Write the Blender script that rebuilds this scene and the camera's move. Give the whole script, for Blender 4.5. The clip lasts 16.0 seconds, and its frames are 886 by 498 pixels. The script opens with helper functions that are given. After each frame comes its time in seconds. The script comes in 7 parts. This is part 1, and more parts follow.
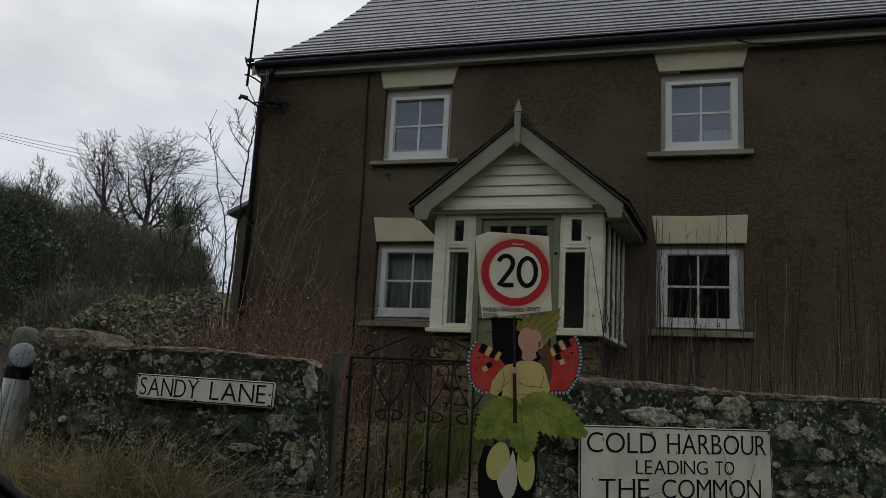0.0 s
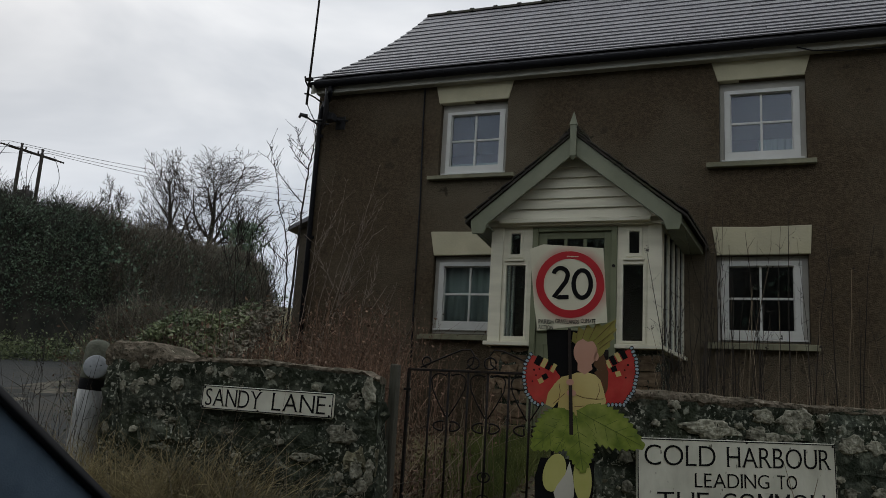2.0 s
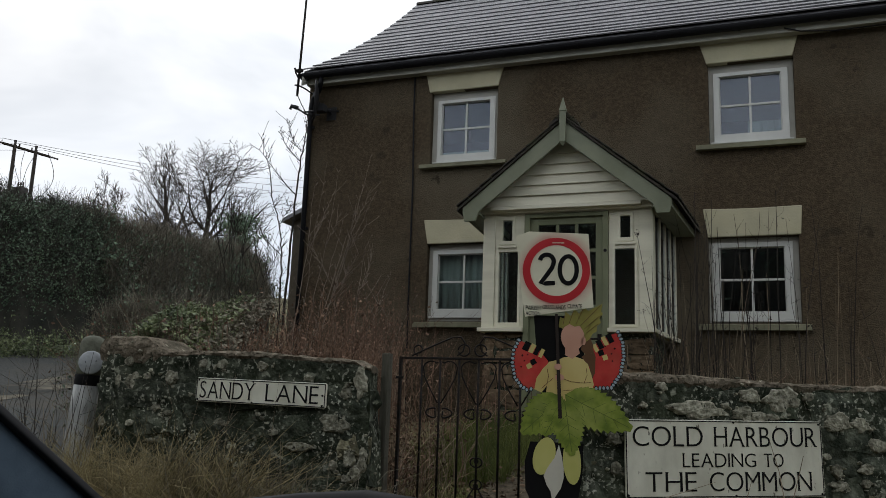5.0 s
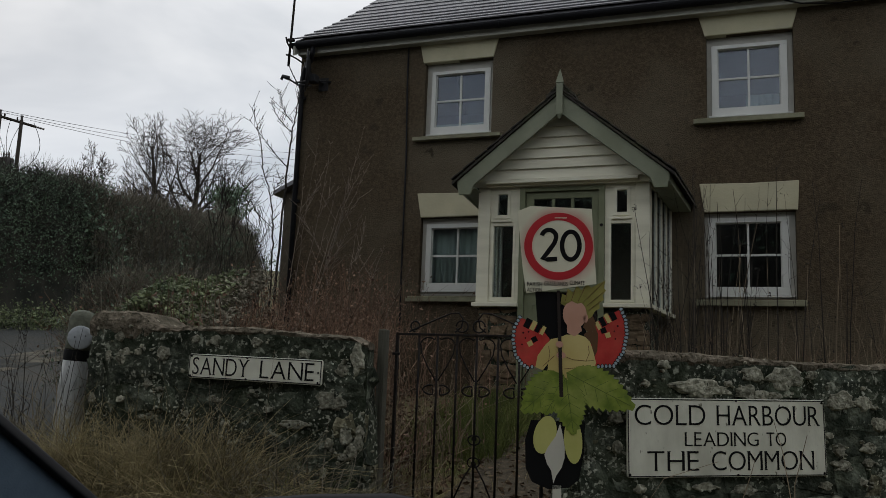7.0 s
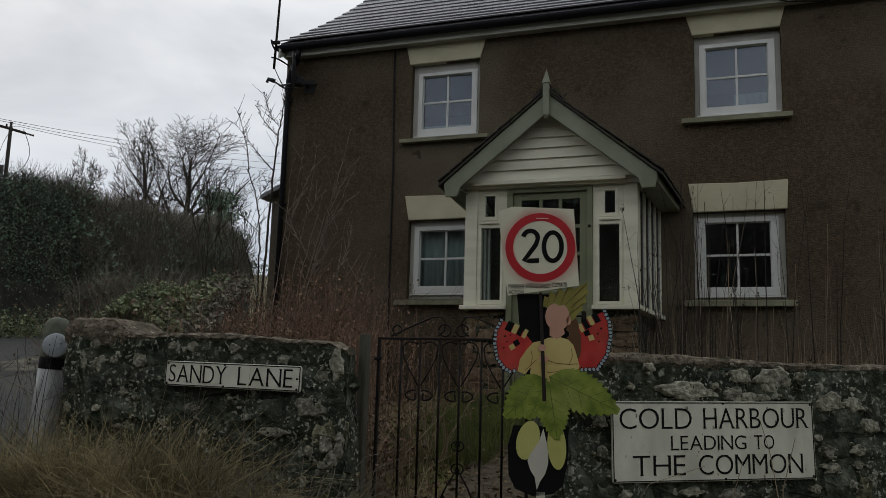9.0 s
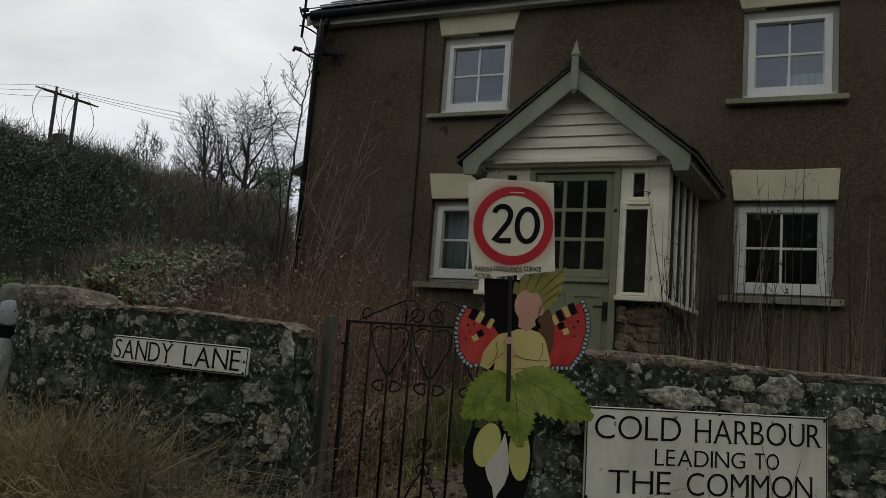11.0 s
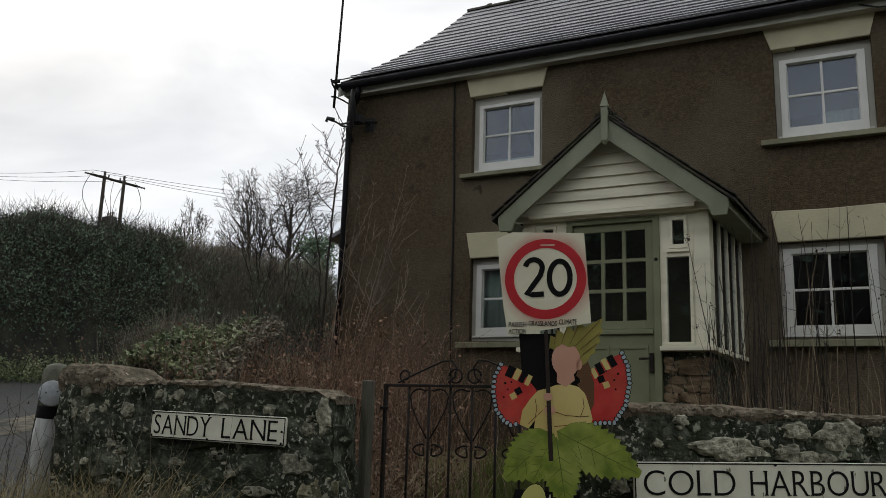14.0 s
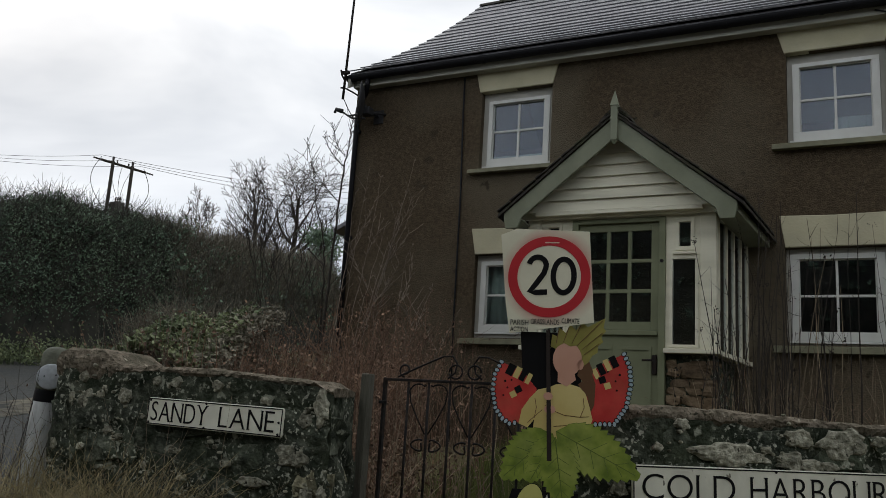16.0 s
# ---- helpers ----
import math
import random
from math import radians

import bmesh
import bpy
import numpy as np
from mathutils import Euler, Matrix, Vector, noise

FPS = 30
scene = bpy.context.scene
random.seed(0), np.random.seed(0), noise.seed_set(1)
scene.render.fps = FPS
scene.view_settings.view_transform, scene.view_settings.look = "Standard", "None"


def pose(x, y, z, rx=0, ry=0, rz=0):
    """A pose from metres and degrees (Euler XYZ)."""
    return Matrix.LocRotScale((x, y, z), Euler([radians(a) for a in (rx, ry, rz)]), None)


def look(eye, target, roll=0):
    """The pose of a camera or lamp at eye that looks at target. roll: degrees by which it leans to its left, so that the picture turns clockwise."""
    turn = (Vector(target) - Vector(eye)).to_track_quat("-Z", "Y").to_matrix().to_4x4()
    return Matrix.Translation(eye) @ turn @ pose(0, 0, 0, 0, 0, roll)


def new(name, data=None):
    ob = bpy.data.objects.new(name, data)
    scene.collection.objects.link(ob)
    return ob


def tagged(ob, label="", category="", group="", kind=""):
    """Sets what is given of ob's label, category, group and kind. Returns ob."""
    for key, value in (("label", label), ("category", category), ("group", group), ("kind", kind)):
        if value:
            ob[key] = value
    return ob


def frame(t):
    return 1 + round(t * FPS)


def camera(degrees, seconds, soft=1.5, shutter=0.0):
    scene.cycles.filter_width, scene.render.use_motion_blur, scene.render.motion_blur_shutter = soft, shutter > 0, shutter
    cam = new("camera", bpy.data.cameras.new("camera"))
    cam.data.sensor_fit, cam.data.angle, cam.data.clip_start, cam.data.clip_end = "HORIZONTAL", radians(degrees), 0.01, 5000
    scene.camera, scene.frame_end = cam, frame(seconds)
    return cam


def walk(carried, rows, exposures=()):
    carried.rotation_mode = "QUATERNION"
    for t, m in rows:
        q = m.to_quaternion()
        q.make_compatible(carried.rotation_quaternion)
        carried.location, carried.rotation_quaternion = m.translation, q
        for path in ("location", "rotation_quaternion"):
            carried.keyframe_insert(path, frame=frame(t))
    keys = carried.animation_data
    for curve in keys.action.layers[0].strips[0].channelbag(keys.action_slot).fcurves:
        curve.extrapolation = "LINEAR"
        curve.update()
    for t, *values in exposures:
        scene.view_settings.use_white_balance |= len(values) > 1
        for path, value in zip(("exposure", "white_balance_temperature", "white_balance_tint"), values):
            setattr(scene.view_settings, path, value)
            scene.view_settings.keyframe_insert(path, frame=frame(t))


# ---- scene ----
cam = camera(56.2, 16.0, soft=0.7)
PATH = [
    (0, (0.055, -0.023, 1.333), (-0.506, 1.862, 1.699), 3.1),
    (0.5, (0.108, -0.1, 1.33), (-0.497, 1.77, 1.7), 1.4),
    (1, (0.087, -0.104, 1.314), (-0.562, 1.748, 1.702), 2.1),
    (1.5, (0.081, -0.08, 1.315), (-0.598, 1.759, 1.712), 3.3),
    (2, (0.088, -0.071, 1.319), (-0.606, 1.763, 1.71), 3.4),
    (2.5, (0.09, -0.073, 1.318), (-0.607, 1.761, 1.707), 3.4),
    (3, (0.093, -0.076, 1.312), (-0.605, 1.757, 1.7), 2.8),
    (3.5, (0.099, -0.069, 1.317), (-0.6, 1.766, 1.701), 2.3),
    (4, (0.168, -0.127, 1.319), (-0.529, 1.706, 1.712), 1.7),
    (6.5, (0.089, -0.025, 1.335), (-0.585, 1.835, 1.633), 2.7),
    (7, (0.072, -0.02, 1.344), (-0.595, 1.841, 1.643), 2.2),
    (7.5, (0.078, -0.025, 1.342), (-0.585, 1.838, 1.641), 1.9),
    (8, (0.086, -0.016, 1.338), (-0.573, 1.849, 1.638), 1.5),
    (8.5, (0.099, -0.013, 1.34), (-0.552, 1.854, 1.641), 1.5),
    (9, (0.107, 0.082, 1.355), (-0.546, 1.948, 1.662), 1.6),
    (9.2, (0.148, 0.151, 1.339), (-0.522, 2.008, 1.657), 1.8),
    (11.3, (0.383, 0.718, 1.416), (-0.411, 2.537, 1.666), 4.3),
    (11.5, (0.409, 0.742, 1.396), (-0.402, 2.554, 1.635), 3.5),
    (12, (0.409, 0.766, 1.385), (-0.418, 2.58, 1.542), 1.3),
    (12.5, (0.408, 0.74, 1.386), (-0.416, 2.514, 1.804), 1.5),
    (13, (0.414, 0.727, 1.393), (-0.414, 2.501, 1.805), 1.5),
    (13.5, (0.36, 0.722, 1.412), (-0.492, 2.486, 1.815), 1.5),
    (14, (0.371, 0.732, 1.408), (-0.507, 2.484, 1.809), 1.8),
    (14.5, (0.399, 0.725, 1.404), (-0.499, 2.466, 1.803), 1.9),
    (15, (0.417, 0.73, 1.41), (-0.484, 2.471, 1.808), 1.2),
    (15.5, (0.434, 0.719, 1.414), (-0.464, 2.461, 1.811), 1.2),
    (16, (0.363, 0.77, 1.413), (-0.528, 2.518, 1.802), 3.6),
]
# seconds, stops, white balance
LIGHT = [(0.0, -0.05, 6500, 10), (0.3, 0.8, 6500, 10), (0.5, 0.85, 6500, 10), (1.0, 0.25, 6500, 10), (1.5, -0.05, 6500, 10), (3.5, 0.0, 6500, 10), (3.8, 0.15, 6500, 10), (4.0, 0.5, 6500, 10), (4.2, 0.55, 6500, 10), (6.3, 0.0, 6550, 10),
         (9.0, 0.0, 6550, 10), (11.3, 0.1, 6700, 10), (11.5, 0.15, 6700, 10), (12.0, 0.95, 6600, 10), (12.5, 0.15, 6700, 10), (13.0, 0.1, 6700, 10), (13.5, 0.27, 6750, 10), (14.0, 0.34, 6750, 10), (14.5, 0.39, 6750, 10), (15.5, 0.50, 6700, 10), (16.0, 0.26, 6550, 10)]
walk(cam, [(t, look(eye, target, roll)) for t, eye, target, roll in PATH], LIGHT)

# ---- world, sun, exposure ----
world = bpy.data.worlds.new("overcast_sky")
scene.world = world
world.use_nodes = True
wn, wl = world.node_tree.nodes, world.node_tree.links
wn.clear()
w_out = wn.new("ShaderNodeOutputWorld")
w_bg = wn.new("ShaderNodeBackground")
w_sky = wn.new("ShaderNodeTexSky")
w_sky.sky_type, w_sky.sun_disc = "NISHITA", False
w_sky.sun_elevation, w_sky.sun_rotation = radians(32), radians(-60)
w_sky.air_density, w_sky.dust_density = 1.0, 3.0
w_dim = wn.new("ShaderNodeMix"); w_dim.data_type, w_dim.blend_type = "RGBA", "MULTIPLY"
w_dim.inputs[0].default_value = 1.0
w_dim.inputs[7].default_value = (0.1, 0.1, 0.1, 1)
w_co = wn.new("ShaderNodeTexCoord")
w_map = wn.new("ShaderNodeMapping")
w_map.inputs["Scale"].default_value = (1.0, 1.0, 2.6)
w_n = wn.new("ShaderNodeTexNoise")
w_n.inputs["Scale"].default_value, w_n.inputs["Detail"].default_value, w_n.inputs["Roughness"].default_value = 2.3, 5.0, 0.52
w_n.inputs["Distortion"].default_value = 0.3
w_ramp = wn.new("ShaderNodeValToRGB")
w_ramp.color_ramp.elements[0].position, w_ramp.color_ramp.elements[0].color = 0.30, (0.50, 0.55, 0.615, 1)
w_ramp.color_ramp.elements[1].position, w_ramp.color_ramp.elements[1].color = 0.66, (0.995, 1.015, 1.04, 1)
w_mix = wn.new("ShaderNodeMix"); w_mix.data_type = "RGBA"
w_mix.inputs[0].default_value = 0.94
wl.new(w_co.outputs["Generated"], w_map.inputs["Vector"])
wl.new(w_map.outputs["Vector"], w_n.inputs["Vector"])
wl.new(w_n.outputs["Fac"], w_ramp.inputs["Fac"])
wl.new(w_sky.outputs["Color"], w_dim.inputs[6])
w_sep = wn.new("ShaderNodeSeparateXYZ")
w_low = wn.new("ShaderNodeValToRGB")
w_low.color_ramp.elements[0].position, w_low.color_ramp.elements[0].color = 0.10, (0.74, 0.80, 0.88, 1)
w_low.color_ramp.elements[1].position, w_low.color_ramp.elements[1].color = 0.34, (1.0, 1.0, 1.0, 1)
w_cloud = wn.new("ShaderNodeMix"); w_cloud.data_type, w_cloud.blend_type = "RGBA", "MULTIPLY"
w_cloud.inputs[0].default_value = 1.0
wl.new(w_co.outputs["Generated"], w_sep.inputs["Vector"])
wl.new(w_sep.outputs["Z"], w_low.inputs["Fac"])
wl.new(w_ramp.outputs["Color"], w_cloud.inputs[6])
wl.new(w_low.outputs["Color"], w_cloud.inputs[7])
wl.new(w_dim.outputs[2], w_mix.inputs[6])
wl.new(w_cloud.outputs[2], w_mix.inputs[7])
wl.new(w_mix.outputs[2], w_bg.inputs["Color"])
w_bg.inputs["Strength"].default_value = 0.95
wl.new(w_bg.outputs["Background"], w_out.inputs["Surface"])
sun = new("sun", bpy.data.lights.new("sun", "SUN"))
sun.data.energy, sun.data.angle, sun.data.color = 0.5, radians(25), (1.0, 0.985, 0.96)
sun.matrix_world = look((-30, 20, 40), (0, 6, 0))


# ---- materials ----
def surface(name, colours, scale=6.0, rough=0.8, bump=0.3, bump_scale=60.0, metal=0.0, stain=None, stain_scale=1.2, stain_amount=0.5,
            per_object=0.0, per_island=0.0, spots=None, spot_scale=9.0, spot_edge=0.58, flecks=None, fleck_scale=40.0, fleck_edge=0.62, spec=0.3, detail=6.0, stretch=(1, 1, 1), patchy=False):
    """Two-scale variation of base colours, a stain layer, sharp-edged spots, fine relief."""
    m = bpy.data.materials.new(name)
    m.use_nodes = True
    n, l = m.node_tree.nodes, m.node_tree.links
    b = n["Principled BSDF"]
    b.inputs["Roughness"].default_value, b.inputs["Metallic"].default_value = rough, metal
    b.inputs["Specular IOR Level"].default_value = spec
    co = n.new("ShaderNodeTexCoord")
    mp = n.new("ShaderNodeMapping"); mp.inputs["Scale"].default_value = stretch
    geo = n.new("ShaderNodeNewGeometry")
    l.new(geo.outputs["Position"], mp.inputs["Vector"])
    vec = mp.outputs["Vector"]
    tex = n.new("ShaderNodeTexNoise")
    tex.inputs["Scale"].default_value, tex.inputs["Detail"].default_value = scale, detail
    l.new(vec, tex.inputs["Vector"])
    ramp = n.new("ShaderNodeValToRGB")
    els = ramp.color_ramp.elements
    for i, c in enumerate(colours):
        p = 0.32 + 0.36 * i / max(1, len(colours) - 1)
        e = els[i] if i < 2 and i < len(colours) else els.new(p)
        e.position, e.color = p, tuple(c) + (1,) if len(c) == 3 else c
    if len(colours) == 1:
        els[1].color = els[0].color
    l.new(tex.outputs["Fac"], ramp.inputs["Fac"])
    col = ramp.outputs["Color"]

    def mixed(a, bcol, fac, kind="MIX"):
        mx = n.new("ShaderNodeMix"); mx.data_type, mx.blend_type = "RGBA", kind
        if isinstance(fac, float):
            mx.inputs[0].default_value = fac
        else:
            l.new(fac, mx.inputs[0])
        l.new(a, mx.inputs[6])
        if isinstance(bcol, tuple):
            mx.inputs[7].default_value = bcol
        else:
            l.new(bcol, mx.inputs[7])
        return mx.outputs[2]

    def band(sc, lo, hi, off=0.0, det=4.0):
        t2 = n.new("ShaderNodeTexNoise")
        t2.inputs["Scale"].default_value, t2.inputs["Detail"].default_value = sc, det
        ad = n.new("ShaderNodeVectorMath"); ad.operation = "ADD"
        ad.inputs[1].default_value = (off, off * 1.7, off * 0.6)
        l.new(vec, ad.inputs[0]); l.new(ad.outputs[0], t2.inputs["Vector"])
        r = n.new("ShaderNodeMapRange")
        r.inputs["From Min"].default_value, r.inputs["From Max"].default_value = lo, hi
        l.new(t2.outputs["Fac"], r.inputs["Value"])
        return r.outputs["Result"]

    if stain:
        f = band(stain_scale, 0.45, 0.72, 7.3)
        sc = n.new("ShaderNodeMath"); sc.operation = "MULTIPLY"; sc.inputs[1].default_value = stain_amount
        l.new(f, sc.inputs[0])
        col = mixed(col, tuple(stain) + (1,), sc.outputs[0])
    if spots:
        f = band(spot_scale, spot_edge, spot_edge + 0.05, 21.1, 6.0)
        col = mixed(col, tuple(spots) + (1,), f)
    if flecks:
        f = band(fleck_scale, fleck_edge, fleck_edge + 0.06, 33.7, 3.0)
        if patchy:
            pm = n.new("ShaderNodeMath"); pm.operation = "MULTIPLY"
            l.new(f, pm.inputs[0]); l.new(band(4.5, 0.46, 0.60, 51.3, 3.0), pm.inputs[1])
            f = pm.outputs[0]
        col = mixed(col, tuple(flecks) + (1,), f)
    if per_object or per_island:
        src = n.new("ShaderNodeObjectInfo").outputs["Random"] if per_object else geo.outputs["Random Per Island"]
        amt = per_object or per_island
        r = n.new("ShaderNodeMapRange")
        r.inputs["To Min"].default_value, r.inputs["To Max"].default_value = 1 - amt, 1 + amt
        l.new(src, r.inputs["Value"])
        hsv = n.new("ShaderNodeHueSaturation")
        l.new(r.outputs["Result"], hsv.inputs["Value"]); l.new(col, hsv.inputs["Color"])
        col = hsv.outputs["Color"]
    l.new(col, b.inputs["Base Color"])
    if bump:
        t3 = n.new("ShaderNodeTexNoise")
        t3.inputs["Scale"].default_value, t3.inputs["Detail"].default_value = bump_scale, 5.0
        l.new(vec, t3.inputs["Vector"])
        bp = n.new("ShaderNodeBump")
        bp.inputs["Strength"].default_value, bp.inputs["Distance"].default_value = bump, 0.02
        l.new(t3.outputs["Fac"], bp.inputs["Height"])
        l.new(bp.outputs["Normal"], b.inputs["Normal"])
    return m


def plain(name, c, rough=0.6, **k):
    lo = tuple(v * 0.88 for v in c); hi = tuple(v * 1.1 for v in c)
    return surface(name, [lo, hi], rough=rough, **k)


M = {}
M["render"] = surface("brown_roughcast", [(0.062, 0.047, 0.029), (0.080, 0.060, 0.038), (0.104, 0.079, 0.051)], scale=30, rough=0.95, bump=0.9, bump_scale=75,
                      stain=(0.132, 0.112, 0.078), stain_scale=0.75, stain_amount=0.95, spots=(0.054, 0.043, 0.028), spot_scale=4.5, spot_edge=0.66, flecks=(0.150, 0.126, 0.086), fleck_scale=22, fleck_edge=0.69, spec=0.1)
M["grey_render"] = surface("grey_cement_render", [(0.080, 0.066, 0.048), (0.110, 0.093, 0.070)], scale=12, rough=0.95, bump=0.6, bump_scale=60, stain=(0.10, 0.095, 0.075), stain_scale=1.4, stain_amount=0.6, spec=0.1)
M["cream"] = surface("cream_paint", [(0.440, 0.405, 0.268), (0.512, 0.474, 0.322)], scale=3, rough=0.7, bump=0.15, bump_scale=40, stain=(0.313, 0.288, 0.213), stain_scale=2.5, stain_amount=0.4)
M["upvc"] = surface("white_plastic", [(0.560, 0.560, 0.520), (0.630, 0.630, 0.585)], scale=4, rough=0.35, bump=0.0, spec=0.5)
M["subframe"] = surface("grey_white_paint", [(0.350, 0.338, 0.295), (0.430, 0.416, 0.365)], scale=5, rough=0.6, bump=0.1, stain=(0.220, 0.212, 0.170), stain_amount=0.4)
M["white_wood"] = surface("white_painted_wood", [(0.631, 0.605, 0.467), (0.733, 0.705, 0.555)], scale=4, rough=0.55, bump=0.12, bump_scale=30, stain=(0.459, 0.444, 0.336), stain_scale=1.8, stain_amount=0.4, stretch=(0.4, 1, 3))
M["sage"] = surface("sage_green_paint", [(0.154, 0.167, 0.095), (0.188, 0.202, 0.119)], scale=5, rough=0.55, bump=0.1, bump_scale=30, stain=(0.109, 0.121, 0.068), stain_scale=2, stain_amount=0.4)
M["barge"] = surface("pale_sage_paint", [(0.176, 0.190, 0.132), (0.222, 0.236, 0.162)], scale=5, rough=0.55, bump=0.1, bump_scale=30, stain=(0.135, 0.147, 0.088), stain_scale=2.5, stain_amount=0.5)
M["sill"] = surface("weathered_sill_paint", [(0.179, 0.173, 0.112), (0.263, 0.255, 0.168)], scale=7, rough=0.8, bump=0.25, bump_scale=50, stain=(0.095, 0.092, 0.056), stain_amount=0.5)
M["slate"] = surface("grey_slate", [(0.128, 0.126, 0.136), (0.182, 0.178, 0.190)], scale=9, rough=0.48, bump=0.2, bump_scale=45, per_object=0.08, spec=0.45, stain=(0.095, 0.092, 0.096), stain_scale=2.0, stain_amount=0.5)
M["slate_far"] = surface("grey_slate_field", [(0.128, 0.126, 0.136), (0.182, 0.178, 0.190)], scale=9, rough=0.48, bump=0.2, bump_scale=45, per_island=0.08, spec=0.45, stain=(0.095, 0.092, 0.096), stain_scale=2.0, stain_amount=0.5)
M["black_pvc"] = plain("black_gutter_plastic", (0.010, 0.010, 0.012), rough=0.55, bump=0.05, spec=0.2)
M["fascia"] = surface("off_white_fascia", [(0.330, 0.322, 0.268), (0.410, 0.400, 0.340)], scale=4, rough=0.6, bump=0.1, stain=(0.266, 0.254, 0.203), stain_scale=2, stain_amount=0.5, stretch=(0.5, 1, 3))
M["stone"] = surface("dark_rubble_stone", [(0.021, 0.026, 0.019), (0.046, 0.053, 0.039), (0.120, 0.130, 0.098)], scale=15, rough=0.95, bump=1.0, bump_scale=38, per_object=0.3,
                     spots=(0.254, 0.265, 0.206), spot_scale=15, spot_edge=0.638, flecks=(0.330, 0.335, 0.270), fleck_scale=50, fleck_edge=0.565, patchy=True, stain=(0.044, 0.054, 0.030), stain_scale=4, stain_amount=0.55, spec=0.1)
M["stone_pale"] = surface("pale_lichened_stone", [(0.068, 0.062, 0.040), (0.176, 0.163, 0.105), (0.324, 0.305, 0.210)], scale=24, rough=0.95, bump=1.0, bump_scale=42, per_object=0.2, stain=(0.041, 0.042, 0.025), stain_scale=9, stain_amount=0.8, spots=(0.047, 0.044, 0.028), spot_scale=20, spot_edge=0.60, flecks=(0.459, 0.429, 0.304), fleck_scale=55, fleck_edge=0.62, spec=0.1)
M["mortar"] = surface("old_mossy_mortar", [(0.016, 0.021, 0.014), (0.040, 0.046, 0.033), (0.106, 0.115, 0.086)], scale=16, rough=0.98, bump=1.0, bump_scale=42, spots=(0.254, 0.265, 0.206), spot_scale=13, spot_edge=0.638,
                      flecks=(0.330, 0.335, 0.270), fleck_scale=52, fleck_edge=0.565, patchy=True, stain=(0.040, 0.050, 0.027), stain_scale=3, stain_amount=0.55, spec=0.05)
M["coping"] = surface("grey_brown_weathered_coping", [(0.081, 0.069, 0.050), (0.157, 0.131, 0.098), (0.258, 0.219, 0.167)], scale=22, rough=0.97, bump=1.0, bump_scale=50, stain=(0.061, 0.061, 0.042), stain_scale=7, stain_amount=0.7, spots=(0.367, 0.331, 0.255), spot_scale=18, spot_edge=0.65, flecks=(0.047, 0.044, 0.030), fleck_scale=60, fleck_edge=0.60, spec=0.05)
M["lichen"] = surface("grey_white_lichen", [(0.150, 0.145, 0.108), (0.285, 0.276, 0.210), (0.440, 0.430, 0.340)], scale=38, rough=0.98, bump=1.0, bump_scale=55, per_object=0.25, stain=(0.075, 0.074, 0.055), stain_scale=30, stain_amount=0.8, spots=(0.040, 0.040, 0.029), spot_scale=44, spot_edge=0.63, spec=0.05)
M["brownstone"] = surface("brown_plinth_stone", [(0.072, 0.052, 0.032), (0.130, 0.094, 0.059), (0.182, 0.138, 0.090)], scale=11, rough=0.95, bump=0.6, bump_scale=40, per_object=0.3, spec=0.1)
M["iron"] = surface("black_painted_iron", [(0.010, 0.009, 0.009), (0.022, 0.019, 0.017)], scale=30, rough=0.75, spec=0.15, bump=0.2, stain=(0.045, 0.026, 0.015), stain_scale=20, stain_amount=0.4)
M["timber"] = surface("weathered_grey_timber", [(0.075, 0.070, 0.056), (0.135, 0.125, 0.100)], scale=12, rough=0.9, bump=0.5, bump_scale=50, stretch=(6, 6, 0.6), stain=(0.050, 0.055, 0.034), stain_amount=0.5)
M["sign_white"] = surface("dirty_white_enamel", [(0.660, 0.650, 0.535), (0.770, 0.760, 0.640)], scale=5, rough=0.45, bump=0.05, stain=(0.330, 0.310, 0.216), stain_scale=4, stain_amount=0.45)
M["sign_grimy"] = surface("grimy_white_enamel", [(0.560, 0.550, 0.445), (0.670, 0.660, 0.540)], scale=5, rough=0.5, bump=0.05, stain=(0.235, 0.222, 0.160), stain_scale=4, stain_amount=0.4, stretch=(1.6, 1.6, 0.8), flecks=(0.16, 0.15, 0.11), fleck_scale=30, fleck_edge=0.68)
M["sign_black"] = plain("black_lettering", (0.008, 0.008, 0.008), rough=0.85, bump=0.0, spec=0.1)
M["card"] = surface("white_placard_board", [(0.616, 0.589, 0.441), (0.704, 0.674, 0.513)], scale=3, rough=0.6, bump=0.05, stain=(0.484, 0.449, 0.324), stain_scale=4, stain_amount=0.35)
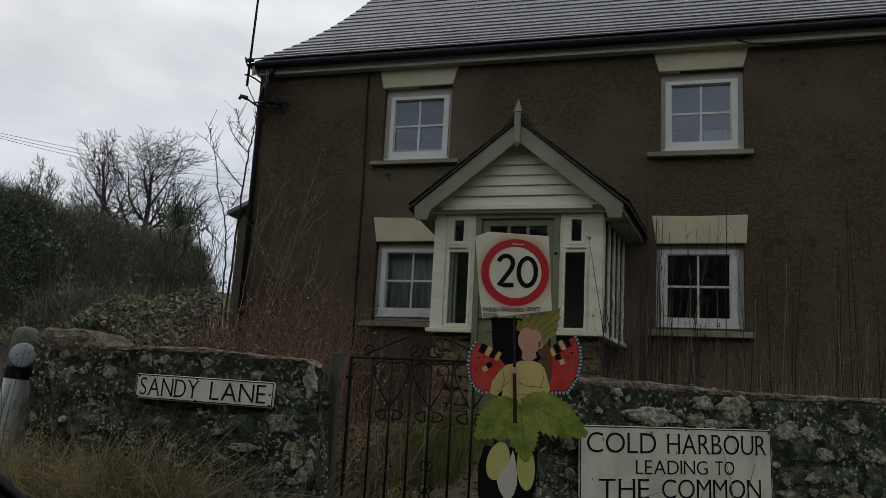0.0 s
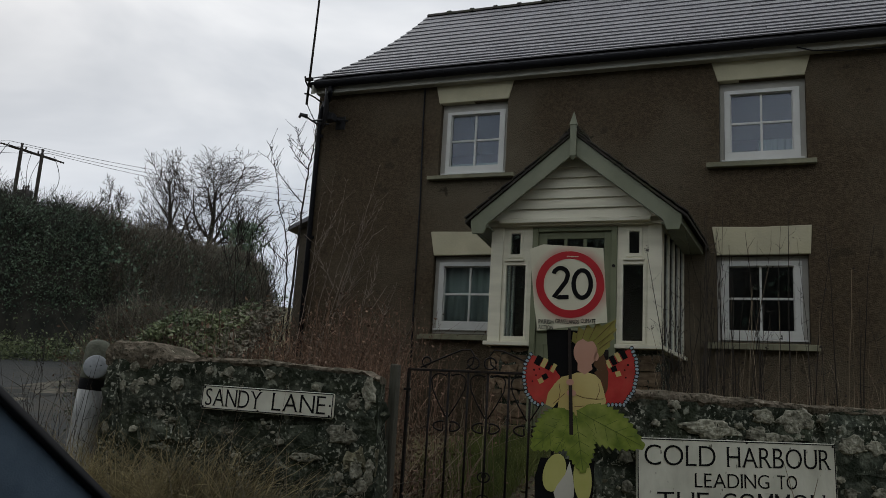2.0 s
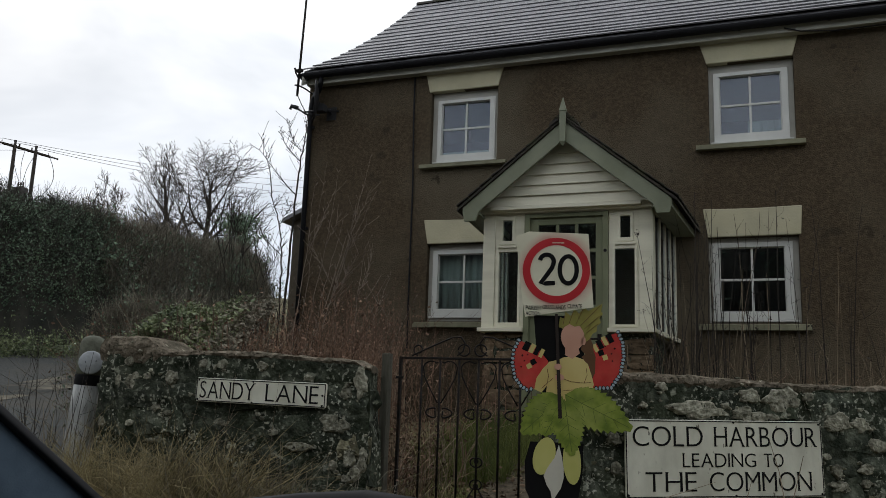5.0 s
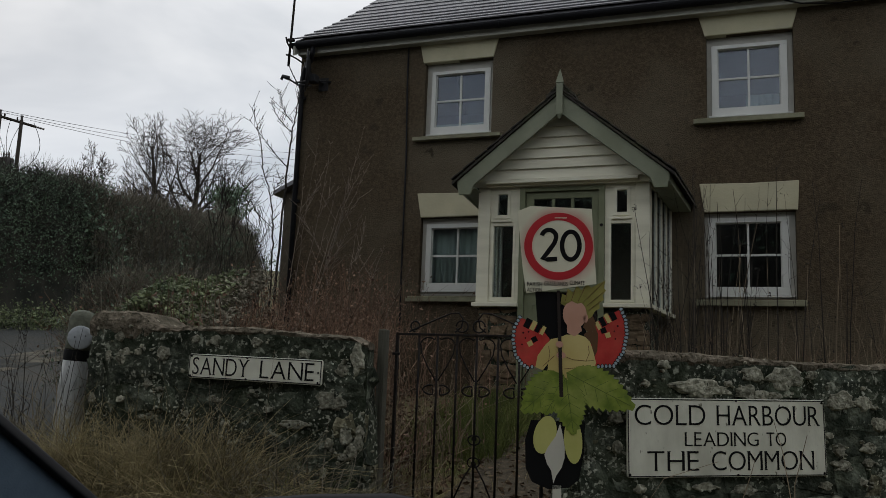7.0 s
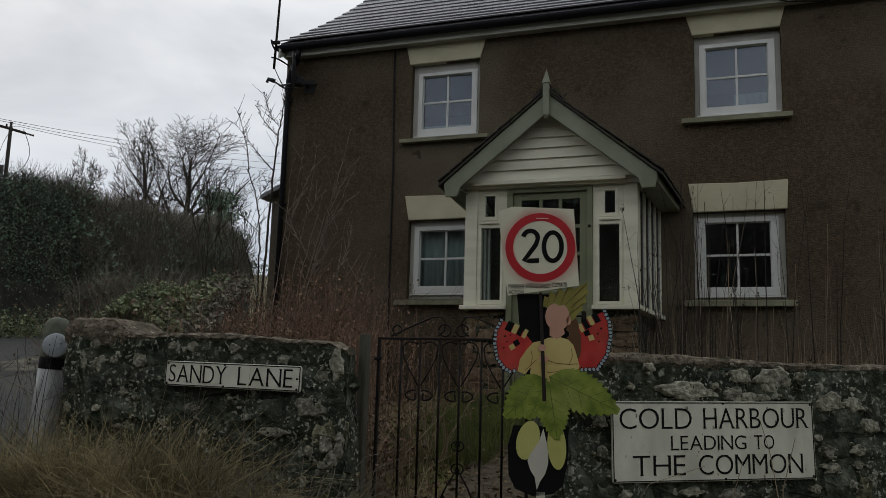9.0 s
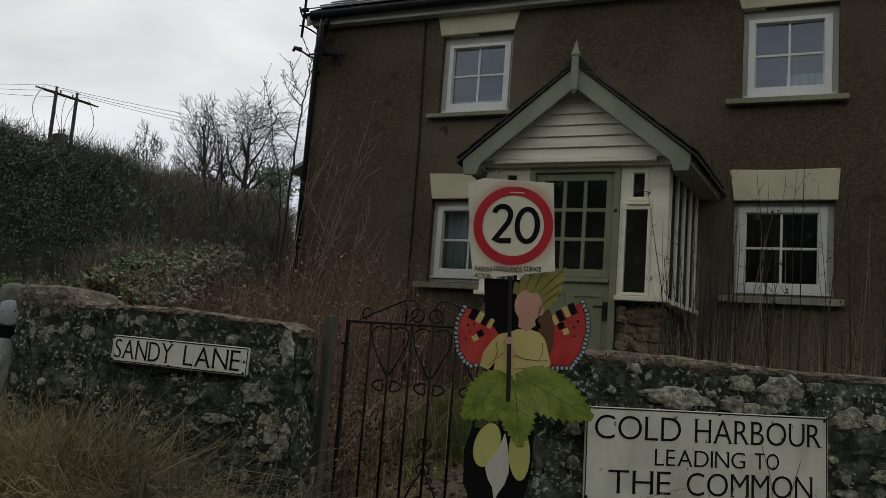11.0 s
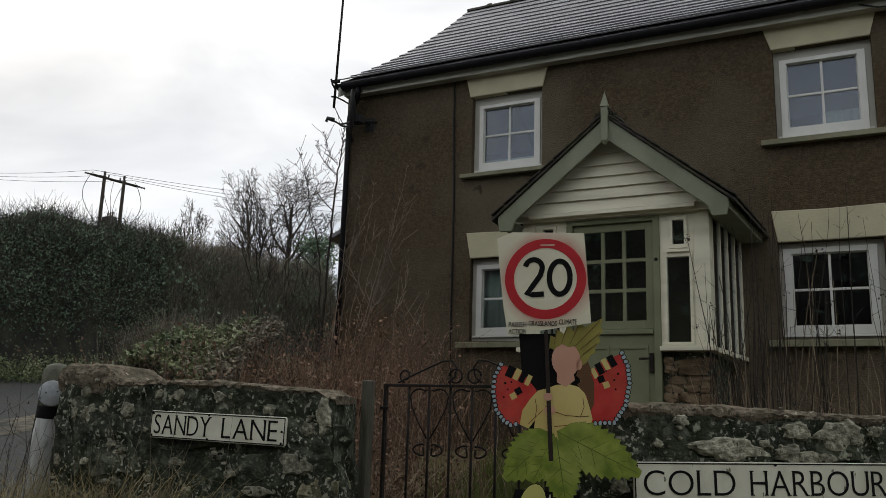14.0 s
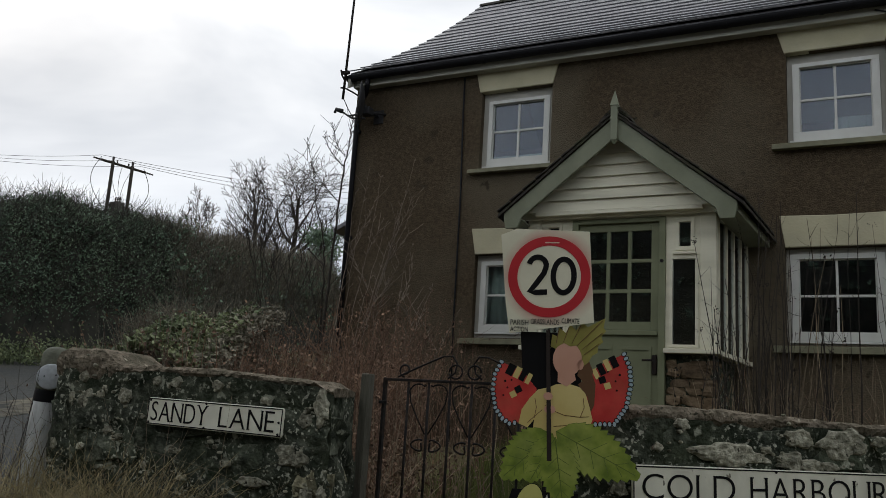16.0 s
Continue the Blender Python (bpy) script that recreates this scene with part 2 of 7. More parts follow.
def oversprayed(m, centre, r0, r1, tint):
    """Red mist of spray paint fading outwards from a ring."""
    n, l = m.node_tree.nodes, m.node_tree.links
    b = n["Principled BSDF"]
    was = b.inputs["Base Color"].links[0].from_socket
    geo, dist, rng, tex, mul, mx = n.new("ShaderNodeNewGeometry"), n.new("ShaderNodeVectorMath"), n.new("ShaderNodeMapRange"), n.new("ShaderNodeTexNoise"), n.new("ShaderNodeMath"), n.new("ShaderNodeMix")
    dist.operation, mul.operation, mx.data_type = "DISTANCE", "MULTIPLY", "RGBA"
    dist.inputs[1].default_value = centre
    rng.inputs["From Min"].default_value, rng.inputs["From Max"].default_value, rng.inputs["To Min"].default_value, rng.inputs["To Max"].default_value = r0, r1, 1.0, 0.0
    tex.inputs["Scale"].default_value = 9.0
    l.new(geo.outputs["Position"], dist.inputs[0]); l.new(dist.outputs["Value"], rng.inputs["Value"]); l.new(geo.outputs["Position"], tex.inputs["Vector"])
    inner, both = n.new("ShaderNodeMapRange"), n.new("ShaderNodeMath")
    both.operation = "MULTIPLY"
    inner.inputs["From Min"].default_value, inner.inputs["From Max"].default_value = r0 - 0.040, r0 - 0.010
    l.new(dist.outputs["Value"], inner.inputs["Value"]); l.new(inner.outputs["Result"], both.inputs[0]); l.new(tex.outputs["Fac"], both.inputs[1])
    l.new(rng.outputs["Result"], mul.inputs[0]); l.new(both.outputs[0], mul.inputs[1])
    l.new(mul.outputs[0], mx.inputs[0]); l.new(was, mx.inputs[6]); mx.inputs[7].default_value = tint
    l.new(mx.outputs[2], b.inputs["Base Color"])


M["red_ring"] = surface("red_spray_paint", [(0.40, 0.014, 0.020), (0.47, 0.024, 0.030)], scale=8, rough=0.5, bump=0.0)
M["wing_red"] = surface("faded_red_paint", [(0.390, 0.022, 0.018), (0.540, 0.055, 0.042)], scale=11, rough=0.6, bump=0.05, stain=(0.275, 0.100, 0.050), stain_scale=6, stain_amount=0.6)
M["wing_blue"] = plain("pale_blue_paint", (0.29, 0.36, 0.39), rough=0.6, bump=0.0)
M["cloth_yellow"] = surface("pale_yellow_paint", [(0.500, 0.400, 0.140), (0.590, 0.480, 0.190)], scale=4, rough=0.6, bump=0.05, stain=(0.450, 0.310, 0.085), stain_scale=5, stain_amount=0.4)
M["pink"] = surface("dull_pink_paint", [(0.495, 0.264, 0.180), (0.550, 0.308, 0.220)], scale=6, rough=0.6, bump=0.0)
M["leaf_paint"] = surface("leaf_green_paint", [(0.105, 0.155, 0.016), (0.180, 0.236, 0.030), (0.275, 0.320, 0.060)], scale=16, rough=0.6, bump=0.05, stain=(0.24, 0.27, 0.075), stain_scale=8, stain_amount=0.5)
M["hair_paint"] = surface("olive_leaf_paint", [(0.185, 0.180, 0.035), (0.300, 0.265, 0.065)], scale=9, rough=0.6, bump=0.0, stain=(0.20, 0.125, 0.04), stain_scale=9, stain_amount=0.5)
M["petal"] = surface("pale_petal_paint", [(0.396, 0.396, 0.100), (0.506, 0.484, 0.160)], scale=5, rough=0.6, bump=0.0)
M["vein"] = plain("dark_vein_paint", (0.098, 0.138, 0.022), rough=0.6, bump=0.0)
M["hair_brown"] = plain("red_brown_paint", (0.115, 0.055, 0.022), rough=0.6, bump=0.0)
M["bud"] = plain("off_white_paint", (0.52, 0.50, 0.42), rough=0.6, bump=0.0)
M["stick"] = plain("dark_brown_stick", (0.022, 0.014, 0.010), rough=0.7, bump=0.2)
M["post_white"] = surface("flaking_white_paint", [(0.36, 0.37, 0.36), (0.56, 0.57, 0.555)], scale=14, rough=0.8, bump=0.5, bump_scale=30, stain=(0.067, 0.067, 0.057), stain_scale=7, stain_amount=0.8, stretch=(2, 2, 0.5))
M["reflector"] = plain("grey_reflector_disc", (0.44, 0.47, 0.49), rough=0.4, bump=0.0, stain=(0.2, 0.22, 0.22), stain_scale=30, stain_amount=0.5)
M["bollard_cap"] = surface("pale_olive_worn_plastic", [(0.09, 0.095, 0.07), (0.15, 0.155, 0.115)], scale=18, rough=0.8, bump=0.3, stain=(0.04, 0.042, 0.03), stain_scale=9, stain_amount=0.7)
M["straw"] = surface("dry_grass", [(0.090, 0.073, 0.036), (0.205, 0.168, 0.086), (0.395, 0.335, 0.185)], scale=3, rough=0.9, bump=0.0, per_island=0.4)
M["green_grass"] = surface("winter_grass", [(0.055, 0.071, 0.017), (0.118, 0.134, 0.033)], scale=3, rough=0.9, bump=0.0, per_island=0.3)
M["stem_red"] = surface("red_brown_dead_stems", [(0.092, 0.056, 0.039), (0.225, 0.142, 0.093)], scale=2.6, rough=0.9, bump=0.0, per_island=0.45)
M["stem_grey"] = surface("grey_brown_twigs", [(0.105, 0.095, 0.071), (0.245, 0.222, 0.167)], scale=1.6, rough=0.9, bump=0.0, per_island=0.45)
M["stem_shrub"] = surface("reddish_grey_shrub_bark", [(0.125, 0.100, 0.078), (0.260, 0.212, 0.168)], scale=4, rough=0.9, bump=0.0, per_island=0.35)
M["stem_hedge"] = surface("grey_tan_hedge_twigs", [(0.076, 0.066, 0.050), (0.165, 0.144, 0.108)], scale=2, rough=0.9, bump=0.0, per_island=0.45)
M["stem_tan"] = surface("tan_dead_stems", [(0.129, 0.100, 0.067), (0.263, 0.208, 0.139)], scale=3, rough=0.9, bump=0.0, per_island=0.4)
M["hedge_twig"] = surface("dark_hedge_twigs", [(0.034, 0.034, 0.027), (0.080, 0.078, 0.060)], scale=4, rough=0.95, bump=0.0, per_island=0.4)
M["twig"] = surface("dark_twig_bark", [(0.018, 0.015, 0.012), (0.045, 0.037, 0.030)], scale=8, rough=0.95, bump=0.0, per_island=0.3)
M["bark"] = surface("grey_brown_bark", [(0.025, 0.020, 0.016), (0.055, 0.046, 0.037)], scale=10, rough=0.95, bump=0.4)
M["ivy"] = surface("dark_evergreen_leaf", [(0.066, 0.105, 0.070), (0.148, 0.204, 0.130)], scale=3, rough=0.5, bump=0.0, per_island=0.5)
M["ivy_pale"] = surface("grey_green_leaf", [(0.084, 0.113, 0.055), (0.210, 0.239, 0.122)], scale=3, rough=0.6, bump=0.0, per_island=0.45)
M["bramble"] = surface("dull_bramble_leaf", [(0.070, 0.074, 0.048), (0.160, 0.164, 0.106)], scale=1.3, rough=0.9, bump=0.0, per_island=0.5)
# near-black colour stands in for the shade between leaves and twigs
M["foliage_shade"] = surface("hedge_shade_bank", [(0.020, 0.022, 0.018), (0.056, 0.053, 0.041)], scale=2.2, rough=1.0, bump=0.9, bump_scale=6)
M["earth"] = surface("garden_earth_and_litter", [(0.055, 0.042, 0.020), (0.118, 0.086, 0.041), (0.078, 0.091, 0.028)], scale=5, rough=1.0, bump=0.8, bump_scale=25, stain=(0.070, 0.094, 0.023), stain_scale=0.9, stain_amount=0.7)
M["asphalt"] = surface("worn_asphalt", [(0.069, 0.070, 0.073), (0.107, 0.107, 0.111)], scale=25, rough=0.85, bump=0.4, bump_scale=120, stain=(0.139, 0.133, 0.120), stain_scale=0.7, stain_amount=0.6)
M["lane"] = surface("damp_lane_asphalt", [(0.047, 0.050, 0.048), (0.076, 0.078, 0.074)], scale=22, rough=0.95, bump=0.5, bump_scale=110, stain=(0.085, 0.078, 0.062), stain_scale=0.8, stain_amount=0.6, spec=0.15)
M["grit"] = surface("sandy_grit", [(0.075, 0.071, 0.060), (0.21, 0.192, 0.150)], scale=9, rough=1.0, bump=0.8, bump_scale=70, stain=(0.060, 0.060, 0.055), stain_scale=1.7, stain_amount=1.0, spots=(0.060, 0.061, 0.057), spot_scale=3.2, spot_edge=0.52, stretch=(1.0, 0.45, 1.0), spec=0.05)
M["gravel_path"] = surface("stony_path", [(0.038, 0.030, 0.019), (0.092, 0.074, 0.048)], scale=22, rough=1.0, bump=0.8, bump_scale=60)
# plaster coloured near-black, the gloom of unlit rooms painted in
M["room"] = plain("shade_dark_room_plaster", (0.055, 0.05, 0.045), rough=0.9, bump=0.1)
M["curtain"] = surface("grey_curtain_cloth", [(0.300, 0.346, 0.320), (0.405, 0.462, 0.416)], scale=4, rough=0.95, bump=0.2)
M["car_trim"] = surface("grey_car_trim", [(0.078, 0.110, 0.142), (0.097, 0.134, 0.170)], scale=40, rough=0.75, bump=0.15, bump_scale=400)
M["car_seal"] = plain("black_rubber_seal", (0.006, 0.006, 0.007), rough=0.75, spec=0.2, bump=0.0)
M["car_paint"] = plain("silver_car_paint", (0.40, 0.41, 0.42), rough=0.3, bump=0.0, metal=0.6)
M["car_dash"] = plain("dark_grained_dashboard", (0.030, 0.033, 0.036), rough=0.7, bump=0.2, bump_scale=300)
M["mirror"] = plain("mirror_glass", (0.85, 0.86, 0.87), rough=0.03, bump=0.0, metal=1.0)
M["pole_wood"] = plain("dark_creosoted_pole", (0.03, 0.024, 0.018), rough=0.9, bump=0.3)
M["ceramic"] = plain("dark_insulator", (0.05, 0.04, 0.035), rough=0.3, bump=0.0)
M["tile_dark"] = surface("dark_porch_tile", [(0.020, 0.018, 0.016), (0.05, 0.042, 0.035)], scale=12, rough=0.8, bump=0.4, per_object=0.25, stain=(0.05, 0.06, 0.02), stain_scale=6, stain_amount=0.5)
M["moss"] = surface("dark_roof_moss", [(0.018, 0.018, 0.010), (0.050, 0.045, 0.024)], scale=9, rough=1.0, bump=0.0, per_island=0.5)
M["dead_leaf"] = surface("curled_brown_leaf", [(0.070, 0.046, 0.029), (0.155, 0.106, 0.066)], scale=3, rough=0.9, bump=0.0, per_island=0.5)
M["dish"] = plain("dark_grey_dish_enamel", (0.03, 0.03, 0.032), rough=0.5, bump=0.0)


GLOSS = 0.074


def glass_material(name):
    m = bpy.data.materials.new(name)
    m.use_nodes = True
    n, l = m.node_tree.nodes, m.node_tree.links
    out = n["Material Output"]
    n.remove(n["Principled BSDF"])
    gl, tr, mx, lw = n.new("ShaderNodeBsdfGlossy"), n.new("ShaderNodeBsdfTransparent"), n.new("ShaderNodeMixShader"), n.new("ShaderNodeLayerWeight")
    gl.inputs["Roughness"].default_value = 0.02
    gl.inputs["Color"].default_value = (0.84, 0.88, 1.0, 1)
    tr.inputs["Color"].default_value = (0.84, 0.88, 0.88, 1)
    pw, ma = n.new("ShaderNodeMath"), n.new("ShaderNodeMath")
    pw.operation, ma.operation = "POWER", "MULTIPLY_ADD"
    pw.inputs[1].default_value, ma.inputs[1].default_value, ma.inputs[2].default_value = 4.0, 0.7, GLOSS
    l.new(lw.outputs["Facing"], pw.inputs[0]); l.new(pw.outputs[0], ma.inputs[0])
    l.new(ma.outputs[0], mx.inputs[0]); l.new(tr.outputs[0], mx.inputs[1]); l.new(gl.outputs[0], mx.inputs[2])
    l.new(mx.outputs[0], out.inputs["Surface"])
    return m


M["glass"] = glass_material("window_glass")


# ---- building helpers ----
def thing(name, base, label="", category="", group="", kind=""):
    ob = new(name)
    ob.location = base
    ob.empty_display_size = 0.1
    return tagged(ob, label, category, group, kind)


def linked(name, me, parent, label="", mats=()):
    for m in mats:
        me.materials.append(m)
    ob = new(name, me)
    if parent is not None:
        ob.parent = parent
        ob.matrix_parent_inverse = Matrix.Translation(-Vector(parent.location)) if parent.parent is None else Matrix.Identity(4)
    if label:
        ob["label"] = label
    return ob


def part(name, bm, material, parent, label="", smooth=False):
    """One mesh object out of a bmesh, under a thing or a part."""
    me = bpy.data.meshes.new(name)
    bmesh.ops.recalc_face_normals(bm, faces=bm.faces)
    bm.to_mesh(me)
    bm.free()
    if smooth:
        me.shade_smooth()
    return linked(name, me, parent, label, material if isinstance(material, (list, tuple)) else (material,))


def box(x0, x1, y0, y1, z0, z1, bevel=0.0, bm=None, mi=0):
    own = bmesh.new()
    vs = [own.verts.new((x, y, z)) for x in (x0, x1) for y in (y0, y1) for z in (z0, z1)]
    for f in ((0, 1, 3, 2), (4, 6, 7, 5), (0, 4, 5, 1), (2, 3, 7, 6), (0, 2, 6, 4), (1, 5, 7, 3)):
        own.faces.new([vs[i] for i in f]).material_index = mi
    if bevel:
        bmesh.ops.bevel(own, geom=own.edges[:], offset=bevel, segments=2, affect="EDGES", profile=0.6)
    if bm is None:
        return own
    return absorb(bm, own)


def absorb(bm, own):
    me = bpy.data.meshes.new("join")
    own.to_mesh(me)
    own.free()
    bm.from_mesh(me)
    bpy.data.meshes.remove(me)
    return bm


def slab(points, depth, offset=0.0, axis="y", bm=None, bevel=0.0, mi=0):
    """A plate: an outline in a plane (x, z for axis y; y, z for axis x; x, y for axis z), from offset to offset + depth."""
    own = bmesh.new()
    put = {"y": lambda a, b, c: (a, c, b), "x": lambda a, b, c: (c, a, b), "z": lambda a, b, c: (a, b, c)}[axis]
    lo = [own.verts.new(put(a, b, offset)) for a, b in points]
    hi = [own.verts.new(put(a, b, offset + depth)) for a, b in points]
    own.faces.new(lo).material_index = mi
    own.faces.new(hi[::-1]).material_index = mi
    for i in range(len(points)):
        j = (i + 1) % len(points)
        own.faces.new((lo[i], lo[j], hi[j], hi[i])).material_index = mi
    if bevel:
        bmesh.ops.recalc_face_normals(own, faces=own.faces)
        bmesh.ops.bevel(own, geom=own.edges[:], offset=bevel, segments=1, affect="EDGES")
    if bm is None:
        return own
    return absorb(bm, own)


def tube(points, radii, sides=8, bm=None, closed=True):
    own = bm if bm is not None else bmesh.new()
    pts = [Vector(p) for p in points]
    if not isinstance(radii, (list, tuple)):
        radii = [radii] * len(pts)
    rings, side = [], None
    for i, p in enumerate(pts):
        d = (pts[min(i + 1, len(pts) - 1)] - pts[max(i - 1, 0)]).normalized()
        if side is None:
            side = d.orthogonal().normalized()
        side = (side - d * side.dot(d)).normalized()
        up = d.cross(side)
        rings.append([own.verts.new(p + (side * math.cos(a) + up * math.sin(a)) * radii[i]) for a in (2 * math.pi * k / sides for k in range(sides))])
    for a, b in zip(rings, rings[1:]):
        for k in range(sides):
            own.faces.new((a[k], a[(k + 1) % sides], b[(k + 1) % sides], b[k]))
    if closed:
        own.faces.new(rings[0][::-1]); own.faces.new(rings[-1])
    return own


def lathe(profile, centre, steps=20, bm=None):
    own = bm if bm is not None else bmesh.new()
    c = Vector(centre)
    rings = [[own.verts.new(c + Vector((r * math.cos(a), r * math.sin(a), z))) for a in (2 * math.pi * k / steps for k in range(steps))] for r, z in profile]
    for a, b in zip(rings, rings[1:]):
        for k in range(steps):
            own.faces.new((a[k], a[(k + 1) % steps], b[(k + 1) % steps], b[k]))
    own.faces.new(rings[0][::-1]); own.faces.new(rings[-1])
    return own


def strands(name, lines, radii, material, label, category, parent=None, sides=3, extra=None):
    """Many thin stems in one mesh: lines is (n, k, 3), radii (n, k)."""
    n, k, _ = lines.shape
    d = np.gradient(lines, axis=1)
    d /= np.linalg.norm(d, axis=2, keepdims=True) + 1e-9
    ref = np.where(np.abs(d[..., 2:3]) > 0.9, np.array([1.0, 0, 0]), np.array([0, 0, 1.0]))
    u = np.cross(d, ref); u /= np.linalg.norm(u, axis=2, keepdims=True) + 1e-9
    v = np.cross(d, u)
    ang = 2 * np.pi * np.arange(sides) / sides
    ring = lines[:, :, None, :] + radii[:, :, None, None] * (u[:, :, None, :] * np.cos(ang)[None, None, :, None] + v[:, :, None, :] * np.sin(ang)[None, None, :, None])
    verts = ring.reshape(-1, 3)
    i = np.arange(n)[:, None, None] * k * sides
    j = np.arange(k - 1)[None, :, None] * sides
    s = np.arange(sides)[None, None, :]
    s2 = (s + 1) % sides
    faces = np.stack([i + j + s, i + j + s2, i + j + sides + s2, i + j + sides + s], axis=-1).reshape(-1, 4)
    me = bpy.data.meshes.new(name)
    me.from_pydata(verts.tolist(), [], faces.tolist())
    me.update()
    ob = linked(name, me, parent, "", (material,))
    if parent is None:
        tagged(ob, label, category, "", "stuff")
    return ob


def leaves(name, centres, size, material, label="", category="", parent=None, seed=1, flat=0.0):
    """Many small pointed leaves, each a folded kite of four corners."""
    g = np.random.default_rng(seed)
    n = len(centres)
    a = g.normal(size=(n, 3)); a[:, 2] *= 1 - flat; a /= np.linalg.norm(a, axis=1, keepdims=True) + 1e-9
    b = np.cross(a, g.normal(size=(n, 3))); b /= np.linalg.norm(b, axis=1, keepdims=True) + 1e-9
    c = np.cross(a, b)
    s = (size * g.uniform(0.6, 1.4, n))[:, None]
    p0, p2 = centres - a * s, centres + a * s
    p1, p3 = centres + b * s * 0.6 + c * s * 0.2, centres - b * s * 0.6 + c * s * 0.2
    verts = np.stack([p0, p1, p2, p3], axis=1).reshape(-1, 3)
    f = np.arange(n)[:, None] * 4
    faces = np.concatenate([np.stack([f[:, 0], f[:, 0] + 1, f[:, 0] + 2], 1), np.stack([f[:, 0], f[:, 0] + 2, f[:, 0] + 3], 1)])
    me = bpy.data.meshes.new(name)
    me.from_pydata(verts.tolist(), [], faces.tolist())
    me.update()
    ob = linked(name, me, parent, "", (material,))
    if parent is None:
        tagged(ob, label, category, "", "stuff")
    return ob


def text_mesh(body, x0, x1, z0, z1, spacing=1.0):
    """Lettering as a mesh that fills a box x0..x1, z0..z1 in its own plane (y = 0, facing -y)."""
    cu = bpy.data.curves.new("letters", "FONT")
    cu.body, cu.extrude, cu.space_character, cu.resolution_u = body, 0.012, spacing, 4
    ob = bpy.data.objects.new("letters", cu)
    scene.collection.objects.link(ob)
    me = bpy.data.meshes.new_from_object(ob.evaluated_get(bpy.context.evaluated_depsgraph_get()))
    bpy.data.objects.remove(ob)
    co = np.empty(len(me.vertices) * 3); me.vertices.foreach_get("co", co); co = co.reshape(-1, 3)
    lo, hi = co.min(0), co.max(0)
    out = np.empty_like(co)
    out[:, 0] = x0 + (co[:, 0] - lo[0]) / (hi[0] - lo[0]) * (x1 - x0)
    out[:, 2] = z0 + (co[:, 1] - lo[1]) / (hi[1] - lo[1]) * (z1 - z0)
    out[:, 1] = -(co[:, 2] - lo[2]) / (hi[2] - lo[2]) * 0.002
    me.vertices.foreach_set("co", out.ravel())
    me.update()
    return me


SERIFS = {"A": ("", (0.06, 0.94)), "B": ((0.08,), (0.08,)), "D": ((0.08,), (0.08,)), "E": ((0.10,), (0.10,)), "H": ((0.09, 0.91), (0.09, 0.91)), "I": ((0.5,), (0.5,)), "L": ((0.12,), (0.12,)),
          "M": ((0.08, 0.92), (0.08, 0.92)), "N": ((0.08, 0.92), (0.08,)), "R": ((0.09,), (0.09, 0.93)), "T": ("", (0.5,)), "U": ((0.08, 0.92), ""), "Y": ((0.05, 0.95), (0.5,))}


def carved_word(body, x0, x1, z0, z1):
    """A word of slim capitals with small serifs that fills a box in its own plane (y = 0, facing -y)."""
    out, glyphs = bmesh.new(), []
    for ch in body:
        cu = bpy.data.curves.new("letter", "FONT")
        cu.body, cu.extrude, cu.resolution_u, cu.offset = ch, 0.012, 5, -0.011
        ob = bpy.data.objects.new("letter", cu)
        scene.collection.objects.link(ob)
        me = bpy.data.meshes.new_from_object(ob.evaluated_get(bpy.context.evaluated_depsgraph_get()))
        bpy.data.objects.remove(ob)
        xs = [v.co.x for v in me.vertices]
        glyphs.append((ch, me, min(xs), max(xs), min(v.co.y for v in me.vertices), max(v.co.y for v in me.vertices)))
    gap = 0.105
    total = sum(g[3] - g[2] for g in glyphs) + gap * (len(glyphs) - 1)
    k, h, x = (x1 - x0) / total, z1 - z0, x0
    for ch, me, lo, hi, bot, top in glyphs:
        w = (hi - lo) * k
        fit = Matrix(((k, 0, 0, x - lo * k), (0, 0, -0.09, -0.001), (0, h / (top - bot), 0, z0 - bot * h / (top - bot)), (0, 0, 0, 1)))
        me.transform(fit)
        out.from_mesh(me)
        bpy.data.meshes.remove(me)
        ups, downs = SERIFS.get(ch, ("", ""))
        for u, za, zb in [(u, z1 - 0.045 * h, z1) for u in ups] + [(u, z0, z0 + 0.045 * h) for u in downs]:
            box(x + u * w - 0.085 * h, x + u * w + 0.085 * h, -0.0018, 0.0, za, zb, 0, out)
        x += w + gap * k
    return out


def smoothstep(a, b, v):
    t = np.clip((v - a) / (b - a), 0, 1)
    return t * t * (3 - 2 * t)


def ground_height(x, y):
    """Road at the car, a verge up to the wall, the garden above it, the lane and the hill behind."""
    x, y = np.asarray(x, float), np.asarray(y, float)
    face = 3.85 + np.maximum(0, (x + 0.72) * 0.63)            # line of the roadside walls
    verge = 0.42 * smoothstep(-1.7, -0.2, y - face) + 0.10 * smoothstep(-0.1, 0.5, y - face)
    garden = 0.55 * smoothstep(0.3, 4.6, y - 3.85)
    away = smoothstep(-3.6, -5.0, x)                          # the lane past the wall's end
    along = np.maximum(0, -0.72 * x + 0.69 * y - 4.0)
    lane = 0.18 + 0.075 * along + 0.003 * np.minimum(along, 20) ** 2
    near = (verge + garden) * (1 - away) + np.minimum(verge, 0.2) * away
    return near * (1 - away) + away * lane + 0.045 * np.maximum(0, along - 24)


# ---- ground, road, lane ----
def axis_steps(lo, hi, fine_lo, fine_hi, fine):
    out = list(np.arange(fine_lo, fine_hi + 1e-6, fine))
    a, s = fine_lo, fine
    while a > lo:
        s *= 1.35; a -= s; out.insert(0, max(a, lo))
    a, s = fine_hi, fine
    while a < hi:
        s *= 1.35; a += s; out.append(min(a, hi))
    return np.array(out)


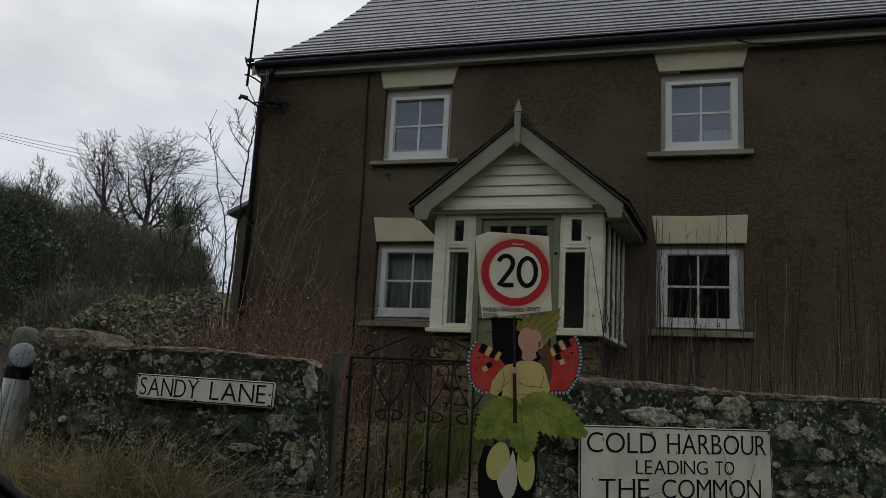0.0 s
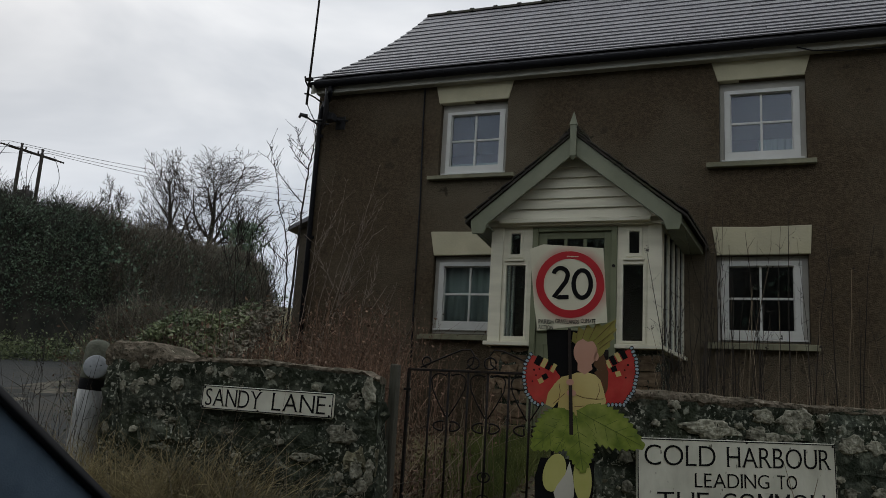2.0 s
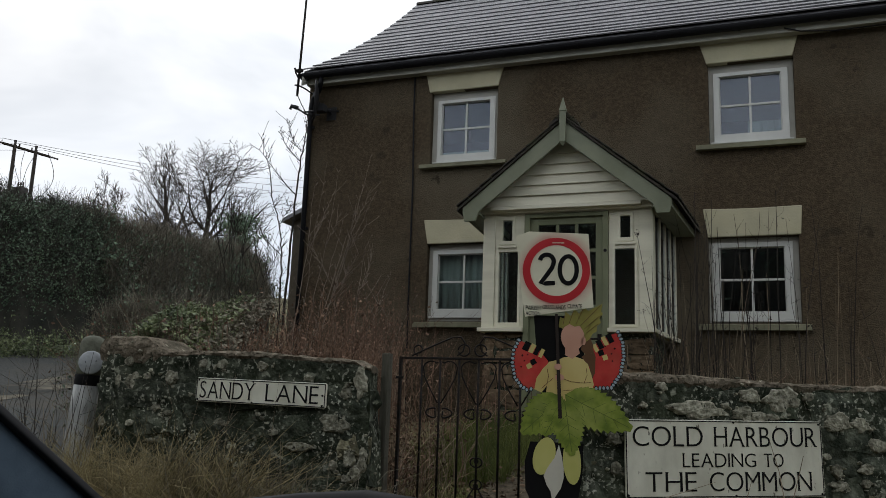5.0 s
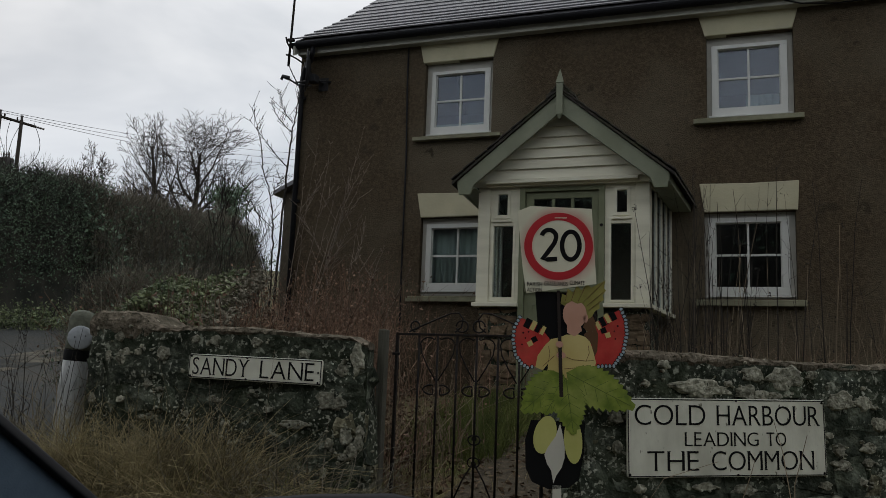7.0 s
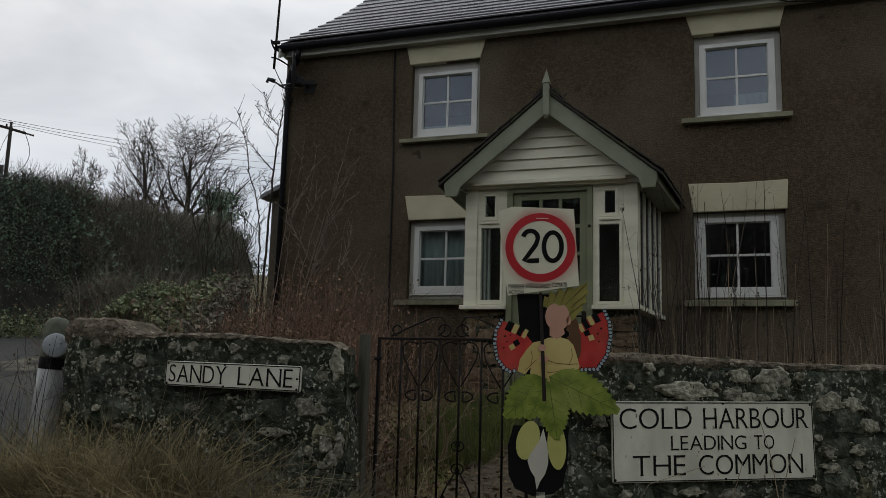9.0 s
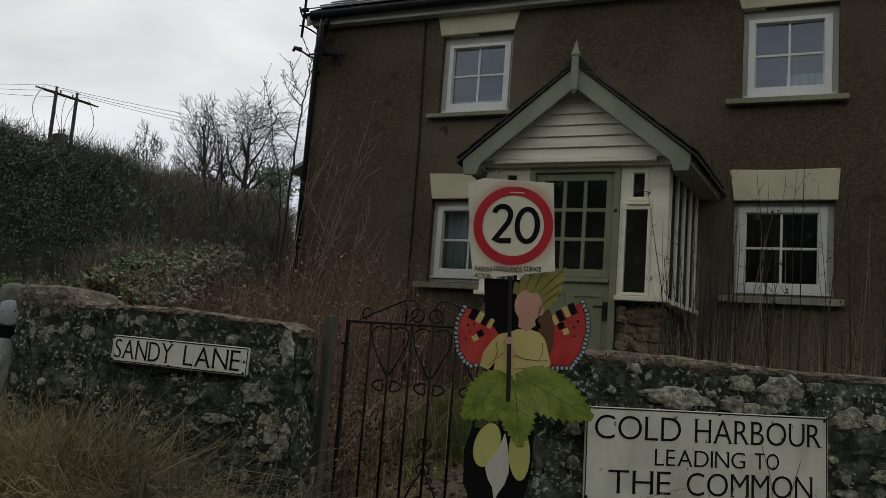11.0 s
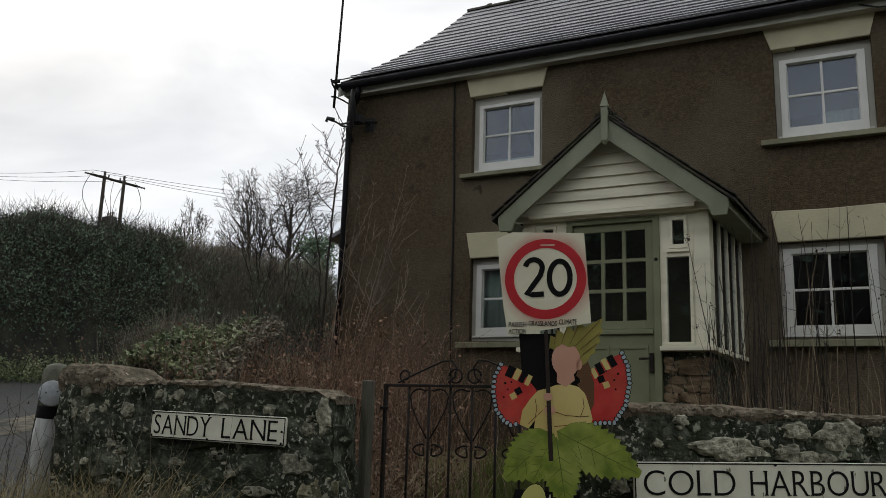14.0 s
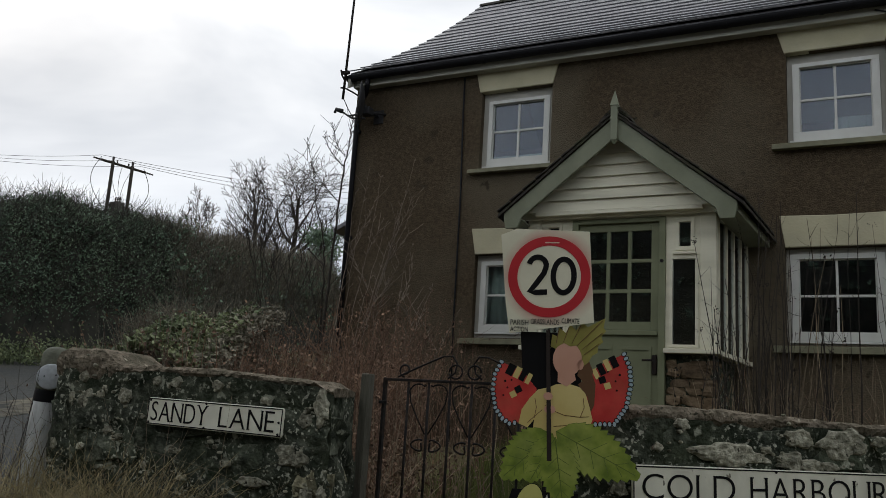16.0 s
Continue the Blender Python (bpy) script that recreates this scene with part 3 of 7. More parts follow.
def sheet(name, xs, ys, lift, material, wobble=0.0, label="", category="ground"):
    gx, gy = np.meshgrid(xs, ys)
    gz = ground_height(gx, gy) + lift
    if wobble:
        gz = gz + wobble * np.array([[noise.noise((x * 2.3, y * 2.3, 0)) for x in xs] for y in ys])
    verts = np.stack([gx, gy, gz], -1).reshape(-1, 3)
    nx = len(xs)
    idx = np.arange(len(ys) - 1)[:, None] * nx + np.arange(nx - 1)[None, :]
    faces = np.stack([idx, idx + 1, idx + 1 + nx, idx + nx], -1).reshape(-1, 4)
    me = bpy.data.meshes.new(name)
    me.from_pydata(verts.tolist(), [], faces.tolist())
    me.update(); me.shade_smooth()
    return tagged(linked(name, me, None, "", (material,)), label, category, "", "structure")


sheet("ground", axis_steps(-900, 900, -7, 4, 0.16), axis_steps(-900, 900, 1.6, 10, 0.16), 0.0, M["earth"], 0.03, "damp garden earth and rough grass rising from the road", "ground")
sheet("road", np.linspace(-60, 40, 120), np.linspace(-12, 2.1, 20), 0.05, M["asphalt"], 0.0, "worn grey asphalt road beside the verge", "road")


def strip(name, start, way, side, length, width, lift, material, label, category):
    n, k = 60, 8
    pts = []
    for i in range(n + 1):
        for j in range(k + 1):
            p = np.array(start) + np.array(way) * length * i / n + np.array(side) * width * j / k
            pts.append((p[0], p[1], float(ground_height(p[0], p[1])) + lift))
    faces = [(i * (k + 1) + j, (i + 1) * (k + 1) + j, (i + 1) * (k + 1) + j + 1, i * (k + 1) + j + 1) for i in range(n) for j in range(k)]
    me = bpy.data.meshes.new(name)
    me.from_pydata(pts, [], faces)
    me.update(); me.shade_smooth()
    return tagged(linked(name, me, None, "", (material,)), label, category, "", "structure")


strip("lane", (-3.72, 3.86), (-0.68, 0.733), (-0.733, -0.68), 24, 4.6, 0.07, M["lane"], "narrow asphalt lane climbing past the end of the wall", "lane")
strip("lane_grit", (-8.85, 6.7), (-0.27, 0.963), (-0.963, -0.27), 6.5, 0.85, 0.078, M["grit"], "pale sandy grit washed across the lane", "lane")
strip("garden_path", (-1.62, 4.35), (-0.04, 1.0), (1.0, 0.0), 3.9, 0.8, 0.035, M["gravel_path"], "stony footpath from the gate to the porch", "path")

# ---- the house ----
WALL_Y, BACK_Y, LEFT_X, RIGHT_X = 9.39, 16.5, -5.43, 5.4
EAVE_Z, FLOOR_Z = 5.62, 0.9
house = thing("house", (0, 12, FLOOR_Z), "brown roughcast two-storey cottage with slate roof and white windows", "house")
OPENINGS = {"upper_left": (-3.625, -2.735, 4.283, 5.252), "upper_right": (-0.222, 0.690, 4.285, 5.255),
            "lower_left": (-3.605, -2.68, 2.285, 3.25), "lower_right": (-0.262, 0.672, 2.265, 3.217)}


def pierced_wall(x0, x1, z0, z1, y0, y1, holes):
    xs = sorted({x0, x1, *(h[0] for h in holes), *(h[1] for h in holes)})
    zs = sorted({z0, z1, *(h[2] for h in holes), *(h[3] for h in holes)})
    solid = {(i, j): not any(h[0] <= (xs[i] + xs[i + 1]) / 2 <= h[1] and h[2] <= (zs[j] + zs[j + 1]) / 2 <= h[3] for h in holes)
             for i in range(len(xs) - 1) for j in range(len(zs) - 1)}
    bm = bmesh.new()

    def quad(*p):
        bm.faces.new([bm.verts.new(q) for q in p])
    for (i, j), s in solid.items():
        if not s:
            continue
        a, b, c, d = xs[i], xs[i + 1], zs[j], zs[j + 1]
        quad((a, y0, c), (b, y0, c), (b, y0, d), (a, y0, d))
        quad((a, y1, c), (a, y1, d), (b, y1, d), (b, y1, c))
        if not solid.get((i - 1, j)): quad((a, y0, c), (a, y0, d), (a, y1, d), (a, y1, c))
        if not solid.get((i + 1, j)): quad((b, y0, c), (b, y1, c), (b, y1, d), (b, y0, d))
        if not solid.get((i, j - 1)): quad((a, y0, c), (a, y1, c), (b, y1, c), (b, y0, c))
        if not solid.get((i, j + 1)): quad((a, y0, d), (b, y0, d), (b, y1, d), (a, y1, d))
    bmesh.ops.remove_doubles(bm, verts=bm.verts, dist=1e-5)
    return bm


part("wall", pierced_wall(LEFT_X, RIGHT_X, FLOOR_Z - 0.4, EAVE_Z, WALL_Y, WALL_Y + 0.42, list(OPENINGS.values())), M["render"], house)
RIDGE_Y, RIDGE_Z, ROOF_Y0, ROOF_Z0 = 12.97, 8.46, 9.13, 5.632


def roof_z(y):
    """The front slope: shallow at the sprocketed eave, steeper towards the ridge."""
    u = (y - ROOF_Y0) / (RIDGE_Y - ROOF_Y0)
    return ROOF_Z0 + (RIDGE_Z - ROOF_Z0) * (0.80 * u + 0.20 * u * u)



for x0, x1 in ((LEFT_X, LEFT_X + 0.4), (RIGHT_X - 0.4, RIGHT_X)):
    gable = [(WALL_Y + 0.42, FLOOR_Z - 0.4), (BACK_Y, FLOOR_Z - 0.4), (BACK_Y, EAVE_Z), (RIDGE_Y, RIDGE_Z - 0.13), *((y, roof_z(y) - 0.09) for y in np.linspace(RIDGE_Y - 0.3, WALL_Y + 0.42, 7))]
    part("gable_wall", slab(gable, x1 - x0, x0, "x"), M["render"], house)
part("back_wall", box(LEFT_X + 0.4, RIGHT_X - 0.4, BACK_Y - 0.4, BACK_Y, FLOOR_Z - 0.4, EAVE_Z), M["render"], house)
# floor and partitions behind the windows, indoor darkness put into their colour
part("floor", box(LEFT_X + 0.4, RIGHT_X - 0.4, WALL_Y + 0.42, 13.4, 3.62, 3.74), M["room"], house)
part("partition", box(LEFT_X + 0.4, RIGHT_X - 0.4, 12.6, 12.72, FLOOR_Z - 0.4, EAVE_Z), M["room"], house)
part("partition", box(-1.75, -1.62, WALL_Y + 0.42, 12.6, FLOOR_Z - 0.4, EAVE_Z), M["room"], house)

# roof deck with slates on it
ROOF_X0, ROOF_X1 = -5.39, 5.5
slope_y = [float(y) for y in np.linspace(ROOF_Y0, RIDGE_Y, 13)]
back_edge = 2 * RIDGE_Y - ROOF_Y0
deck = [(y, roof_z(y)) for y in slope_y] + [(back_edge, ROOF_Z0), (back_edge, ROOF_Z0 - 0.06)] + [(y, roof_z(y) - 0.06) for y in slope_y[::-1]]
roof = part("roof", slab(deck, ROOF_X1 - ROOF_X0, ROOF_X0, "x"), M["slate_far"], house, "grey slate pitched roof")
part("verge_board", slab([(y, roof_z(y) - 0.20) for y in slope_y] + [(y, roof_z(y) - 0.062) for y in slope_y[::-1]], 0.03, ROOF_X0 - 0.03, "x"), M["fascia"], house)
part("fascia_board", box(ROOF_X0 - 0.02, RIGHT_X, 9.25, 9.28, 5.482, 5.610, 0.004), M["fascia"], house, "off-white painted fascia")
part("soffit_board", box(ROOF_X0 - 0.02, RIGHT_X, 9.28, 9.366, 5.484, 5.50), M["fascia"], house)


def gutter_profile(r=0.05):
    outer = [(r * math.cos(a), r * math.sin(a)) for a in np.linspace(math.pi, 2 * math.pi, 11)]
    inner = [((r - 0.008) * math.cos(a), (r - 0.008) * math.sin(a)) for a in np.linspace(2 * math.pi, math.pi, 11)]
    return outer + inner


part("gutter", slab([(9.180 + a, 5.604 + b) for a, b in gutter_profile(0.063)], ROOF_X1 - ROOF_X0 + 0.07, ROOF_X0 - 0.07, "x"), M["black_pvc"], house, "black half-round gutter")
for gx in np.arange(-5.4, 5.3, 0.92):
    part("gutter_bracket", slab([(9.180 + a * 1.08, 5.604 + b * 1.08) for a, b in gutter_profile(0.063)], 0.035, gx, "x"), M["black_pvc"], house)
part("drainpipe", tube([(-5.16, 9.19, 5.55), (-5.165, 9.20, 5.47), (-5.24, 9.29, 5.40), (-5.345, 9.343, 5.32), (-5.372, 9.345, 5.2), (-5.372, 9.345, 0.95)], 0.034, 10), M["black_pvc"], house, "black plastic drainpipe", True)
for z in (4.9, 3.5, 2.1):
    part("pipe_clip", box(-5.425, -5.32, 9.338, 9.389, z, z + 0.035, 0.003), M["black_pvc"], house)
part("wall_cable", tube([(-3.868, 9.376, 5.48), (-3.865, 9.376, 5.0), (-3.835, 9.376, 4.0), (-3.83, 9.376, 2.6), (-3.80, 9.376, 1.0)], 0.011, 6), M["black_pvc"], house, "thin black cable down the render", True)
part("eave_cable", tube([(0.60, 9.235, 5.53), (0.76, 9.24, 5.475), (1.1, 9.30, 5.462), (1.6, 9.30, 5.47), (2.2, 9.30, 5.475)], 0.008, 5), M["black_pvc"], house, "", True)

# lintels
for key, (ta, tb, tz, ba, bb, bz) in {"ul": (-3.715, -2.655, 5.545, -3.65, -2.728, 5.250), "ur": (-0.318, 0.758, 5.545, -0.235, 0.682, 5.254),
                                     "ll": (-3.66, -2.60, 3.557, -3.603, -2.66, 3.250), "lr": (-0.308, 0.712, 3.540, -0.258, 0.694, 3.217)}.items():
    mid = (ta + tb) / 2
    sag = 0.012 if key[0] == "l" else 0.0
    part("lintel", slab([(ba, bz), (bb, bz + 0.004), (tb, tz), (mid, tz - sag), (ta, tz)], 0.10, 9.368, "y", bevel=0.006), M["cream"], house, "cream-painted flared lintel")


def casement(x0, x1, z0, z1, fx0, fx1, fz0, fz1, sash, parent):
    """A sub-frame set back in the reveal, white sash with four panes, beads and glazing bars."""
    w = part("window", ring_frame(x0 + 0.002, x1 - 0.002, z0 + 0.002, z1 - 0.002, None, 9.468, 9.56, (sash[0] - 0.002, sash[1] + 0.002, sash[2] - 0.002, sash[3] + 0.002)), M["subframe"], parent, "white four-pane casement window")
    part("sash_frame", ring_frame(*sash, None, 9.456, 9.535, (fx0, fx1, fz0, fz1)), M["upvc"], w)
    part("bead", ring_frame(fx0 + 0.001, fx1 - 0.001, fz0 + 0.001, fz1 - 0.001, 0.009, 9.488, 9.507), M["upvc"], w)
    part("drip_bar", box(x0 + 0.02, x1 - 0.02, 9.438, 9.467, sash[2] - 0.024, sash[2] - 0.004, 0.004), M["upvc"], w)
    cx, cz = (fx0 + fx1) / 2, (fz0 + fz1) / 2
    part("glazing_bar", box(cx - 0.012, cx + 0.012, 9.492, 9.522, fz0 + 0.011, fz1 - 0.011, 0.003), M["upvc"], w)
    part("glazing_bar", box(fx0 + 0.011, fx1 - 0.011, 9.495, 9.520, cz - 0.012, cz + 0.012, 0.003), M["upvc"], w)
    for a, b in ((fx0 + 0.001, cx - 0.012), (cx + 0.012, fx1 - 0.001)):
        for c, d in ((fz0 + 0.001, cz - 0.012), (cz + 0.012, fz1 - 0.001)):
            p = part("pane", box(a, b, 9.508, 9.512, c, d), M["glass"], w)
            p.visible_shadow = False
    return w


def ring_frame(x0, x1, z0, z1, width, y0, y1, inner=None):
    ix0, ix1, iz0, iz1 = inner if inner else (x0 + width, x1 - width, z0 + width, z1 - width)
    bm = bmesh.new()
    for c in ((x0, x1, z0, iz0), (x0, x1, iz1, z1), (x0, ix0, iz0, iz1), (ix1, x1, iz0, iz1)):
        box(c[0], c[1], y0, y1, c[2], c[3], 0.0015, bm)
    return bm


def sill(x0, x1, z0, z1, parent):
    prof = [(9.30, z0), (9.30, z1 - 0.018), (9.467, z1 + 0.001), (9.467, z0 + 0.012)]
    return part("sill", slab(prof, x1 - x0, x0, "x", bevel=0.004), M["sill"], parent, "weathered painted sill")


GLASS = {"upper_left": (-3.505, -2.855, 4.422, 5.113), "upper_right": (-0.102, 0.556, 4.422, 5.118), "lower_left": (-3.484, -2.815, 2.440, 3.130), "lower_right": (-0.146, 0.528, 2.395, 3.112)}
SASHES = {"upper_left": (-3.556, -2.782, 4.335, 5.152), "upper_right": (-0.168, 0.629, 4.336, 5.160), "lower_left": (-3.550, -2.745, 2.358, 3.180), "lower_right": (-0.222, 0.608, 2.312, 3.164)}
SILLS = {"upper_left": (-3.735, -2.60, 4.218, 4.283), "upper_right": (-0.362, 0.778, 4.212, 4.285), "lower_left": (-3.735, -2.58, 2.205, 2.285), "lower_right": (-0.378, 0.758, 2.182, 2.265)}
for key in OPENINGS:
    w = casement(*OPENINGS[key], *GLASS[key], SASHES[key], house)
    sill(*SILLS[key], w)


def curtain(x0, x1, z0, z1, y, label, depth=0.02, waves=9):
    n = 72
    me = bpy.data.meshes.new("curtain")
    pts = []
    for i in range(n + 1):
        x = x0 + (x1 - x0) * i / n
        yy = y + depth * math.sin(2 * math.pi * waves * i / n) + 0.3 * depth * math.sin(2 * math.pi * 2.3 * waves * i / n + 1)
        pts += [(x, yy, z0), (x, yy * 0.5 + y * 0.5, z1)]
    me.from_pydata(pts, [], [(2 * i, 2 * i + 2, 2 * i + 3, 2 * i + 1) for i in range(n)])
    me.shade_smooth()
    ob = linked("curtain", me, None, "", (M["curtain"],))
    md = ob.modifiers.new("cloth", "SOLIDIFY"); md.thickness = 0.004
    return tagged(ob, label, "curtain")


curtain(-3.62, -2.7, 2.3, 3.24, 9.60, "pale grey net curtain drawn behind the window")
curtain(-3.64, -2.74, 4.29, 4.50, 9.62, "pale half curtain behind the window", 0.015, 6)
curtain(0.20, 0.67, 4.29, 4.66, 9.78, "pale half curtain behind the window", 0.015, 5)

# ridge tiles with raised collars, and slates
for k in range(25):
    a = ROOF_X0 + 0.01 + k * 0.437
    prof = [(RIDGE_Y + 0.125 * math.cos(t), RIDGE_Z - 0.045 + 0.085 * math.sin(t)) for t in np.linspace(0, math.pi, 9)] + [(RIDGE_Y, RIDGE_Z - 0.02)]
    bm = slab(prof, 0.38, a, "x")
    slab([(RIDGE_Y + (y - RIDGE_Y) * 1.12, RIDGE_Z - 0.04 + (z - RIDGE_Z + 0.04) * 1.30) for y, z in prof], 0.052, a + 0.382, "x", bm)
    part("ridge_tile", bm, M["tile_dark"], roof)
EXPO, SLATE_W = 0.298, 0.30
slate_me = bpy.data.meshes.new("slate")
sb = box(-SLATE_W / 2 + 0.0008, SLATE_W / 2 - 0.0008, 0, EXPO * 1.25, 0, 0.015)
for v in sb.verts:
    v.co.z += 0.021 * (1 - v.co.y / (EXPO * 1.25))
sb.to_mesh(slate_me); sb.free()
slate_me.materials.append(M["slate"])
far_bm = bmesh.new()
rng = random.Random(4)
y_at, courses = ROOF_Y0 - 0.03, []
while y_at < RIDGE_Y - 0.10:
    tilt = math.atan2(roof_z(y_at + 0.2) - roof_z(y_at), 0.2)
    courses.append((y_at, roof_z(y_at) + 0.006, tilt))
    y_at += EXPO * math.cos(tilt)
for r, (cy, cz, tilt) in enumerate(courses):
    course = Matrix.Translation((0, cy, cz)) @ Matrix.Rotation(tilt, 4, "X")
    shift = 0.5 * SLATE_W * (r % 2)
    if shift:
        own = box(0.0, SLATE_W / 2 - 0.0025, 0, EXPO * 1.25, 0, 0.015)
        for v in own.verts:
            v.co.z += 0.021 * (1 - v.co.y / (EXPO * 1.25))
        own.transform(course @ Matrix.Translation((ROOF_X0, 0, 0)))
        absorb(far_bm, own)
    cols = int((ROOF_X1 - ROOF_X0) / SLATE_W)
    for c in range(cols):
        x = ROOF_X0 + SLATE_W / 2 + c * SLATE_W + shift
        if x > ROOF_X1 - 0.1:
            continue
        m = course @ Matrix.Translation((x, rng.uniform(-0.004, 0.004), 0)) @ Matrix.Rotation(rng.uniform(-0.005, 0.005), 4, "Z") @ Matrix.Rotation(rng.uniform(-0.005, 0.005), 4, "X")
        if x < -0.2:
            ob = new("slate", slate_me)
            ob.parent = roof
            ob.matrix_basis = m
        else:
            own = bmesh.new(); own.from_mesh(slate_me); own.transform(m)
            absorb(far_bm, own)
field = part("slate_field", far_bm, M["slate_far"], roof)
field["kind"] = "stuff"

# rear lean-to seen past the corner
leanto = thing("lean_to", (-6.0, 12.2, 1.0), "low pale grey rendered lean-to beside the gable", "outbuilding")
part("wall", slab([(-6.45, 0.6), (-5.433, 0.6), (-5.433, 4.46), (-6.45, 3.99)], 2.6, 10.9, "y"), M["grey_render"], leanto)
part("roof", slab([(-6.57, 3.95), (-6.57, 4.01), (-5.433, 4.56), (-5.433, 4.475)], 2.9, 10.75, "y"), M["slate_far"], leanto)

# satellite dish, bracket and aerial pole at the corner
dish = thing("satellite_dish", (-5.1, 9.39, 5.1), "dark weathered satellite dish on a wall bracket", "satellite dish")
bm = bmesh.new()
prev = None
for i in range(7):
    r = 0.25 * i / 6
    ring = [bm.verts.new((r * math.cos(a), 0.9 * r * r, r * 1.12 * math.sin(a))) for a in (2 * math.pi * k / 20 for k in range(20))]
    if prev:
        for k in range(20):
            bm.faces.new((prev[k], prev[(k + 1) % 20], ring[(k + 1) % 20], ring[k]))
    prev = ring
bmesh.ops.remove_doubles(bm, verts=bm.verts, dist=1e-4)
bmesh.ops.solidify(bm, geom=bm.faces[:], thickness=0.006)
bm.transform(Matrix.Translation((-5.14, 9.13, 5.20)) @ Matrix.Rotation(radians(119), 4, "Z"))
part("reflector", bm, M["dish"], dish, "", True)
part("bracket", tube([(-5.08, 9.385, 5.10), (-5.10, 9.25, 5.10), (-5.17, 9.12, 5.2), (-5.2, 9.09, 5.3)], 0.018, 8), M["dish"], dish, "", True)
part("wall_plate", box(-5.14, -5.0, 9.372, 9.388, 5.0, 5.18, 0.004), M["dish"], dish)
part("clamp", box(-5.18, -5.06, 9.12, 9.24, 5.05, 5.15, 0.01), M["dish"], dish)
part("stay", tube([(-4.97, 9.385, 5.12), (-5.1, 9.2, 5.09), (-5.36, 9.1, 5.04)], 0.014, 6), M["dish"], dish, "", True)
part("arm", tube([(-5.12, 9.15, 5.0), (-5.27, 9.06, 4.99), (-5.39, 8.98, 5.07)], 0.012, 6), M["dish"], dish, "", True)
part("receiver", tube([(-5.36, 8.985, 5.06), (-5.44, 8.955, 5.085), (-5.452, 8.95, 5.04)], [0.030, 0.026, 0.02], 10), M["dish"], dish, "", True)
aerial = thing("aerial_pole", (-5.54, 9.30, 5.3), "thin dark aerial pole strapped to the eaves", "aerial")
part("pole", tube([(-5.455, 9.10, 5.28), (-5.425, 9.10, 6.3), (-5.36, 9.10, 8.5)], [0.017, 0.015, 0.012], 8), M["iron"], aerial, "", True)
part("strap", box(-5.49, -5.40, 9.085, 9.13, 5.62, 5.66, 0.004), M["iron"], aerial)
part("bracket", tube([(-5.50, 9.09, 5.435), (-5.45, 9.12, 5.435), (-5.42, 9.24, 5.43), (-5.40, 9.395, 5.42)], 0.011, 6), M["iron"], aerial, "", True)
part("hook", tube([(-5.50, 9.07, 5.67), (-5.485, 9.08, 5.60), (-5.455, 9.10, 5.54)], 0.013, 6), M["iron"], aerial, "", True)
part("aerial_lead", tube([(-5.46, 9.12, 5.42), (-5.47, 9.14, 5.30), (-5.43, 9.2, 5.18), (-5.38, 9.3, 5.05), (-5.385, 9.385, 4.6)], 0.006, 5), M["iron"], aerial, "", True)

# ---- the porch ----
porch = thing("porch", (-1.59, 8.7, 1.0), "white timber gabled porch on a brown stone plinth", "porch")
PX0, PX1, PY, PC = -2.46, -0.718, 8.086, -1.588
DX0, DX1 = -2.016, -1.152
PZ = 2.09
part("corner_post", box(PX0, -2.33, PY, PY + 0.12, PZ, 3.34, 0.005), M["white_wood"], porch)
part("corner_post", box(-0.852, PX1, PY, PY + 0.12, PZ, 3.34, 0.005), M["white_wood"], porch)
part("head_board", box(PX0 + 0.01, PX1 - 0.01, PY + 0.012, PY + 0.12, 3.272, 3.345, 0.003), M["white_wood"], porch)
part("moulding", box(PX0 + 0.10, PX1 - 0.10, PY - 0.10, PY + 0.011, 3.300, 3.336, 0.006), M["white_wood"], porch)


def side_light(x0, x1, tall, small):
    w = part("side_window", pierced_wall(x0, x1, PZ, 3.271, PY + 0.015, PY + 0.085, [(small[0] - 0.03, small[1] + 0.03, 2.955, 3.248), (tall[0] - 0.028, tall[1] + 0.028, 2.098, 2.918)]), M["white_wood"], porch, "white fixed side window with a small top light")
    part("top_sash", ring_frame(small[0] - 0.03, small[1] + 0.03, 2.955, 3.248, None, PY + 0.003, PY + 0.06, (small[0], small[1], small[2], small[3])), M["white_wood"], w)
    part("lower_frame", ring_frame(tall[0] - 0.028, tall[1] + 0.028, 2.098, 2.918, None, PY + 0.006, PY + 0.07, tall), M["white_wood"], w)
    part("drip_bar", box(small[0] - 0.05, small[1] + 0.05, PY - 0.015, PY + 0.02, 2.918, 2.94, 0.003), M["white_wood"], w)
    for g in (tall, small):
        p = part("pane", box(g[0], g[1], PY + 0.035, PY + 0.039, g[2], g[3]), M["glass"], w)
        p.visible_shadow = False


side_light(-2.328, -2.018, (-2.287, -2.082, 2.142, 2.878), (-2.25, -2.147, 2.992, 3.213))
side_light(-1.150, -0.854, (-1.092, -0.897, 2.124, 2.878), (-1.036, -0.936, 2.990, 3.213))
# plinth under the side lights, with its stones
part("plinth", box(PX0 + 0.03, DX0 - 0.01, PY + 0.05, WALL_Y - 0.002, 0.7, PZ - 0.05), M["mortar"], porch)
part("plinth", box(DX1 + 0.01, PX1 - 0.03, PY + 0.05, WALL_Y - 0.002, 0.7, PZ - 0.05), M["mortar"], porch)
for a, b in ((PX0 - 0.03, DX0 + 0.004), (DX1 - 0.004, PX1 + 0.03)):
    part("sill", box(a, b, PY - 0.05, PY + 0.13, PZ - 0.045, PZ - 0.004, 0.006), M["white_wood"], porch)
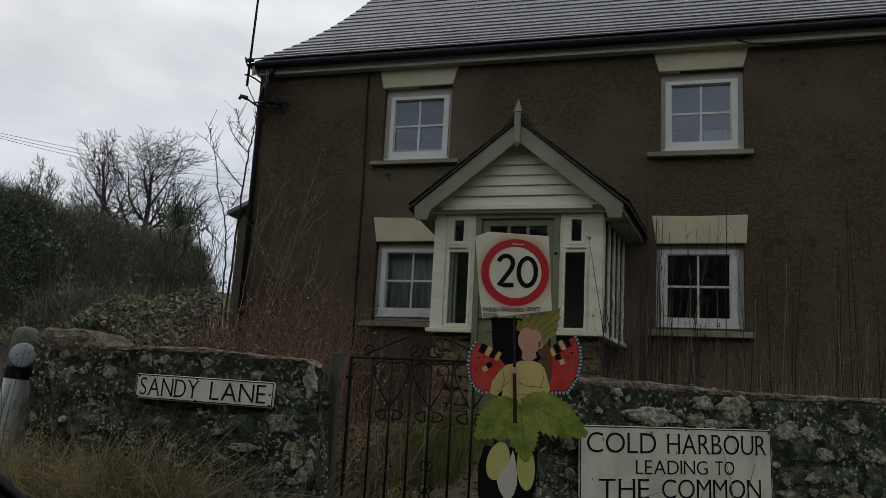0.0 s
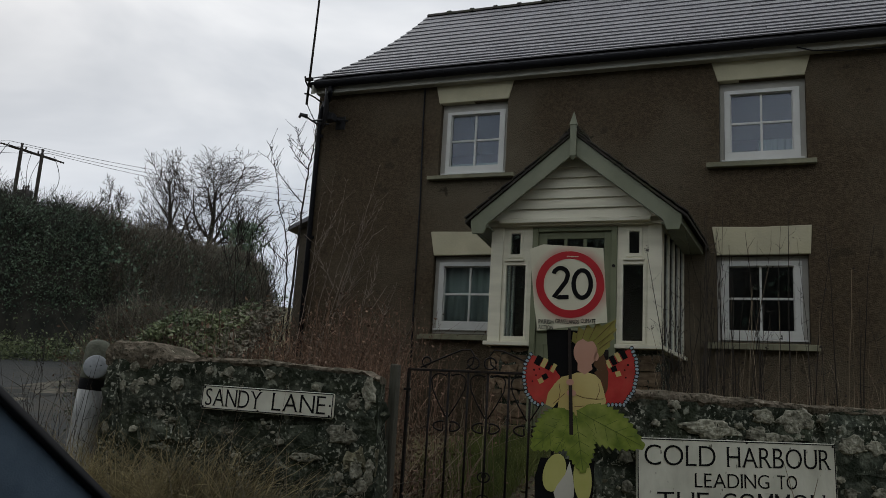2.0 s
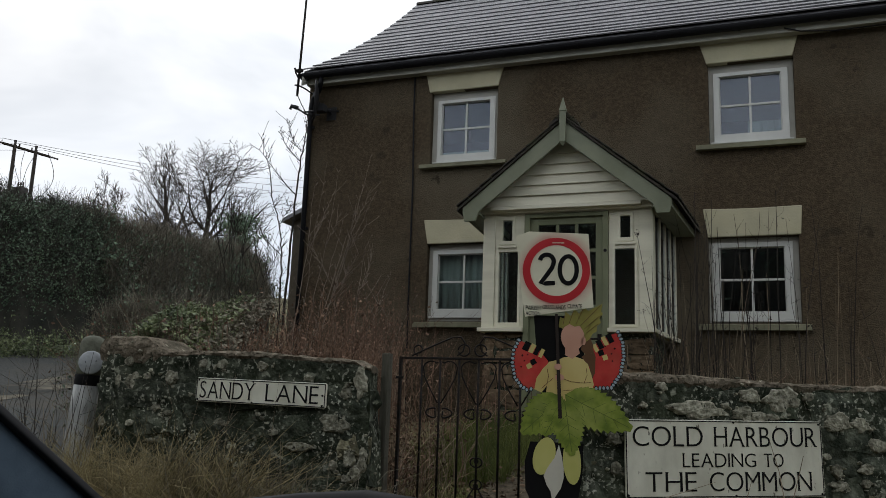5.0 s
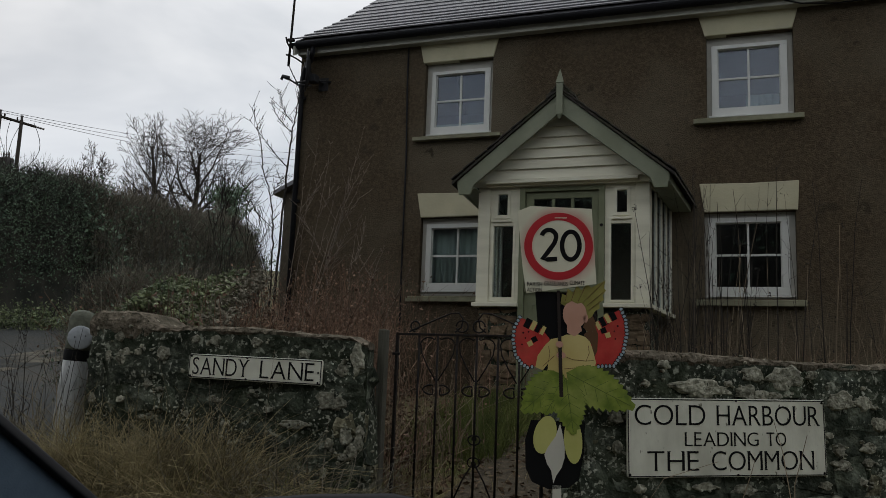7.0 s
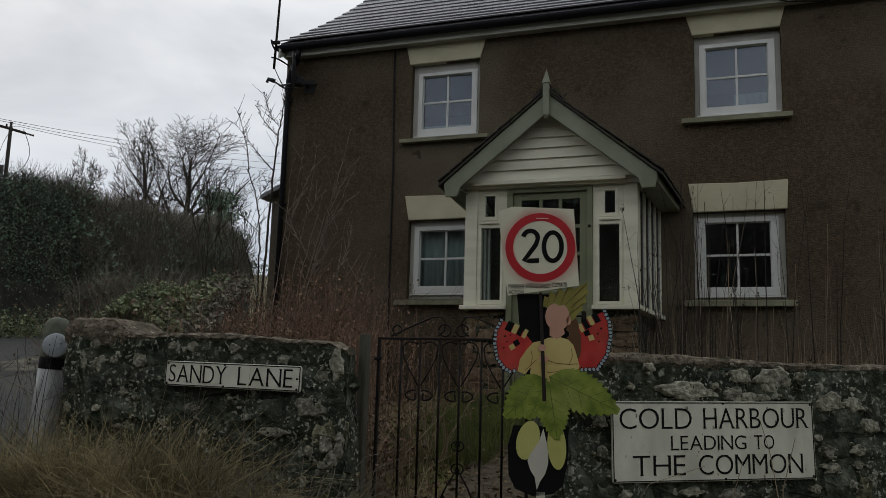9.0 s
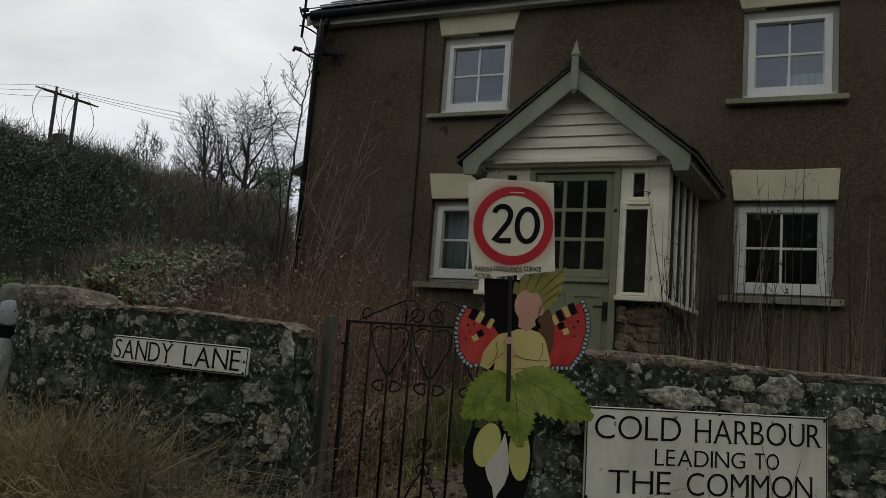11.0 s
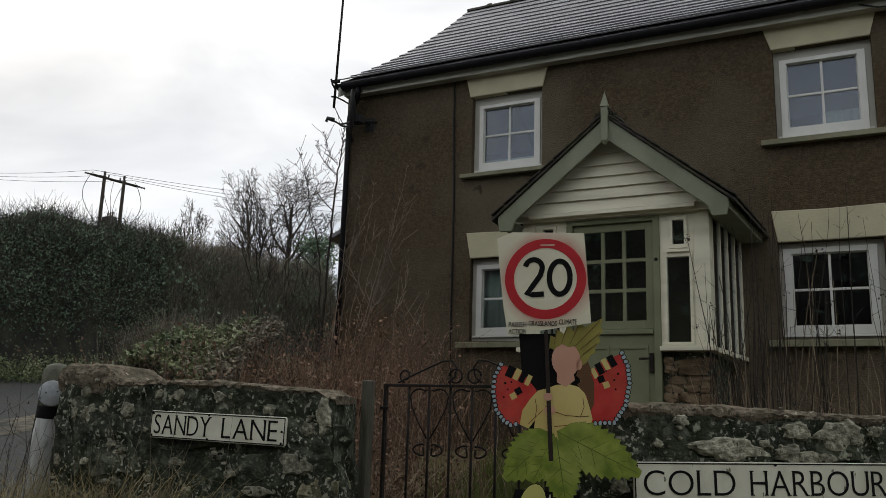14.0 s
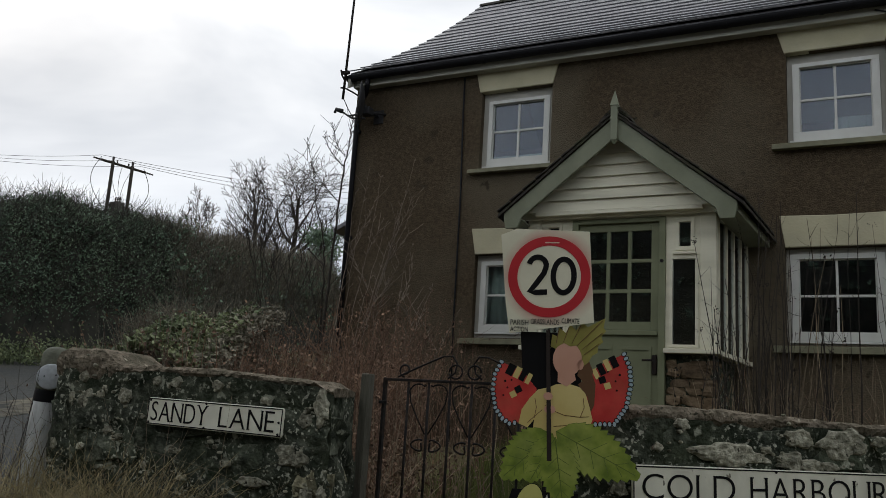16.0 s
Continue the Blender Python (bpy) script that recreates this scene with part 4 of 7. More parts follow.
# glazed flanks, slightly splayed
for s_ in (-1, 1):
    fx = lambda y: PC + s_ * (0.850 + (y - 8.2) * 0.105)
    for k in range(5):
        y = PY + 0.165 + k * 0.27
        part("mullion", box(fx(y) - 0.016, fx(y) + 0.016, y, y + 0.05, PZ, 3.27, 0.004), M["white_wood"], porch)
    ya, yb = PY + 0.121, WALL_Y - 0.003
    for nm, z0, z1, o, mt in (("flank_head", 3.272, 3.34, 0.022, "white_wood"), ("flank_sill", PZ - 0.045, PZ - 0.004, 0.045, "white_wood"), ("flank_pane", PZ + 0.001, 3.27, 0.002, "glass")):
        own = slab([(fx(ya) - o, ya), (fx(ya) + o, ya), (fx(yb) + o, yb), (fx(yb) - o, yb)], z1 - z0, z0, "z")
        p = part(nm, own, M[mt], porch)
        if mt == "glass":
            p.visible_shadow = False
# door frame and door
part("door_frame", box(DX0, DX0 + 0.058, PY - 0.004, PY + 0.10, 1.10, 3.27, 0.004), M["sage"], porch, "sage green door frame")
part("door_jamb", box(DX1 - 0.058, DX1, PY - 0.004, PY + 0.10, 1.10, 3.27, 0.004), M["sage"], porch)
part("door_head", box(DX0 + 0.058, DX1 - 0.058, PY - 0.002, PY + 0.10, 3.225, 3.27, 0.003), M["sage"], porch)
door = part("door", box(-1.955, -1.213, PY + 0.03, PY + 0.075, 1.13, 2.245, 0.003), M["sage"], porch, "sage green half-glazed door, closed")
part("stile", box(-1.955, -1.873, PY + 0.03, PY + 0.075, 2.247, 3.222, 0.003), M["sage"], door)
part("stile", box(-1.283, -1.213, PY + 0.03, PY + 0.075, 2.247, 3.222, 0.003), M["sage"], door)
part("rail", box(-1.873, -1.283, PY + 0.03, PY + 0.075, 3.152, 3.222, 0.003), M["sage"], door)
part("rail", box(-1.873, -1.283, PY + 0.03, PY + 0.075, 2.247, 2.322, 0.003), M["sage"], door)
part("drip_bar", box(-1.95, -1.22, PY + 0.002, PY + 0.03, 2.20, 2.235, 0.004), M["sage"], door)
for k in (1, 2):
    x = -1.873 + 0.59 * k / 3
    part("glazing_bar", box(x - 0.017, x + 0.017, PY + 0.035, PY + 0.07, 2.322, 3.152, 0.004), M["sage"], door)
    z = 2.322 + 0.83 * k / 3
    part("glazing_bar", box(-1.873, -1.283, PY + 0.036, PY + 0.069, z - 0.017, z + 0.017, 0.004), M["sage"], door)
p = part("pane", box(-1.873, -1.283, PY + 0.05, PY + 0.054, 2.322, 3.152), M["glass"], door)
p.visible_shadow = False
for a, b in ((-1.90, -1.62), (-1.56, -1.27)):
    part("panel", ring_frame(a, b, 1.30, 2.10, 0.03, PY + 0.02, PY + 0.03), M["sage"], door)
handle = part("handle", box(-1.262, -1.222, PY + 0.012, PY + 0.029, 1.86, 2.03, 0.005), M["iron"], door, "black lever handle")
part("lever", tube([(-1.242, PY - 0.03, 1.98), (-1.34, PY - 0.032, 1.978)], 0.010, 8), M["iron"], handle, "", True)
part("lock", tube([(-1.182, PY - 0.012, 2.862), (-1.182, PY - 0.003, 2.862)], 0.016, 12), M["iron"], porch)
part("doorstep", box(DX0 - 0.1, DX1 + 0.1, PY - 0.32, PY + 0.10, 0.92, 1.10, 0.015), M["brownstone"], porch)
part("porch_floor", box(PX0 + 0.05, PX1 - 0.05, PY + 0.11, WALL_Y - 0.005, 0.95, 1.06), M["brownstone"], porch)
part("inner_wall", box(PX0 + 0.1, PX1 - 0.1, WALL_Y - 0.03, WALL_Y - 0.004, 1.06, 3.3), M["render"], porch)
# moss along the roof's front edges
g3 = np.random.default_rng(90)
mu, ms = g3.uniform(0, 1, 1400) ** 0.8, g3.choice([-1, 1], 1400)
mossy = np.stack([-1.566 + ms * 1.08 * (1 - mu), 7.83 + np.abs(g3.normal(0, 0.05, 1400)), 3.317 + 0.888 * mu + g3.normal(0, 0.010, 1400)], -1)
mossy = np.concatenate([mossy, np.array([-1.566, 7.90, 4.262]) + (lambda q: np.stack([q[:, 0] * 0.055, q[:, 1] * 0.04, -np.abs(q[:, 0]) * 0.040 + q[:, 2] * 0.010], -1))(g3.normal(0, 1, (260, 3)))])
leaves("moss", mossy, 0.013, M["moss"], parent=porch, seed=91)["kind"] = "stuff"
# boarded gable
roof_rise, half = 0.862, 1.052
def gable_half(z, inset=0.0):
    return max(0.0, (4.172 - z) / roof_rise * half - inset)
BOARD = 0.107
z = 3.338
while z < 4.06:
    top = min(z + BOARD + 0.012, 4.10)
    a, b = gable_half(z, 0.06), gable_half(top, 0.06)
    own = bmesh.new()
    y_lo, y_hi = PY - 0.095, PY - 0.069
    corners = [(PC - a, y_lo, z), (PC + a, y_lo, z), (PC + b, y_hi, top), (PC - b, y_hi, top)]
    back = [(x, y + 0.018, zz) for x, y, zz in corners]
    f, r = [own.verts.new(c) for c in corners], [own.verts.new(c) for c in back]
    own.faces.new(f); own.faces.new(r[::-1])
    for i in range(4):
        own.faces.new((f[i], r[i], r[(i + 1) % 4], f[(i + 1) % 4]))
    part("board", own, M["white_wood"], porch)
    z += BOARD
part("gable_back", slab([(PC - 0.94, 3.278), (PC + 0.94, 3.278), (PC + 0.92, 3.346), (PC, 4.08), (PC - 0.92, 3.346)], 0.02, PY - 0.045), M["white_wood"], porch)
# bargeboards, roof, finial, crest
BY, RC = 7.842, -1.566
def splayed(bm):
    """The eaves spread a little towards the house."""
    for v in bm.verts:
        v.co.x += (v.co.x - RC) * 0.11 * max(0.0, (v.co.y - BY) / (WALL_Y - BY))
    return bm


tile_me = bpy.data.meshes.new("tile")
tb = box(-0.075, 0.075, -0.082, 0.082, 0, 0.014, 0.003); tb.to_mesh(tile_me); tb.free(); tile_me.materials.append(M["tile_dark"])
for s in (-1, 1):
    pts = [(RC, 4.172), (RC + s * half, 3.310), (RC + s * half, 3.262), (RC + s * (half - 0.02), 3.165), (RC + s * (half - 0.14), 3.165), (RC + s * (half - 0.175), 3.262), (RC, 3.965)]
    part("bargeboard", slab(pts if s > 0 else pts[::-1], 0.03, BY, "y", bevel=0.004), M["barge"], porch, "pale sage bargeboard")
    pts = [(RC, 4.176), (RC + s * (half + 0.055), 3.272), (RC + s * (half + 0.055), 3.300), (RC, 4.204)]
    part("roof_slope", splayed(slab(pts if s > 0 else pts[::-1], WALL_Y - 0.004 - (BY - 0.02), BY - 0.02, "y")), M["tile_dark"], porch, "dark tiled porch roof")
    x0, x1 = sorted((RC + s * (half - 0.03), RC + s * half))
    part("eave_board", splayed(box(x0, x1, BY + 0.031, WALL_Y - 0.004, 3.225, 3.30, 0.003)), M["barge"], porch)
    x0, x1 = sorted((RC + s * 0.86, RC + s * (half - 0.03)))
    part("soffit", splayed(box(x0, x1, BY + 0.031, WALL_Y - 0.004, 3.232, 3.246)), M["barge"], porch)
    for k in range(9):
        u = (k + 0.5) / 9
        x, zt = RC + s * (half + 0.055) * (1 - u), 3.326 + (4.232 - 3.346) * u
        for y in np.arange(BY + 0.05, WALL_Y - 0.06, 0.17):
            ob = new("tile", tile_me)
            ob.parent = porch
            ob.matrix_parent_inverse = Matrix.Translation(-Vector(porch.location))
            ob.matrix_basis = Matrix.Translation((RC + (x - RC) * (1 + 0.11 * (y - BY) / (WALL_Y - BY)), y, zt - 0.008)) @ Matrix.Rotation(s * (math.atan2(roof_rise, half) - 0.06), 4, "Y")
fin = part("finial", box(RC - 0.032, RC + 0.032, BY - 0.045, BY - 0.002, 3.935, 4.262, 0.005), M["barge"], porch, "pale sage finial post")
own = bmesh.new()
apex = own.verts.new((RC, BY - 0.022, 4.415))
base = [own.verts.new((RC + a * 0.038, BY - 0.022 + b * 0.030, 4.262)) for a, b in ((-1, -1), (1, -1), (1, 1), (-1, 1))]
own.faces.new(base)
for i in range(4):
    own.faces.new((base[i], base[(i + 1) % 4], apex))
part("spike", own, M["barge"], fin)
part("drop", tube([(RC, BY - 0.022, 3.934), (RC, BY - 0.022, 3.90)], [0.03, 0.012], 8), M["barge"], fin)
for k in range(10):
    y = BY + 0.01 + k * 0.152
    pts = [(y, 4.215), (y + 0.145, 4.215), (y + 0.135, 4.275), (y + 0.10, 4.305), (y + 0.072, 4.275), (y + 0.045, 4.305), (y + 0.01, 4.275)]
    part("ridge_crest", slab(pts, 0.035, RC - 0.0175, "x"), M["tile_dark"], porch)
    part("ridge_cap", slab([(RC - 0.15, 4.125), (RC, 4.236), (RC + 0.15, 4.125), (RC + 0.145, 4.155), (RC + 0.03, 4.268), (RC - 0.03, 4.268), (RC - 0.145, 4.155)], 0.145, y, "y"), M["tile_dark"], porch)

# ---- roadside walls ----
def rough_stone(seed):
    g = random.Random(seed)
    bm = bmesh.new()
    bmesh.ops.create_cube(bm, size=1.0)
    bmesh.ops.subdivide_edges(bm, edges=bm.edges[:], cuts=1, use_grid_fill=True)
    skew = Vector((g.uniform(-0.18, 0.18), 0, g.uniform(-0.15, 0.15)))
    for v in bm.verts:
        r = max(0.3, v.co.length)
        v.co = v.co.lerp(v.co.normalized() * 0.60, 0.28) + Vector((v.co.z * skew.x, 0, v.co.x * skew.z))
        v.co += Vector((g.uniform(-0.10, 0.10), g.uniform(-0.06, 0.06), g.uniform(-0.11, 0.11)))
    bmesh.ops.recalc_face_normals(bm, faces=bm.faces)
    return bm


def stone_set(material, seed):
    out = []
    for k in range(7):
        me = bpy.data.meshes.new("stone")
        bm = rough_stone(seed + k); bm.to_mesh(me); bm.free()
        me.materials.append(material)
        out.append(me)
    return out


DARK, PALE, BROWN = stone_set(M["stone"], 10), stone_set(M["stone_pale"], 40), stone_set(M["brownstone"], 70)


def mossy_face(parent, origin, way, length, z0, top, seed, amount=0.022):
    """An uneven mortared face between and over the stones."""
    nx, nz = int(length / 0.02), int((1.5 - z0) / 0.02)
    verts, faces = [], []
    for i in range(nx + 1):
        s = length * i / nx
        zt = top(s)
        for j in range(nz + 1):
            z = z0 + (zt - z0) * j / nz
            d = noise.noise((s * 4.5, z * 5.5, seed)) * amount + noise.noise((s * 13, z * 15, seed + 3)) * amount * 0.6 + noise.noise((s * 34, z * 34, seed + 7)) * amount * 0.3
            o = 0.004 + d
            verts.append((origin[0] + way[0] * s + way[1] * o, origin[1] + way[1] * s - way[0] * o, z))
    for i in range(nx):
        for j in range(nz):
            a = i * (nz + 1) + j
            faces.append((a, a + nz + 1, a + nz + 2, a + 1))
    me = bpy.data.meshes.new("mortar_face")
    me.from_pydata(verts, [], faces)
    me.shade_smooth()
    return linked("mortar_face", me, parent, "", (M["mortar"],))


def rubble(parent, origin, way, length, z0, top, seed, pale=lambda s, z: 0.08, sizes=(0.12, 0.42), heights=(0.085, 0.20), sets=(DARK, PALE), proud=0.02, name="stone"):
    """Irregular courses of stones on a wall's face; way is the face's direction, its outside to the right of it."""
    g = random.Random(seed)
    yaw = math.atan2(way[1], way[0])
    z = z0
    while z < top(0) + 0.3:
        h = g.uniform(*heights)
        s = -g.uniform(0, 0.15)
        while s < length:
            w = g.uniform(*sizes) * (0.8 + h * 2)
            a, b = max(s, 0), min(s + w, length)
            zc = z + h / 2
            if b - a > 0.05 and zc + h * 0.3 < top((a + b) / 2):
                hh = min(h * g.uniform(0.9, 1.12), 2 * (top((a + b) / 2) - zc))
                group = sets[1] if g.random() < pale((a + b) / 2, zc) else sets[0]
                ob = new(name, g.choice(group))
                ob.parent = parent
                ob.matrix_parent_inverse = Matrix.Translation(-Vector(parent.location)) if parent.parent is None else Matrix.Identity(4)
                out = g.uniform(-0.012, proud)
                px, py = origin[0] + way[0] * (a + b) / 2 + way[1] * (out - 0.082), origin[1] + way[1] * (a + b) / 2 - way[0] * (out - 0.082)
                ob.matrix_basis = Matrix.Translation((px, py, zc + g.uniform(-0.012, 0.012))) @ Matrix.Rotation(yaw + g.uniform(-0.05, 0.05), 4, "Z") @ Matrix.Rotation(g.uniform(-0.16, 0.16), 4, "Y") @ Matrix.Diagonal(((b - a) * 0.97, 0.17, hh * 0.97, 1))
            s += w
        z += h


def coping(parent, origin, way, length, inward, z_of, width, thick_of, seed, name="coping", oblique=0.0):
    """A rounded, uneven capping along the wall's top."""
    n = int(length / 0.012)
    prof = [(0.004, -0.5), (-0.010, 0.1), (-0.012, 0.55), (-0.002, 0.9), (0.03, 1.0), (0.5 * width, 1.05), (width - 0.03, 0.9), (width + 0.03, 0.4), (width + 0.02, 0.0)]
    bm = bmesh.new()
    rings = []
    for i in range(n + 1):
        s = length * i / n
        thick = thick_of(s)
        ring = []
        for k, (o, t) in enumerate(prof):
            jig = Vector((noise.noise((s * 5, k * 1.7, seed)), noise.noise((s * 5, k * 1.7, seed + 9)), 0)) * 0.010
            jig = jig + Vector((noise.noise((s * 24, k * 2.9, seed)), noise.noise((s * 24, k * 2.9, seed + 4)), 0)) * 0.010 + Vector((noise.noise((s * 60, k * 3.7, seed)), noise.noise((s * 60, k * 3.7, seed + 4)), 0)) * 0.005
            o2 = o + jig.x
            sk = s - oblique * max(0.0, o2) * (s / length) ** 6
            p = (origin[0] + way[0] * sk + inward[0] * o2, origin[1] + way[1] * sk + inward[1] * o2, z_of(s) + thick * t + jig.y * (0.9 if t > 0 else 0.5))
            ring.append(bm.verts.new(p))
        rings.append(ring)
    for a, b in zip(rings, rings[1:]):
        for k in range(len(prof)):
            bm.faces.new((a[k], a[(k + 1) % len(prof)], b[(k + 1) % len(prof)], b[k]))
    bm.faces.new(rings[0]); bm.faces.new(rings[-1][::-1])
    return part(name, bm, M["coping"], parent, "grey-brown crumbling mortar coping")


# left wall: a hump towards the bollard, a square end at the gate
LW0, LW1, LWY = -3.46, -1.70, 3.865
left_wall = thing("stone_wall", ((LW0 + LW1) / 2, 4.07, 0.4), "low dark rubble wall with lichen and a brown coping beside the gate", "wall", "", "structure")
hump = lambda s: 1.530 - 0.034 * float(smoothstep(0.9, 1.70, np.array(s))) - 0.03 * float(smoothstep(1.68, 1.77, np.array(s)))
swell = lambda s: 0.026 + 0.078 * float(1 - smoothstep(0.30, 0.50, np.array(s))) * float(smoothstep(-0.06, 0.06, np.array(s)))
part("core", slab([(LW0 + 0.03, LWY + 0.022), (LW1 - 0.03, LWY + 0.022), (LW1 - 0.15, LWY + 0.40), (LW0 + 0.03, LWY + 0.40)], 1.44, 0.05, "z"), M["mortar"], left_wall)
mossy_face(left_wall, (LW0, LWY), (1, 0), LW1 - LW0, 0.1, hump, 3.0)
rubble(left_wall, (LW0, LWY), (1, 0), LW1 - LW0, 0.15, hump, 5, lambda s, z: 0.04)
rubble(left_wall, (LW1, LWY + 0.03), (-0.29, 0.957), 0.38, 0.15, lambda s: 1.40, 15, lambda s, z: 0.3)
coping(left_wall, (LW0 - 0.02, LWY), (1, 0), LW1 - LW0 + 0.02, (0, 1), hump, 0.36, swell, 2.0, "coping", 0.36)
def lichen_patches(parent, origin, way, spots, seed, shift=(0.0, 0.0)):
    """Ragged crusts of lichen on a wall's face: way along, height, half width, half height."""
    g = random.Random(seed)
    around = [(s + g.gauss(0, 1.5) * rx, z + g.gauss(0, 1.4) * rz, r, r * g.uniform(0.7, 1.2)) for s, z, rx, rz in spots for r in (g.uniform(0.005, 0.011), g.uniform(0.004, 0.008), g.uniform(0.004, 0.007))]
    for s, z, rx, rz in list(spots) + around:
        s, z = s + shift[0], z + shift[1]
        n, rings, bm = 26, 5, bmesh.new()
        ph = g.uniform(0, 50)
        deep = 0.002 + 0.02 * max(0.0, min(rx, rz) - 0.034)
        mid = bm.verts.new((0, 0.024 + deep, 0))
        prev = None
        for q in range(1, rings + 1):
            u = q / rings
            ring = []
            for k in range(n):
                a = 2 * math.pi * k / n
                w = 1 + 0.42 * noise.noise((math.cos(a) * 1.4 + ph, math.sin(a) * 1.4, 0)) + 0.22 * noise.noise((math.cos(a) * 3 + ph, math.sin(a) * 3, 3)) + 0.12 * noise.noise((math.cos(a) * 8 + ph, math.sin(a) * 8, 5))
                px, pz = rx * 1.12 * u * w * math.cos(a), rz * 1.12 * u * w * math.sin(a)
                h = 0.024 + deep * (1 - u ** 3) + 0.003 * noise.noise((px * 60 + ph, pz * 60, 1)) - (0.022 if q == rings else 0.002 * u)
                ring.append(bm.verts.new((px, h, pz)))
            for k in range(n):
                if prev is None:
                    bm.faces.new((mid, ring[k], ring[(k + 1) % n]))
                else:
                    bm.faces.new((prev[k], ring[k], ring[(k + 1) % n], prev[(k + 1) % n]))
            prev = ring
        bm.transform(Matrix(((way[0], way[1], 0, origin[0] + way[0] * s), (way[1], -way[0], 0, origin[1] + way[1] * s), (0, 0, 1, z), (0, 0, 0, 1))))
        part("lichen", bm, M["lichen"], parent)


lichen_patches(left_wall, (LW0, LWY), (1, 0), [(0.205, 1.49, 0.027, 0.024), (0.343, 1.407, 0.02, 0.02), (0.513, 1.406, 0.034, 0.037), (0.243, 1.372, 0.045, 0.05), (0.724, 1.487, 0.03, 0.022), (0.847, 1.482, 0.034, 0.022), (1.109, 1.480, 0.037, 0.02),
    (1.397, 1.421, 0.025, 0.017), (1.705, 1.405, 0.036, 0.075), (0.508, 1.206, 0.02, 0.013), (0.424, 1.232, 0.02, 0.024), (0.874, 1.162, 0.02, 0.013), (1.198, 1.128, 0.027, 0.02), (1.367, 1.064, 0.085, 0.022),
    (1.66, 1.019, 0.03, 0.044), (1.735, 1.007, 0.024, 0.054), (1.70, 0.945, 0.027, 0.04)], 3)
lichen_patches(left_wall, (LW0, LWY), (1, 0), [(1.62, 1.347, 0.031, 0.031), (1.56, 1.195, 0.075, 0.05), (1.65, 0.915, 0.027, 0.02), (1.57, 0.979, 0.02, 0.024), (1.55, 0.832, 0.024, 0.027), (0.255, 1.14, 0.027, 0.02), (0.055, 1.142, 0.024, 0.034), (0.145, 1.38, 0.022, 0.032),
    (0.66, 1.31, 0.014, 0.012), (0.95, 1.04, 0.016, 0.012), (0.70, 1.08, 0.013, 0.016), (0.40, 1.05, 0.018, 0.012), (1.10, 1.22, 0.012, 0.010)], 4)

# right wall runs off obliquely
RW = (0.8464, 0.5326)
RO = (-0.422 - RW[0] * 0.235 + RW[1] * -0.02, 4.037 - RW[1] * 0.235 + RW[0] * 0.02)
right_wall = thing("stone_wall", (0.9, 4.95, 0.4), "low dark rubble wall with pale lichened stones and a crumbling coping", "wall", "", "structure")
RLEN = 4.6
core = bmesh.new()
q = [(RO[0] + RW[0] * s - RW[1] * o, RO[1] + RW[1] * s + RW[0] * o) for s, o in ((0.02, 0.022), (RLEN, 0.022), (RLEN, 0.4), (0.02, 0.4))]
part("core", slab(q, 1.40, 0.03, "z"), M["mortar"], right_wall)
def right_pale(s, z):
    return 0.07 if s > 1.7 else 0.03
mossy_face(right_wall, RO, RW, RLEN, 0.1, lambda s: 1.45, 8.0)
rubble(right_wall, RO, RW, RLEN, 0.15, lambda s: 1.445, 8, right_pale)
rubble(right_wall, (RO[0] - RW[1] * 0.38, RO[1] + RW[0] * 0.38), (RW[1], -RW[0]), 0.36, 0.15, lambda s: 1.42, 28, lambda s, z: 0.1)
coping(right_wall, (RO[0] - 0.02, RO[1] - 0.01), RW, RLEN, (-RW[1], RW[0]), lambda s: 1.448 + 0.006 * math.sin(4 * s), 0.38, lambda s: 0.034 + 0.008 * math.sin(2.7 * s), 5.0)
lichen_patches(right_wall, RO, RW, [(0.624, 1.325, 0.139, 0.04), (0.864, 1.313, 0.061, 0.032), (0.947, 1.306, 0.053, 0.024), (1.017, 1.301, 0.054, 0.015), (0.897, 1.406, 0.056, 0.035), (1.082, 1.392, 0.095, 0.058), (1.394, 1.288, 0.070, 0.046),
    (1.531, 1.277, 0.049, 0.035), (1.382, 1.049, 0.03, 0.031), (1.551, 1.057, 0.046, 0.024), (1.547, 0.989, 0.025, 0.022), (1.623, 1.175, 0.052, 0.036), (1.322, 1.116, 0.023, 0.016), (1.294, 0.874, 0.039, 0.022), (1.501, 0.894, 0.034, 0.018)], 5)
lichen_patches(right_wall, RO, RW, [(0.857, 0.848, 0.06, 0.022), (0.636, 0.862, 0.055, 0.018), (1.354, 0.807, 0.028, 0.019), (0.188, 1.039, 0.021, 0.03), (1.232, 1.408, 0.027, 0.021), (0.175, 1.173, 0.036, 0.027), (0.766, 1.351, 0.02, 0.014), (0.427, 1.43, 0.028, 0.02), (1.394, 0.968, 0.052, 0.028),
    (1.80, 1.33, 0.05, 0.04), (1.95, 1.18, 0.06, 0.04), (2.1, 1.36, 0.05, 0.03), (2.3, 1.25, 0.05, 0.03), (1.78, 1.02, 0.04, 0.03), (2.0, 0.95, 0.05, 0.03), (0.30, 0.85, 0.03, 0.02), (0.33, 1.34, 0.02, 0.016)], 6)
